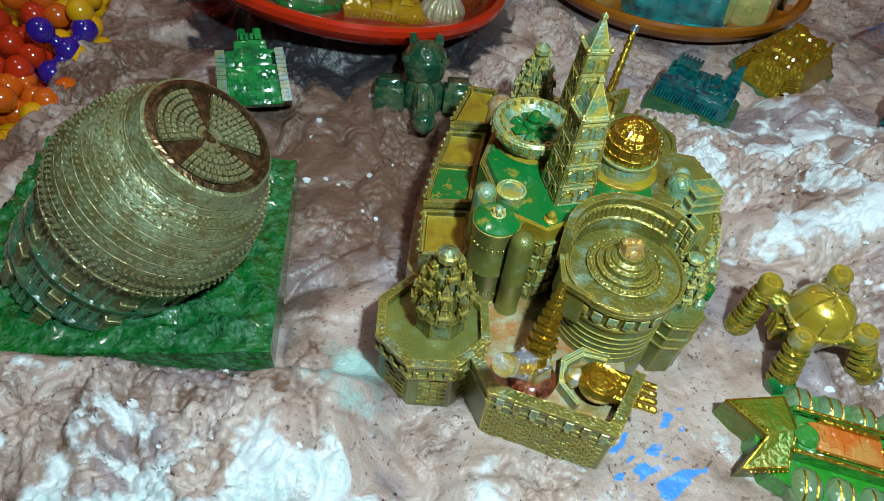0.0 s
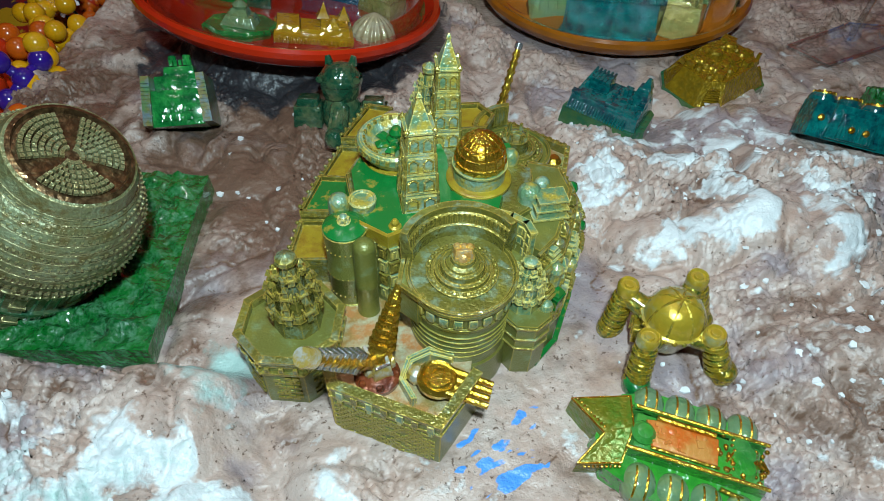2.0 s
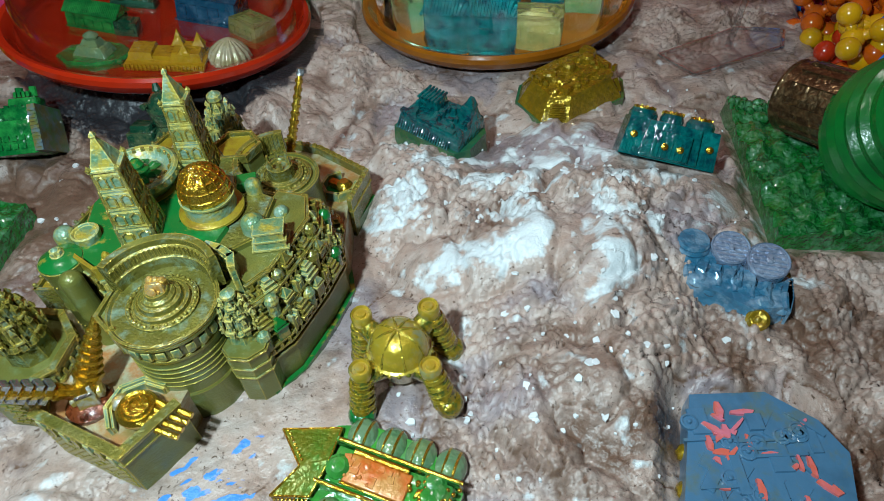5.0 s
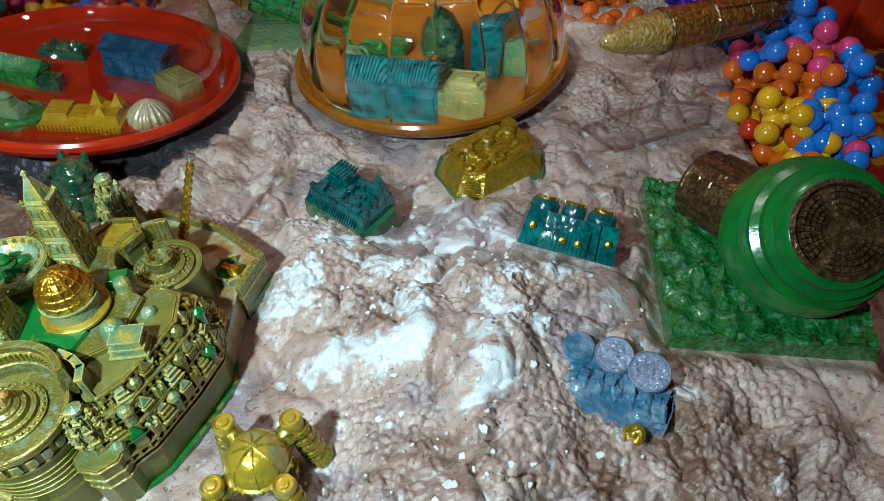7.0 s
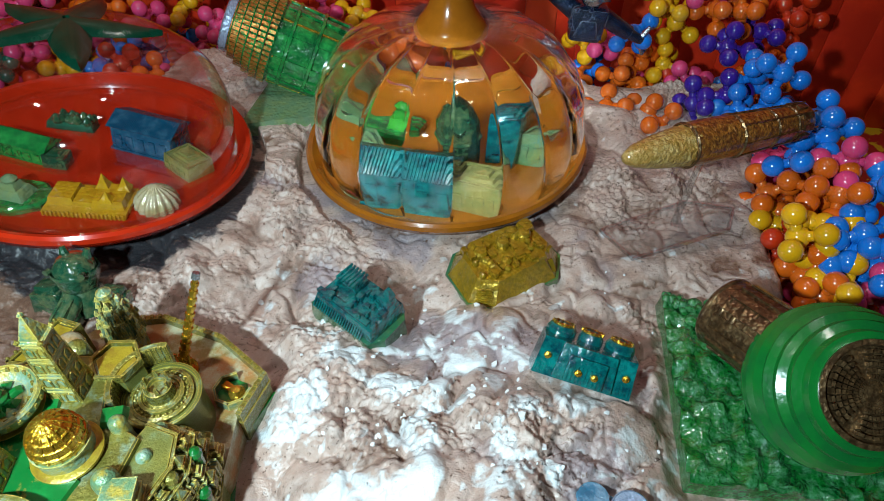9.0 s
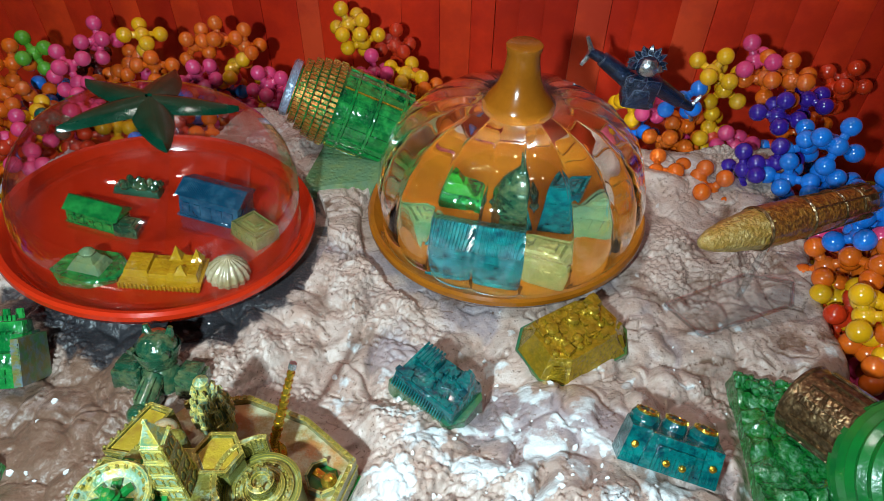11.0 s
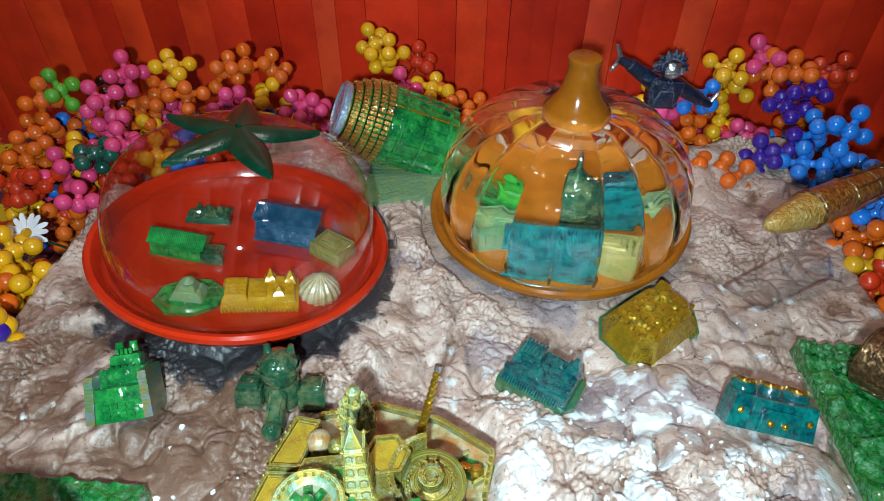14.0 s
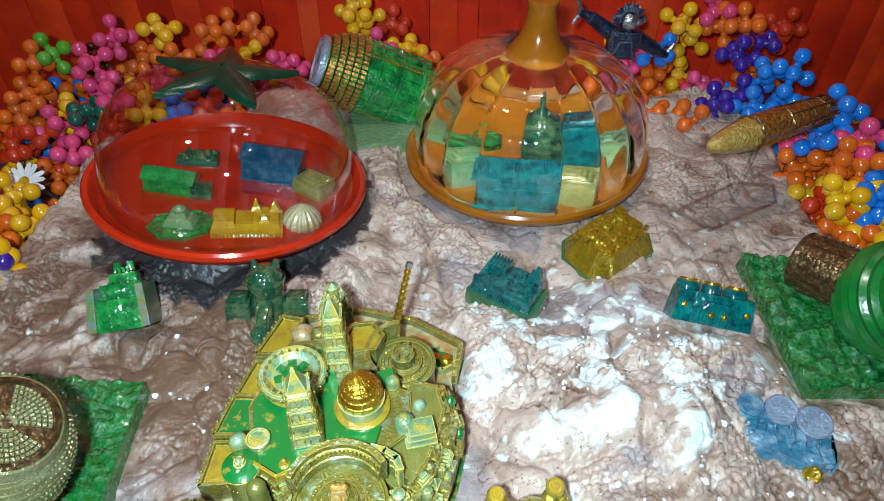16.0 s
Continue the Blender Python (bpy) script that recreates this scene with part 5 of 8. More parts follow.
    for lv, (k, top) in enumerate(((1.0, 0.1270), (0.92, 0.1380), (0.82, 0.1480), (0.68, 0.1550))):
        pts = shrunk(flank, k, hub)
        bm2 = bmesh.new()
        prism(bm2, pts, G if lv == 0 else 0.119, top, 0.0010)
        mass = part("flank_terrace", bm2, GILT_WALL, ob, "olive gold stepped flank", 0)
        bm2 = bmesh.new()
        for zz in (top - 0.0014, top - 0.0052, top - 0.0085):
            wall_line(bm2, pts[:6], zz, zz + 0.0009, 0.0014)
        merlons(bm2, pts[:6], top - 0.0044, 0.0016, 0.0028, 0.0022, 0.0038)
        part("ledge", bm2, GILT, mass, "gold ledges and small blocks", 0)
        if lv == 0:
            continue
        for i, (x, y, a) in enumerate(along(shrunk(flank, k + 0.035, hub)[:6], 0.0066)):
            kind = (i * 3 + lv) % 4
            m = pose(x, y, top - 0.0125 + pick.uniform(-0.0015, 0.002), 0, 0, a + 180)
            key = (kind, pick.choice("gggmmgr"))
            mat = {"g": GILT, "m": MINT, "r": GREEN_ROOF}[key[1]]
            if key not in turret_of:
                turret_of[key] = part("flank_turret", meshes[kind].copy(), mat, ob, "", 20, m=m)
            else:
                like(turret_of[key], ob, m)
    for k, (x, y, z, w, l) in enumerate(((0.1450, 0.2020, 0.1480, 0.0150, 0.0110), (0.1452, 0.2020, 0.1520, 0.0140, 0.0100), (0.1454, 0.2022, 0.1560, 0.0128, 0.0092), (0.1456, 0.2024, 0.1600, 0.0116, 0.0084))):
        bm2 = bmesh.new()
        box(bm2, w, l, 0.0036, pose(x, y, z, 0, 0, 14), 0.95, 0.0003)
        box(bm2, w * 1.08, l * 1.08, 0.0008, pose(x, y, z + 0.0034, 0, 0, 14))
        part("stepped_slab", bm2, MINT, ob, "", 0)
    for x, y, z1, rr in ((0.1375, 0.2060, 0.1660, 0.0050), (0.1300, 0.2290, 0.1650, 0.0036), (0.1440, 0.2200, 0.1580, 0.0034), (0.1520, 0.2260, 0.1460, 0.0034)):
        turret(x, y, 0.145 if z1 > 0.15 else 0.128, z1, rr, "dome", MINT, "small domed turret")
    for x, y, z, s in ((0.1265, 0.2320, 0.1600, 0.011), (0.1500, 0.2120, 0.1500, 0.008), (0.1460, 0.2340, 0.1450, 0.008), (0.1500, 0.1900, 0.1400, 0.007)):
        bm2 = bmesh.new()
        box(bm2, s, s * 0.8, 0.0040, pose(x, y, z - 0.001, 0, 0, 20), 0.75, 0.0003)
        part("small_green_roof", bm2, GREEN_ROOF, ob, "small green roof", 0)
    add("foot_glaze", GREEN_ROOF, lambda bm: (wall_line(bm, [(0.1455, 0.1642), (0.1552, 0.1775), (0.1632, 0.2028), (0.1672, 0.2222), (0.1605, 0.2430)], G - 0.002, 0.1020, 0.0022), wall_line(bm, [(0.1610, 0.2610), (0.1662, 0.2835)], G - 0.002, 0.1080, 0.0024)), "green glaze along the foot of the wall", 0)
    add("corner_tower", GILT_WALL, lambda bm: prism(bm, polygon((0.1385, 0.1690), 0.0100, 8, 22.5), G, 0.1330), "eight-sided corner tower", 0)
    for z in (0.1180, 0.1240, 0.1310):
        add("corner_tower_band", GILT, lambda bm: lathe(bm, [(0.0098, z), (0.0108, z + 0.0002), (0.0108, z + 0.0010), (0.0098, z + 0.0012)], 8, pose(0.1385, 0.1690, 0, 0, 0, 22.5)), "gold band", 0)
    pinnacle(0.1370, 0.1725, 0.1320, 0.0074, 0.0270, MINT, "pale fretted pinnacle")

    # rear: round platform, screen, hexagon roof, gun terrace
    q = (0.1335, 0.2520)
    add("rear_drum", GILT_WALL, lambda bm: lathe(bm, [(0.0178, 0.100), (0.0166, 0.1440), (0.0174, 0.1455), (0.0174, 0.1476), (0.0160, 0.1480), (0.0156, 0.1462), (0, 0.1462)], 48, pose(*q, 0)), "round rear platform")
    rear_cap = add("rear_cap", GILT, lambda bm: lathe(bm, [(0.0138, 0.1460), (0.0138, 0.1478), (0.0122, 0.1482), (0.0118, 0.1472), (0.0106, 0.1474), (0.0100, 0.1490), (0.0084, 0.1492), (0.0078, 0.1480), (0.0066, 0.1486), (0.0058, 0.1530), (0.0062, 0.1545), (0.0040, 0.1550), (0.0034, 0.1535), (0, 0.1535)], 40, pose(*q, 0)), "ringed gold cap")
    bm2 = bmesh.new()
    ball(bm2, 0.0008, None, 8, 6)
    stud = None
    for i in range(26):
        t = 2 * math.pi * i / 26
        spot = pose(q[0] + 0.0112 * math.cos(t), q[1] + 0.0112 * math.sin(t), 0.1480)
        stud = like(stud, rear_cap, spot) if stud else part("stud", bm2, GILT, rear_cap, smooth=60, m=spot)
    tooth = None
    for i in range(6):
        t = 2 * math.pi * i / 6
        spot = pose(q[0] + 0.0050 * math.cos(t), q[1] + 0.0050 * math.sin(t), 0.1540, 0, 0, math.degrees(t))
        if tooth:
            like(tooth, rear_cap, spot)
        else:
            bm2 = bmesh.new()
            box(bm2, 0.0014, 0.0020, 0.0050, None, 0.6)
            tooth = part("crown_tooth", bm2, GILT, rear_cap, "", 0, m=spot)
    add("rear_screen", GILT, lambda bm: swept(bm, q, [(0.0176, 0.130), (0.0178, 0.1590), (0.0200, 0.1594), (0.0202, 0.130)], 100, 226, 20), "curved rear screen wall")
    screen_rib = None
    for i in range(18):
        t = radians(104 + 118 * i / 17)
        spot = pose(q[0] + 0.0190 * math.cos(t), q[1] + 0.0190 * math.sin(t), 0.1485, 0, 0, math.degrees(t))
        if screen_rib:
            like(screen_rib, ob, spot)
        else:
            bm2 = bmesh.new()
            box(bm2, 0.0034, 0.0012, 0.0100, None, 0.95)
            screen_rib = part("screen_rib", bm2, GILT, ob, "", 0, m=spot)
    hexa = polygon((0.1120, 0.2590), 0.0112, 6, 10)
    add("hexagon_block", GILT_WALL, lambda bm: prism(bm, hexa, 0.118, 0.1575, 0.0004), "six-sided olive block", 0)
    add("hexagon_roof", RUST_GOLD, lambda bm: prism(bm, shrunk(hexa, 0.86, (0.1120, 0.2590)), 0.1573, 0.1585, 0.0008), "six-sided yellow gold roof", 0)
    add("hexagon_rim", GILT, lambda bm: wall_line(bm, shrunk(hexa, 0.97, (0.1120, 0.2590)) + shrunk(hexa, 0.97, (0.1120, 0.2590))[:1], 0.1560, 0.1598, 0.0014), "", 0)
    pinnacle(0.0910, 0.2900, 0.1200, 0.0092, 0.0480, MINT, "pale gold tiered tower")
    for x, y, z1, rr in ((0.0740, 0.2740, 0.1480, 0.0064), (0.0640, 0.2860, 0.1380, 0.0048), (0.0860, 0.2660, 0.1560, 0.0050)):
        turret(x, y, 0.118, z1, rr, "dome", COURT if rr > 0.006 else GILT, "round-topped turret")
    rear_pts = [(0.1610, 0.2600), (0.1650, 0.2830), (0.1350, 0.3010), (0.1000, 0.3088), (0.0680, 0.3000)]

    def rear_wall(bm):
        wall_line(bm, rear_pts, G, 0.1262, 0.0024)
        merlons(bm, rear_pts, 0.1260, 0.0022, 0.0014, 0.0020, 0.0044)
        wall_line(bm, [(x, y) for x, y in rear_pts], 0.1180, 0.1190, 0.0034)
    add("rear_wall", GILT, rear_wall, "battlemented rear wall", 0)

    ring = polygon((0.1530, 0.2720), 0.0088, 8, 10)
    for pair in zip(ring[2:], ring[3:] + ring[:1]):
        add("pit_wall", MINT, lambda bm: wall_line(bm, list(pair), 0.119, 0.1268, 0.0014), "pale gun pit wall", 0)
    add("green_patch", GREEN_ROOF, lambda bm: prism(bm, polygon((0.1530, 0.2720), 0.0082, 8, 10), 0.1205, 0.1222, 0.0004), "green pit floor", 0)
    add("small_gun", GOLD, lambda bm: (lathe(bm, [(0.0040, 0), (0.0040, 0.0040), (0.0022, 0.0062), (0, 0.0066)], 14, pose(0.1565, 0.2700, 0.1235)), box(bm, 0.0100, 0.0044, 0.0036, pose(0.1520, 0.2725, 0.1230, 0, 0, -24), 0.9, 0.0004)), "small gold gun in its pit")

    def rod_gun(bm):
        a, b = Vector((0.1235, 0.2800, 0.126)), Vector((0.1345, 0.3020, 0.1735))
        rod(bm, a, b, 0.0024, 0.0014, 12)
        for i in range(11):
            u = 0.10 + 0.078 * i
            rod(bm, a.lerp(b, u), a.lerp(b, u + 0.03), 0.0030 - 0.0011 * u, seg=10)
    add("rod_gun", GOLD, rod_gun, "long thin gold gun")
    add("muzzle", SILVER, lambda bm: rod(bm, (0.1339, 0.3009, 0.1711), (0.1346, 0.3022, 0.1739), 0.0021, 0.0019, 12), "silvery muzzle")

    def rod_base(bm):
        lathe(bm, [(0.0075, 0.1212), (0.0075, 0.1240), (0.0050, 0.1262), (0.0040, 0.1300), (0, 0.1310)], 16, pose(0.1235, 0.2800, 0))
        box(bm, 0.0060, 0.0120, 0.0064, pose(0.1235, 0.2790, 0.1250, -22, 0, -26), 0.8, 0.0005)
        for s in (-1, 1):
            rod(bm, (0.1235 + s * 0.0045, 0.278, 0.1240), (0.1235 + s * 0.0035, 0.283, 0.1320), 0.0014, 0.0010, 8)
    add("gun_base", GOLD, rod_base, "gold gun base")

    # guns of the front court
    piv = Vector((0.0815, 0.1425, 0.1285))

    def barrel(name, tip, r0, r1, rings, label):
        dv = Vector(tip) - piv
        add(name, GOLD, lambda bm: rod(bm, piv, tip, r0, r1, 8), label)
        for i in range(rings):
            u = 0.22 + 0.66 * i / rings
            q = (r0 + (r1 - r0) * u) * 1.22
            add("barrel_ring", GOLD, lambda bm: rod(bm, piv + dv * u, piv + dv * (u + 0.36 / rings), q, q, 8))
    barrel("short_gun", (0.0885, 0.1600, 0.1545), 0.0056, 0.0013, 7, "tapered gold gun barrel")
    barrel("long_gun", (0.0632, 0.1175, 0.1680), 0.0032, 0.0018, 8, "long gold gun barrel")
    dv = Vector((0.0632, 0.1175, 0.1680)) - piv
    add("gun_muzzle", SILVER_GOLD, lambda bm: [rod(bm, piv + dv * u, piv + dv * (u + 0.035), 0.0036, 0.0033, 16) for u in (0.89, 0.93, 0.97)], "ringed silvery gun muzzle")
    turn = dv.to_track_quat("Z", "Y").to_matrix().to_4x4()
    for i in range(8):
        bm2 = bmesh.new()
        u = 0.30 + 0.078 * i
        box(bm2, 0.0052 - 0.0002 * i, 0.0088 - 0.0004 * i, 0.0026, Matrix.Translation(piv + dv * u) @ turn, 0.95, 0.0002)
        part("silver_plate", bm2, SILVER, ob, "silver-gold barrel plate", 0)

    seat = Matrix.Translation(piv) @ pose(0, 0, -0.004, 0, 0, 32)
    add("breech", SILVER_GOLD, lambda bm: box(bm, 0.0085, 0.0130, 0.0075, seat, 0.78, 0.0008), "silvery gold gun breech", 30)
    for s in (-1, 1):
        add("trunnion", SILVER_GOLD, lambda bm: lathe(bm, [(0.0034, 0), (0.0034, 0.0016), (0.0020, 0.0024), (0, 0.0024)], 14, seat @ pose(s * 0.0040, -0.001, 0.0036, 0, s * 90, 0)), "", 30)
        add("breech_rail", SILVER_GOLD, lambda bm: box(bm, 0.0016, 0.0110, 0.0030, seat @ pose(s * 0.0026, 0.001, 0.0068), 0.8), "", 30)
    for i in range(5):
        add("breech_rib", SILVER, lambda bm: box(bm, 0.0060, 0.0009, 0.0010, seat @ pose(0, -0.005 + 0.0024 * i, 0.0074)), "", 30)
    add("gun_mount", DARK_RUST, lambda bm: (lathe(bm, [(0.0090, 0.1213), (0.0090, 0.1236), (0.0076, 0.1248), (0.0050, 0.1262), (0, 0.1264)], 20, pose(piv.x, piv.y - 0.002, 0)), [ball(bm, 0.0018, pose(piv.x + 0.0072 * math.cos(i), piv.y - 0.002 + 0.0072 * math.sin(i), 0.1244), 8, 6) for i in range(6)]), "dark red-brown glossy gun mount")

    def claw_gun(bm):
        m = pose(0.1045, 0.1375, 0.1250, 0, 6, -12)
        lathe(bm, [(0.0060, -0.002), (0.0078, 0.0012), (0.0080, 0.0034), (0.0066, 0.0052), (0.0056, 0.0046), (0.0046, 0.0056), (0.0030, 0.0056), (0.0024, 0.0048), (0, 0.0050)], 24, m)
        box(bm, 0.0120, 0.0124, 0.0030, m @ pose(0.0060, 0, 0.0010), 0.95, 0.0004)
        for i in range(4):
            rod(bm, m @ Vector((0.004, -0.0048 + 0.0032 * i, 0.0034)), m @ Vector((0.0205, -0.0046 + 0.0031 * i, 0.0024)), 0.0015, 0.0013, 8)
        for i in range(10):
            t = 2 * math.pi * i / 10
            box(bm, 0.0008, 0.0012, 0.0008, m @ pose(0.0040 * math.cos(t), 0.0040 * math.sin(t), 0.0052, 0, 0, math.degrees(t)))
    add("claw_gun", GOLD, claw_gun, "gold many-barrelled gun")
    add("gun_knuckle", SILVER_GOLD, lambda bm: lathe(bm, [(0.0030, -0.001), (0.0038, 0.002), (0.0030, 0.0048), (0.0012, 0.0060), (0, 0.0060)], 14, pose(0.0965, 0.1400, 0.1240)), "silvery gold knuckle")

    def gun_pit(bm):
        ring = polygon((0.1030, 0.1395), 0.0122, 8, 10)
        for k, (rr, z) in enumerate(((1.0, 0.1268), (0.90, 0.1252))):
            pts = shrunk(ring, rr, (0.1030, 0.1395))
            wall_line(bm, pts[1:6], 0.119, z, 0.0014)
    add("gun_pit", MINT, gun_pit, "low eight-sided gun pit wall", 0)
    return ob


COPPER_GOLD = material("orange_gold_cast", (0.46, 0.24, 0.05), 0.30, 0.5, 0.4, (0.56, 0.34, 0.12), 160, 0.3, 600, (0.40, 0.34, 0.20), spread=(0.48, 0.62), edges=(0.8, 0.5, 0.1))
castle()


# ---- tower models on green plates ----
def cap_fans(bm, r, z):
    """Three raised fans of stepped arcs on a round cap."""
    for k in range(3):
        for j in range(6):
            q = r * (0.22 + 0.125 * j)
            pts = arc((0, 0), q, 120 * k + 10, 120 * k + 110, 10)
            for (x0, y0), (x1, y1) in zip(pts, pts[1:]):
                d = math.hypot(x1 - x0, y1 - y0)
                box(bm, d * 0.86, r * 0.085, 0.0016 + 0.0006 * j, pose((x0 + x1) / 2, (y0 + y1) / 2, z - 0.0006, 0, 0, math.degrees(math.atan2(y1 - y0, x1 - x0))), 0.85)


def ribbed_sphere(bm, r, cut, rings, teeth, deep):
    """A sphere cut flat at the top, wrapped in rings of small teeth."""
    top = math.acos(cut / r)
    n = rings * 2
    prof = []
    for i in range(n + 1):
        a = math.pi * 0.94 - (math.pi * 0.94 - top) * i / n
        q = r * (1 + (deep if i % 2 else -deep))
        prof.append((q * math.sin(a), q * math.cos(a)))
    prof[0] = (0, -r * 0.98)
    prof.append((prof[-1][0] * 0.93, prof[-1][1] + 0.001))
    prof.append((prof[-1][0] * 0.97, prof[-1][1] - 0.0022))
    prof.append((0, prof[-1][1]))
    lathe(bm, prof, 72)
    return prof[-1][1]


def tower_on_plate(name, at, axis, r, cut, cap_r, plate, plate_z, skin, cap_mat, body_mat, label, rings, teeth, body_axis, body_len, body_r, fringe):
    ob = thing(name, Matrix(), label, "model building", "tower models on green plates")
    bm = bmesh.new()
    prism(bm, plate, plate_z - 0.010, plate_z, 0.0015)
    bmesh.ops.subdivide_edges(bm, edges=bm.edges[:], cuts=36, use_grid_fill=True)
    for v in bm.verts:
        if v.co.z > plate_z - 0.001:
            v.co.z += 0.0060 * (noise.fractal(v.co * 130, 1.0, 2.0, 4) + 0.2)
    part("plate", bm, GREEN_BASE, ob, "glossy green resin plate with rough foliage", 60)
    m = upright(Vector(at), Vector(axis))
    bm = bmesh.new()
    z = ribbed_sphere(bm, r, cut, rings, teeth, 0.008 if teeth else 0.026)
    dome = part("ribbed_dome", bm, skin, ob, smooth=40, m=m)
    bm = bmesh.new()
    lathe(bm, [(cap_r * 1.04, z - 0.001), (cap_r * 1.08, z + 0.0030), (cap_r * 0.97, z + 0.0034), (cap_r * 0.94, z + 0.0002), (0, z + 0.0002)], 48)
    cap = part("cap", bm, cap_mat, ob, "round cap with three stepped fans", 30, m=m)
    bm = bmesh.new()
    cap_fans(bm, cap_r, z)
    part("cap_fan", bm, skin if teeth else cap_mat, cap, "stepped fans", 30)
    mb = upright(Vector(at), Vector(body_axis))
    bm = bmesh.new()
    prof = []
    for i in range(9):
        zz = body_len * i / 8
        prof += [(body_r, zz), (body_r * 1.03, zz + 0.0008), (body_r * 1.03, zz + 0.0018), (body_r, zz + 0.0026)]
    prof.append((0, body_len + 0.003))
    lathe(bm, prof, 40)
    body = part("body", bm, body_mat, ob, "ribbed round body", 30, m=mb)
    bm = bmesh.new()
    box(bm, 0.0026, 0.0044, body_len * 0.92)
    rib = None
    for i in range(16):
        a = 2 * math.pi * i / 16
        spot = pose(body_r * math.cos(a), body_r * math.sin(a), 0.0, 0, 0, math.degrees(a))
        rib = like(rib, body, spot) if rib else part("rib", bm, body_mat, body, smooth=0, m=spot)
    bm = bmesh.new()
    rr = random.Random(len(name))
    for i in range(fringe):
        x0, y0 = plate[0]
        x1, y1 = plate[1]
        u, w = rr.random(), rr.uniform(0.0, 0.55) ** 1.5
        cx, cy = sum(p[0] for p in plate) / len(plate), sum(p[1] for p in plate) / len(plate)
        px, py = x0 + (x1 - x0) * u, y0 + (y1 - y0) * u
        ball(bm, rr.uniform(0.0022, 0.0048), pose(px + (cx - px) * w, py + (cy - py) * w, plate_z + 0.0015, rr.uniform(0, 90), rr.uniform(0, 90)) @ Matrix.Diagonal((1, 0.8, 0.6, 1)), 7, 5)
    if fringe:
        part("foliage", bm, GREEN_BASE, ob, "clumped green foliage", 60)
    return ob


OLIVE_AT, OLIVE_AXIS = Vector((-0.0500, 0.1870, 0.1620)), Vector((0.62, -0.04, 0.78))


def olive_tower():
    """A beehive dome in many toothed rings on a fluted body, leaning over its plate."""
    ob = thing("olive_dome_tower", Matrix(), "silvery olive ribbed dome tower leaning on a green plate", "model building", "tower models on green plates")
    plate_z = 0.1125
    bm = bmesh.new()
    prism(bm, [(-0.140, 0.264), (-0.021, 0.260), (-0.0135, 0.151), (-0.140, 0.142)], plate_z - 0.012, plate_z, 0.0010)
    bmesh.ops.subdivide_edges(bm, edges=bm.edges[:], cuts=44, use_grid_fill=True)
    for v in bm.verts:
        if v.co.z > plate_z - 0.001:
            rim = min(1.0, max(0.0, (-0.017 - v.co.x) / 0.012), max(0.0, (v.co.y - 0.148) / 0.010))
            v.co.z += rim * 0.0048 * (noise.fractal(v.co * 150, 1.0, 2.0, 4) + 0.1)
    part("plate", bm, GREEN_BASE, ob, "glossy green resin plate with rough foliage", 60)
    m = upright(OLIVE_AT, OLIVE_AXIS)
    prof = [(0.0318, -0.046), (0.0322, -0.0205), (0.0350, -0.0195), (0.0358, -0.0130), (0.0352, -0.0120)]
    rows = [(0.0362, -0.0095), (0.0358, -0.0045), (0.0350, 0.0000), (0.0338, 0.0045), (0.0324, 0.0088), (0.0308, 0.0128), (0.0289, 0.0165), (0.0268, 0.0200), (0.0246, 0.0232)]
    for (r, z), (r1, z1) in zip(rows, rows[1:] + [(0.0240, 0.0258)]):
        prof += [(r, z), ((r + r1) / 2 + 0.0001, (z + z1) / 2 - 0.0004), ((r + r1) / 2 - 0.0011, (z + z1) / 2), ((r + r1) / 2 + 0.0001, (z + z1) / 2 + 0.0004)]
    prof += [(0.0238, 0.0262), (0.0222, 0.0300), (0.0206, 0.0306), (0.0200, 0.0284), (0, 0.0280)]
    bm = bmesh.new()
    lathe(bm, prof, 96)
    dome = part("ribbed_dome", bm, SILVER_GREEN, ob, "silvery olive beehive dome", 35, m=m)
    for k, (r, z) in enumerate(rows):
        slope = 62 - 5.0 * k if k > 1 else 84
        count = int(2 * math.pi * r / (0.0026, 0.0022, 0.0031)[k % 3])
        bm = bmesh.new()
        for i in range(count):
            t = 360.0 * i / count
            spot = pose(0, 0, 0, 0, 0, t) @ pose(r, 0, z, 0, 90 - slope * 0.45, 0)
            turn = (28, -28, 0)[k % 3]
            if k % 3 == 2 and i % 3 == 0:
                continue
            box(bm, 0.0026 if k % 3 < 2 else 0.0017, 0.0009 if k % 3 < 2 else 0.0016, 0.0014, spot @ pose(0, 0, -0.0003, 0, 0, 0) @ pose(0, 0, 0, 0, -90, 0) @ pose(0, 0, 0, 0, 180, 0) @ pose(0, 0, 0, 0, 0, turn), 0.75)
        part("tooth_band", bm, SILVER_GREEN, dome, "row of slanting teeth", 0)
    for r, z in ((0.0360, -0.0168), (0.0355, -0.0128), (0.0352, -0.0022), (0.0341, 0.0024), (0.0328, 0.0068), (0.0312, 0.0109), (0.0294, 0.0148)):
        bm = bmesh.new()
        lathe(bm, [(r - 0.0012, z - 0.0005), (r, z - 0.0003), (r, z + 0.0003), (r - 0.0012, z + 0.0005)], 96)
        part("ring_line", bm, SILVER_GREEN, dome, "", 40)
    panel = None
    for i in range(24):
        spot = pose(0, 0, 0, 0, 0, 15 * i) @ pose(0.0352, 0, -0.0190)
        if panel:
            like(panel, dome, spot)
        else:
            bm = bmesh.new()
            for y in (-0.0024, 0.0, 0.0024):
                box(bm, 0.0014, 0.0009, 0.0050, pose(0, y, 0))
            box(bm, 0.0016, 0.0066, 0.0006, pose(0, 0, 0.0024))
            panel = part("band_window", bm, SILVER_GREEN, dome, "", 0, m=spot)
    bm = bmesh.new()
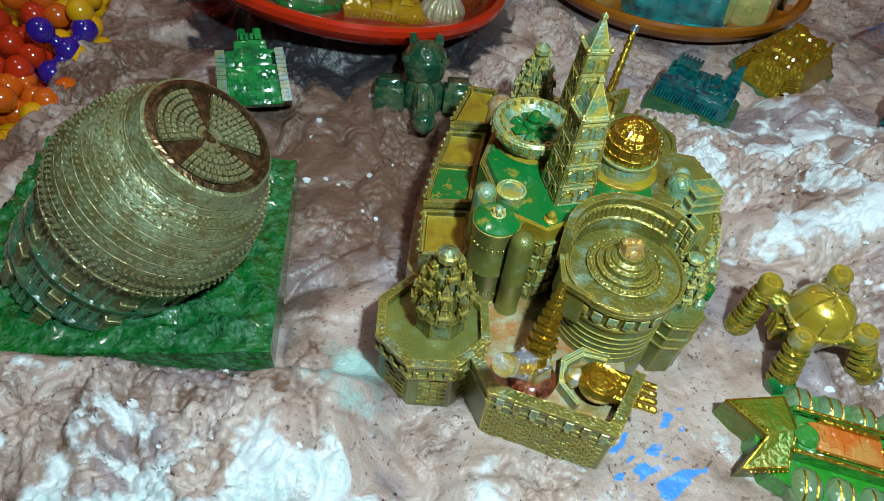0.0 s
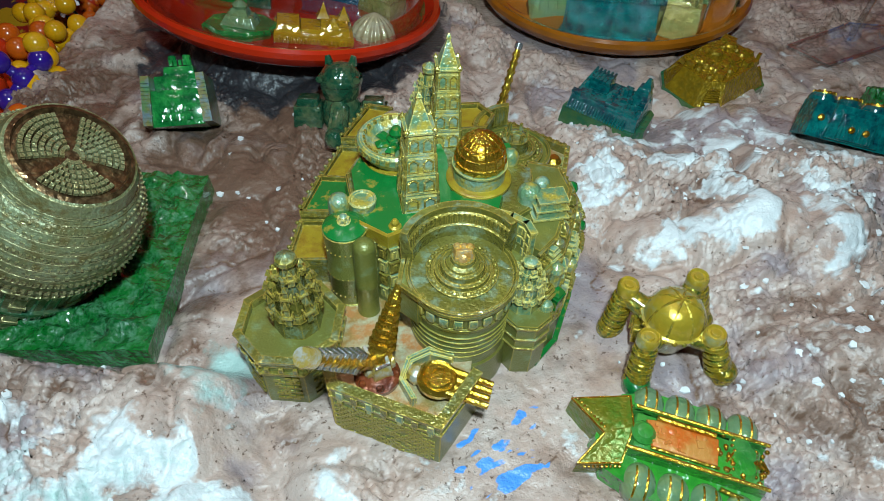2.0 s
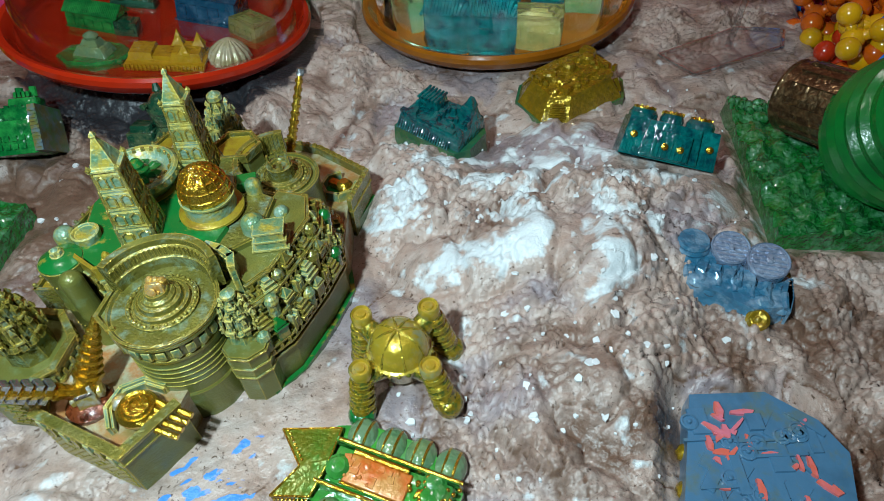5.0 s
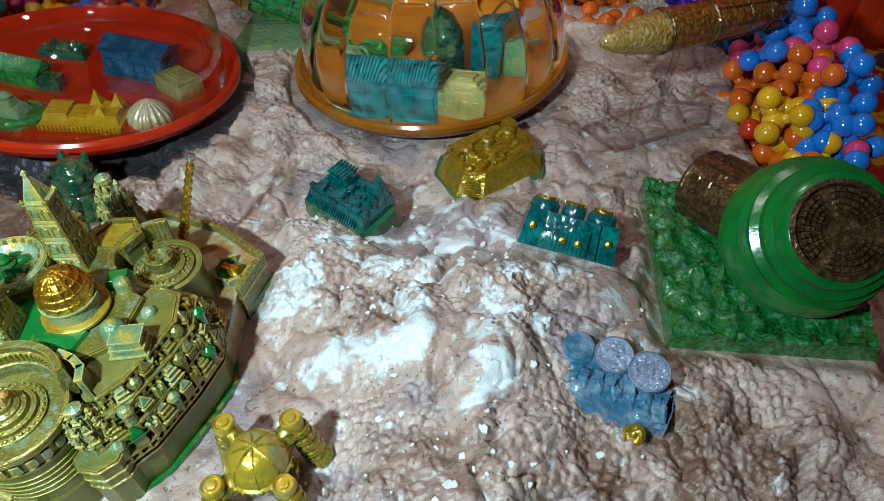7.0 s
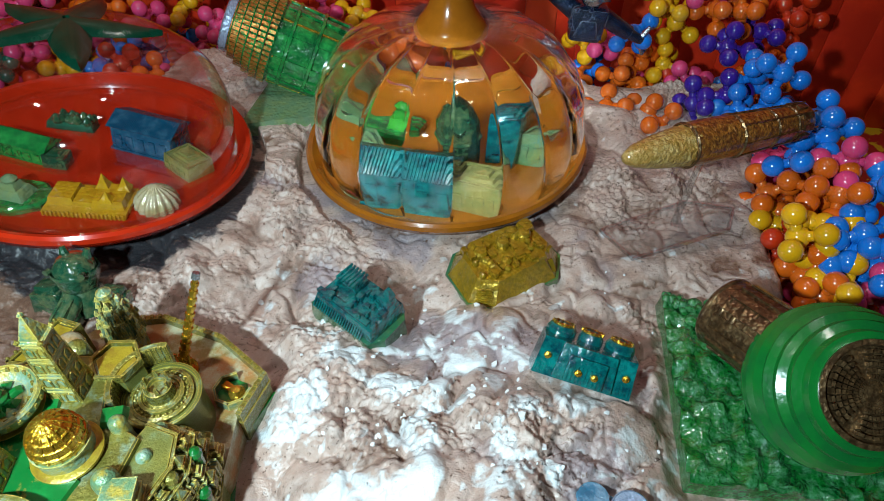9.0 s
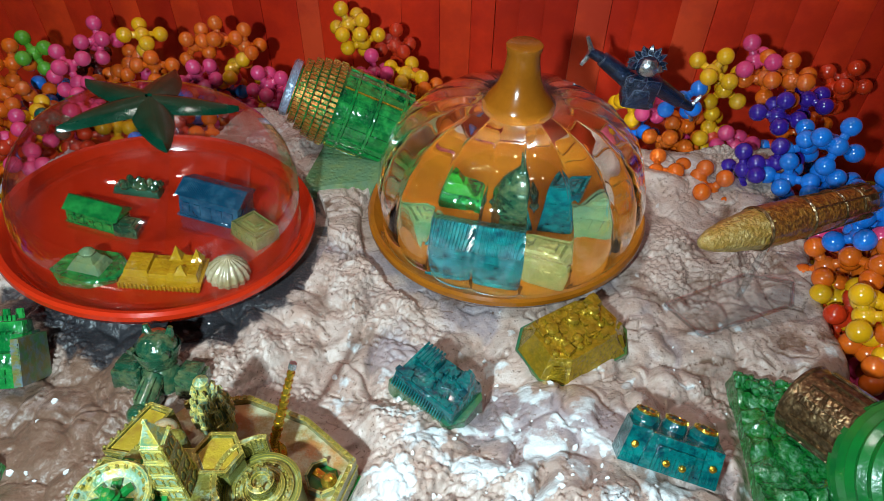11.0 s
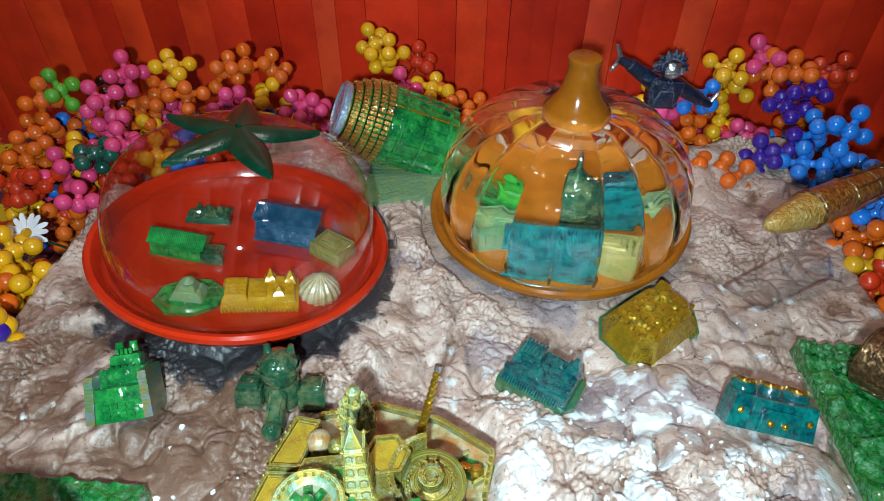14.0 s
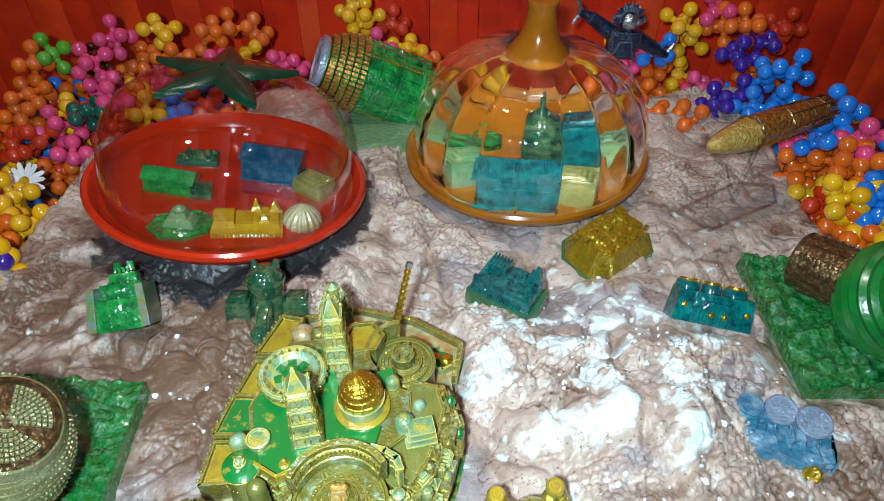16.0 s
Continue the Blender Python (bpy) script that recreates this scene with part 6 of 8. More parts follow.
    lathe(bm, [(0.0204, 0.0276), (0.0212, 0.0306), (0.0196, 0.0312), (0.0188, 0.0288), (0, 0.0288)], 56)
    cap = part("cap", bm, BRONZE, ob, "dark coppery cap with three stepped fans", 30, m=m)
    for k in range(3):
        bm = bmesh.new()
        for j in range(7):
            q = 0.0034 + 0.0022 * j
            n = max(4, int(q * 1.75 / 0.0020))
            for i in range(n):
                t = radians(120 * k + 14 + 92 * (i + 0.5) / n)
                box(bm, 0.0019, 0.0017, 0.0013 + 0.0004 * (j % 2), pose(q * math.cos(t), q * math.sin(t), 0.0286 + 0.0002 * j, 0, 0, math.degrees(t)), 0.75)
        part("cap_fan", bm, SILVER_GREEN, cap, "silvery stepped fan", 0)
    bm = bmesh.new()
    lathe(bm, [(0.0300, -0.075), (0.0305, -0.047), (0.0312, -0.020), (0, -0.018)], 48)
    body = part("body", bm, SMOKE_GREEN, ob, "dark green fluted body", 30, m=m)
    flute = pier = None
    for i in range(10):
        spot = pose(0, 0, 0, 0, 0, 36 * i) @ pose(0.0308, 0, -0.072)
        if pier:
            like(pier, body, spot)
        else:
            bm = bmesh.new()
            box(bm, 0.0046, 0.0050, 0.0510, None, 0.96, 0.0004)
            for z in (0.010, 0.024, 0.038):
                box(bm, 0.0056, 0.0062, 0.0016, pose(0, 0, z), 0.95)
            pier = part("pier", bm, SILVER_GREEN, body, "olive pier between the flutes", 0, m=spot)
        for k in (-1.0, 0.0, 1.0):
            spot = pose(0, 0, 0, 0, 0, 36 * i + 18 + 7.5 * k) @ pose(0.0306, 0, -0.070)
            if flute:
                like(flute, body, spot)
            else:
                bm = bmesh.new()
                rod(bm, (0, 0, 0), (0, 0, 0.0480), 0.0017, 0.0017, 8)
                flute = part("flute", bm, GREEN_GLASS, body, "translucent green flute", 40, m=spot)
    for z in (-0.058, -0.040, -0.0215):
        bm = bmesh.new()
        lathe(bm, [(0.0310, z), (0.0336, z + 0.0004), (0.0336, z + 0.0022), (0.0310, z + 0.0026)], 56)
        part("hoop", bm, SMOKE_GREEN, body, "", 30)
    return ob


GREEN_GLASS = material("dull_green_flute", (0.06, 0.17, 0.09), 0.2, 0, 0.9, (0.10, 0.22, 0.12), 50, 0.2, 500, (0.03, 0.09, 0.05), spread=(0.44, 0.68), edges=(0.30, 0.34, 0.18))
olive_tower()
tower_on_plate("green_dome_tower", (0.4335, 0.3090, 0.1420), (0.05, -0.62, 0.78), 0.0380, 0.0305, 0.0212,
               [(0.476, 0.372), (0.369, 0.386), (0.373, 0.268), (0.474, 0.272)], 0.1060, GREEN_DOME, BRONZE, BRONZE,
               "green ringed dome tower with a bronze cap on a green plate", 13, False, (-0.60, 0.78, -0.20), 0.062, 0.0195, 170)


COPPER = material("copper_green", (0.46, 0.15, 0.025), 0.28, 0.6, 0.4, (0.48, 0.26, 0.06), 160, 0.6, 420, (0.06, 0.18, 0.03), spread=(0.5, 0.62))


def rear_tower():
    a, b = Vector((0.034, 0.575, 0.160)), Vector((0.126, 0.588, 0.118))
    ob = thing("green_barrel_tower", Matrix(), "green and copper barrel-shaped tower lying on a grey-green plate", "model building", "tower models on green plates")
    bm = bmesh.new()
    prism(bm, [(0.058, 0.508), (0.140, 0.540), (0.165, 0.625), (0.06, 0.625)], 0.082, 0.1085, 0.0015)
    part("plate", bm, GREY_GREEN, ob, "grey-green resin plate", 0)
    m = upright(a, a - b)
    length = (b - a).length
    bm = bmesh.new()
    lathe(bm, [(0.029, -length), (0.032, -length * 0.8), (0.0335, -length * 0.5), (0.033, -length * 0.38), (0, -length * 0.38)], 40, m)
    body = part("body", bm, GREEN, ob, "green ribbed body")
    rib = None
    for i in range(18):
        t = 2 * math.pi * i / 18
        spot = m @ pose(0.0330 * math.cos(t), 0.0330 * math.sin(t), -length * 0.97, 0, 0, math.degrees(t))
        if rib:
            like(rib, body, spot)
        else:
            bm = bmesh.new()
            box(bm, 0.0026, 0.0050, length * 0.55)
            rib = part("rib", bm, GREEN, body, smooth=0, m=spot)
    line = None
    for i in range(7):
        t = 2 * math.pi * (i + 0.5) / 7
        spot = m @ pose(0.0336 * math.cos(t), 0.0336 * math.sin(t), -length * 0.97, 0, 0, math.degrees(t))
        if line:
            like(line, body, spot)
        else:
            bm = bmesh.new()
            box(bm, 0.0014, 0.0012, length * 0.56)
            line = part("gold_line", bm, GOLD_DULL, body, "thin gold line", smooth=0, m=spot)
    for z in (-0.92, -0.72, -0.52):
        bm = bmesh.new()
        lathe(bm, [(0.0335, z * length), (0.0352, z * length + 0.001), (0.0352, z * length + 0.003), (0.0335, z * length + 0.004)], 40, m)
        part("hoop", bm, GREEN, body, "green hoop")
    for k in range(6):
        bm = bmesh.new()
        q = 0.0345 - 0.0022 * k * k * 0.24
        z = -length * 0.40 + 0.0066 * k
        lathe(bm, [(q, z), (q * 1.02, z + 0.002), (q * 0.97, z + 0.005), (0, z + 0.005)], 40, m)
        band = part("band", bm, GREEN, ob, "green raised band")
        bm = bmesh.new()
        for i in range(52):
            t = 2 * math.pi * i / 52
            box(bm, 0.0020, 0.0026, 0.0052, m @ pose(q * math.cos(t), q * math.sin(t), z + 0.001, 0, 0, math.degrees(t)))
        part("tooth_band", bm, COPPER, band, "copper and green toothed band")
    bm = bmesh.new()
    lathe(bm, [(0.0235, -0.006), (0.0240, -0.001), (0.0215, 0.0005), (0.020, -0.002), (0.016, -0.0008), (0.012, -0.0022), (0.008, -0.001), (0, -0.002)], 36, m)
    part("cap", bm, LILAC, ob, "silver-blue ringed end cap")


rear_tower()


# ---- single models on the open ground ----
def greeble(bm, rr, n, sx, sy, z, w, h):
    """Small cast blocks and studs scattered over a flat top."""
    for i in range(n):
        x, y = rr.uniform(-sx / 2, sx / 2), rr.uniform(-sy / 2, sy / 2)
        a = rr.uniform(0.6, 1.5) * w
        if i % 3:
            box(bm, a, a * rr.uniform(0.5, 1.6), rr.uniform(0.4, 1.0) * h, pose(x, y, z, 0, 0, rr.choice((0, 90, 15))), 0.85)
        else:
            lathe(bm, [(a * 0.5, 0), (a * 0.5, h * 0.5), (a * 0.25, h * 0.8), (0, h * 0.85)], 8, pose(x, y, z))


def teal_works():
    ob = thing("teal_factory", pose(0.1975, 0.3435, 0.0950, 2, 3, -30) @ Matrix.Diagonal((0.96, 1.15, 1.0, 1)), "dark teal resin factory model with ridged roofs on a green base", "model building")
    rr = random.Random(21)
    bm = bmesh.new()
    prism(bm, [(-0.027, -0.013), (0.021, -0.014), (0.027, -0.006), (0.026, 0.010), (0.020, 0.015), (-0.024, 0.015)], 0, 0.016, 0.001)
    part("base", bm, TEAL_GREEN, ob, "translucent green lower body", 30)
    bm = bmesh.new()
    box(bm, 0.046, 0.025, 0.009, pose(-0.001, 0.001, 0.0155), 0.93, 0.0008)
    part("upper_block", bm, TEAL, ob)
    bm = bmesh.new()
    for i in range(22):
        rod(bm, (-0.023 + 0.0018 * i, -0.0135, 0.0165), (-0.023 + 0.0018 * i, -0.0080, 0.0255), 0.00065, seg=5)
    box(bm, 0.040, 0.0030, 0.0016, pose(-0.004, -0.0078, 0.0245))
    part("ridged_roof", bm, TEAL, ob, "ridged sloping roof", 30)
    bm = bmesh.new()
    box(bm, 0.016, 0.010, 0.007, pose(-0.012, 0.006, 0.0235), 0.85, 0.0004)
    for i in range(6):
        rod(bm, (-0.0185 + 0.0025 * i, 0.0005, 0.0305), (-0.0185 + 0.0025 * i, 0.0115, 0.0305), 0.0009, seg=6)
    box(bm, 0.012, 0.010, 0.011, pose(0.015, 0.006, 0.0235), 0.55, 0.0004)
    box(bm, 0.006, 0.005, 0.006, pose(0.016, 0.007, 0.0335), 0.4)
    greeble(bm, rr, 26, 0.040, 0.018, 0.0235, 0.0034, 0.0055)
    part("roof_tower", bm, TEAL, ob, "cluster of small roof towers", 30)
    return ob


def gold_fort():
    ob = thing("gold_fort", on_ground(0.276, 0.400, 0.003, (3, -2), 38) @ Matrix.Diagonal((1.20, 1.22, 0.92, 1)), "shiny gold resin fort model with sloping sides", "model building")
    rr = random.Random(31)
    bm = bmesh.new()
    prism(bm, [(-0.030, -0.012), (-0.020, -0.022), (0.020, -0.020), (0.030, -0.008), (0.028, 0.014), (0.015, 0.021), (-0.020, 0.020), (-0.030, 0.010)], -0.004, 0.004, 0)
    part("base", bm, TEAL_GREEN, ob, "clear greenish foot", 30)
    bm = bmesh.new()
    prism(bm, [(-0.029, -0.011), (-0.019, -0.021), (0.019, -0.019), (0.029, -0.007), (0.027, 0.013), (0.014, 0.020), (-0.019, 0.019), (-0.029, 0.009)], 0.004, 0.020, 0.0075)
    part("sloping_body", bm, GOLD_DULL, ob, "", 0)
    bm = bmesh.new()
    for i in range(9):
        a = 0.0
        for s in (-1, 1):
            box(bm, 0.0040, 0.0012, 0.0085, pose(-0.018 + 0.0045 * i, s * 0.0168, 0.0075, -28 * s * -1, 0, 0), 0.9)
    for i in range(8):
        rod(bm, (-0.0265 + 0.0002 * i, -0.0135, 0.0055 + 0.0018 * i), (-0.0195, -0.0195 + 0.0004 * i, 0.0055 + 0.0018 * i), 0.0006, seg=5)
    part("side_rib", bm, GOLD_DULL, ob, "raised ribs on the sloping sides", 0)
    bm = bmesh.new()
    greeble(bm, rr, 46, 0.040, 0.022, 0.0195, 0.0042, 0.0050)
    for x in (-0.013, 0.0, 0.013):
        lathe(bm, [(0.0038, 0), (0.0038, 0.004), (0.0028, 0.0055), (0, 0.006)], 12, pose(x, 0.004, 0.0195))
    part("roof_turret", bm, GOLD_DULL, ob, "crowded roof turrets", 0)
    return ob


def teal_gate():
    ob = thing("teal_gatehouse", pose(0.3205, 0.3125, 0.1165, -34, 9, -6) @ Matrix.Scale(0.90, 4), "teal resin gatehouse model with gold rings on top", "model building")
    bm = bmesh.new()
    prism(bm, [(-0.028, -0.012), (0.028, -0.012), (0.029, 0.004), (0.022, 0.013), (-0.022, 0.013), (-0.029, 0.004)], 0, 0.022, 0.0022)
    part("body", bm, TEAL, ob, "", 30)
    bm = bmesh.new()
    box(bm, 0.034, 0.006, 0.021, pose(0, -0.0112, 0.001), 0.88, 0.0005)
    box(bm, 0.022, 0.004, 0.015, pose(0, -0.0145, 0.002), 0.95, 0.0004)
    for i in range(9):
        rod(bm, (-0.0095 + 0.0024 * i, -0.0165, 0.0025), (-0.0095 + 0.0024 * i, -0.0165, 0.0120), 0.0006, seg=5)
    for s in (-1, 1):
        for i in range(5):
            rod(bm, (s * (0.0190 + 0.0018 * i), -0.0118, 0.002), (s * (0.0190 + 0.0018 * i), -0.0105, 0.016), 0.0005, seg=5)
    part("facade", bm, TEAL, ob, "stepped gate front with columns", 30)
    bm = bmesh.new()
    for x in (-0.017, 0.0, 0.017):
        lathe(bm, [(0.0085 if x else 0.0070, 0), (0.0085 if x else 0.0070, 0.005), (0.0070 if x else 0.0060, 0.0075), (0.005, 0.0078), (0, 0.0060)], 20, pose(x, 0.003, 0.0195))
    part("roof_drum", bm, TEAL, ob)
    for x in (-0.017, 0.0, 0.017):
        bm = bmesh.new()
        lathe(bm, [(0.0062, 0), (0.0064, 0.0010), (0.0054, 0.0016), (0.0048, 0.0010), (0.0046, 0.0003), (0.0062, 0)], 24)
        for k in range(12):
            a = 2 * math.pi * k / 12
            box(bm, 0.0014, 0.0009, 0.0016, pose(0.0059 * math.cos(a), 0.0059 * math.sin(a), 0.0003, 0, 0, math.degrees(a)))
        part("gold_ring", bm, GOLD, ob, "toothed gold ring", 30, m=pose(x, 0.003, 0.0265, -6))
    bm = bmesh.new()
    for x in (-0.022, 0.022, -0.004, 0.005):
        lathe(bm, [(0.0022, 0), (0.0020, 0.0008), (0.0008, 0.0012), (0, 0.0016)], 10, pose(x, -0.0125 if abs(x) > 0.01 else -0.0168, 0.012 if abs(x) > 0.01 else 0.0085, 90))
    part("gold_fleck", bm, GOLD, ob, "small gold studs")
    return ob


def gold_walker():
    """Round-bodied machine on four stout legs."""
    ob = thing("gold_pod", Matrix(), "gold resin round pod on four stout legs, greenish feet", "model building")
    c = Vector((0.2000, 0.1745, 0.1240))
    bm = bmesh.new()
    lathe(bm, [(0, -0.014), (0.008, -0.013), (0.0112, -0.004), (0.0130, -0.0005), (0.0134, 0.0020), (0.0124, 0.0026), (0.0116, 0.0070), (0.0094, 0.0110), (0.0054, 0.0134), (0, 0.0140)], 36, Matrix.Translation(c))
    body = part("round_body", bm, GOLD_PALE, ob, "domed gold body, pale where the paint is worn", 40)
    for a in range(0, 180, 45):
        bm = bmesh.new()
        pts = [(0.0122 * math.cos(radians(b)), 0.0026 + 0.0118 * math.sin(radians(b))) for b in range(0, 181, 12)]
        ca, sa = math.cos(radians(a + 20)), math.sin(radians(a + 20))
        for (r0, z0), (r1, z1) in zip(pts, pts[1:]):
            rod(bm, c + Vector((r0 * ca, r0 * sa, z0)), c + Vector((r1 * ca, r1 * sa, z1)), 0.0006, seg=5)
        part("dome_rib", bm, WALKER, body, "raised gold rib", 40)
    stud = None
    for i in range(22):
        a = 2 * math.pi * i / 22
        spot = Matrix.Translation(c + Vector((0.0132 * math.cos(a), 0.0132 * math.sin(a), 0.0012)))
        if stud:
            like(stud, body, spot)
        else:
            bm = bmesh.new()
            ball(bm, 0.0011, None, 8, 6)
            stud = part("rim_stud", bm, WALKER, body, smooth=60, m=spot)
    for foot, knee, low in (((0.1862, 0.1535), (0.1868, 0.1610, 0.1275), GREEN), ((0.2215, 0.1595), (0.2140, 0.1650, 0.1270), WALKER),
                            ((0.1800, 0.1850), (0.1823, 0.1865, 0.1285), WALKER), ((0.2190, 0.1880), (0.2105, 0.1893, 0.1330), WALKER)):
        z = height(*foot) - 0.003
        k, f = Vector(knee), Vector((foot[0], foot[1], z))
        bm = bmesh.new()
        rod(bm, f + Vector((0, 0, 0.004)), k, 0.0046, 0.0038, 16)
        rod(bm, k - Vector((0, 0, 0.004)), c + Vector((0, 0, -0.004)), 0.0044, 0.0060, 12)
        leg = part("leg", bm, WALKER, ob, smooth=40)
        for u in (0.22, 0.36, 0.50, 0.64, 0.80):
            bm = bmesh.new()
            rod(bm, f.lerp(k, u), f.lerp(k, u + 0.06), 0.0060 - 0.001 * u, 0.0055 - 0.001 * u, 16)
            part("hoop", bm, WALKER, leg, "", 40)
        bm = bmesh.new()
        lathe(bm, [(0.0044, -0.002), (0.0047, 0.0022), (0.0039, 0.0034), (0.0032, 0.0020), (0.0022, 0.0020), (0.0018, 0.0032), (0, 0.0034)], 20, Matrix.Translation(k))
        part("knee_cap", bm, GOLD_PALE, leg, "ringed round knee", 40)
        bm = bmesh.new()
        lathe(bm, [(0.0048, 0), (0.0058, 0.0030), (0.0056, 0.0065), (0.0042, 0.0085), (0, 0.0090)], 16, Matrix.Translation(f))
        part("foot", bm, low, leg, "rounded glassy foot", 50)
    for s in (-1, 1):
        bm = bmesh.new()
        box(bm, 0.0060, 0.0090, 0.0110, pose(c.x + s * 0.0110, c.y + 0.001, c.z - 0.0135, 0, s * 8, s * 14), 0.8, 0.0008)
        for k in range(3):
            box(bm, 0.0066, 0.0012, 0.0080, pose(c.x + s * 0.0112, c.y - 0.003 + 0.0035 * k, c.z - 0.0125, 0, s * 8, s * 14), 0.85)
        part("side_block", bm, WALKER, ob, "", 20)
    return ob


WALKER = material("green_stained_gold", (0.34, 0.22, 0.012), 0.24, 0.6, 0.7, (0.46, 0.33, 0.03), 150, 0.5, 420, (0.10, 0.16, 0.03), spread=(0.45, 0.62), cast=300, edges=(0.70, 0.52, 0.06))
GOLD_PALE = material("worn_pale_gold", (0.46, 0.34, 0.03), 0.22, 0.5, 0.6, (0.36, 0.40, 0.22), 70, 0.2, 500, (0.52, 0.36, 0.03), spread=(0.48, 0.64), edges=(0.85, 0.62, 0.10))


PROW = material("olive_prow_paint", (0.13, 0.15, 0.010), 0.34, 0.3, 0.3, (0.05, 0.20, 0.02), 70, 0.3, 500, (0.20, 0.17, 0.015), spread=(0.46, 0.66), cast=400)


def lime_barge():
    ob = thing("lime_barge", pose(0.1945, 0.1270, 0.0985, 4, 3, -14), "lime green resin barge model with an orange panel and gold trim", "model building")
    rr = random.Random(41)
    bm = bmesh.new()
    prism(bm, [(-0.030, -0.006), (-0.024, -0.018), (-0.008, -0.024), (0.014, -0.026), (0.030, -0.021), (0.036, -0.008), (0.036, 0.008), (0.028, 0.016), (0.010, 0.021), (-0.010, 0.021), (-0.022, 0.016), (-0.028, 0.006)], -0.006, 0.0105, 0.0015)
    part("hull", bm, LIME, ob, "", 30)
    # forked prow of two folded plates
    for s, tip in ((1, (-0.040, 0.006, 0.0120)), (-1, (-0.033, -0.018, 0.0100))):
        bm = bmesh.new()
        base = [(-0.018, 0.014 * s, 0.0130), (-0.016, 0.0, 0.0165), (-0.026, -0.0055, 0.0150)]
        top = [bm.verts.new(p) for p in (tip, base[0], base[1], base[2])]
        low = [bm.verts.new((p[0], p[1], -0.004)) for p in (tip, base[0], base[1], base[2])]
        bm.faces.new(top)
        bm.faces.new(low[::-1])
        for i in range(4):
            bm.faces.new((top[i], low[i], low[(i + 1) % 4], top[(i + 1) % 4]))
        fin = part("prow_plate", bm, PROW, ob, "folded olive-green prow plate", 0)
        bm = bmesh.new()
        for a, b in ((tip, base[0]), (tip, base[2]), (base[0], base[1])):
            rod(bm, a, b, 0.00045, seg=6)
        for i in range(9):
            p = Vector(tip).lerp(Vector(base[2] if s > 0 else base[0]), 0.08 + 0.1 * i)
            ball(bm, 0.0007, Matrix.Translation(p + Vector((0.0014, 0.001 * s, 0.0004))), 6, 4)
        part("gold_trim", bm, GOLD, fin, "gold edge line and studs", 40)
    for s in (-1, 1):
        for i in range(4):
            x = -0.010 + 0.0122 * i
            m = pose(x, s * 0.0165 - 0.001, 0.0075, s * -14, 0, 0)
            bm = bmesh.new()
            lathe(bm, [(0.0072, -0.006), (0.0078, 0.0010), (0.0068, 0.0036), (0.0040, 0.0056), (0, 0.0062)], 20, m @ Matrix.Diagonal((0.84, 1.0, 1, 1)))
            pod = part("side_pod", bm, GREY_GREEN, ob, "grey-green rounded pod", 50)
            for q in (-0.0020, 0.0022):
                bm = bmesh.new()
                pts = [m @ Vector((q, 0.0066 * math.cos(radians(b)), 0.0010 + 0.0050 * math.sin(radians(b)))) for b in range(0, 181, 20)]
                for p0, p1 in zip(pts, pts[1:]):
                    rod(bm, p0, p1, 0.00055, seg=5)
                part("gold_hoop", bm, GOLD, pod, "thin gold hoop", 40)
    bm = bmesh.new()
    box(bm, 0.050, 0.0150, 0.0055, pose(0.008, 0.000, 0.0100), 0.92, 0.0008)
    for y in (-0.0085, 0.0085):
        box(bm, 0.052, 0.0018, 0.0070, pose(0.008, y, 0.0100), 0.95)
    for i in range(5):
        lathe(bm, [(0.0050, 0), (0.0048, 0.0014), (0.0030, 0.0030), (0, 0.0036)], 14, pose(-0.012 + 0.0002 * i, -0.001 + 0.0, 0.0150) if i == 0 else pose(0.024 + 0.002 * (i % 2), -0.005 + 0.0026 * i, 0.0140))
    part("spine", bm, LIME, ob, "", 30)
    bm = bmesh.new()
    box(bm, 0.025, 0.0110, 0.0014, pose(0.0035, 0.000, 0.0152), 0.95, 0.0004)
    greeble(bm, rr, 18, 0.021, 0.008, 0.0162, 0.0022, 0.0013)
    part("orange_panel", bm, ORANGE_PAINT, ob, "worn orange panel")
    for k, (a, b, r) in enumerate((((-0.008, 0.0060, 0.0172), (0.014, 0.0058, 0.0172), 0.0012), ((-0.018, -0.0086, 0.0170), (0.034, -0.0086, 0.0168), 0.0008), ((-0.016, 0.0086, 0.0170), (0.034, 0.0086, 0.0168), 0.0008),
                                  ((-0.009, -0.0062, 0.0166), (0.016, -0.0062, 0.0166), 0.0006), ((0.018, -0.012, 0.0130), (0.036, -0.014, 0.0112), 0.0009))):
        bm = bmesh.new()
        rod(bm, a, b, r, seg=8)
        part("gold_rail", bm, GOLD, ob, "gold rail", 40)
    bm = bmesh.new()
    for i in range(34):
        ball(bm, rr.uniform(0.0007, 0.0013), pose(rr.uniform(0.015, 0.034), rr.uniform(-0.008, 0.008), 0.0157), 7, 5)
    for i in range(8):
        box(bm, 0.0050, 0.0010, 0.0012, pose(0.020 + 0.0018 * i, 0.0, 0.0155, 0, 0, 60 - 17 * i), 0.8)
    part("gold_fleck", bm, GOLD, ob, "gold studs and scraps", 40)
    return ob


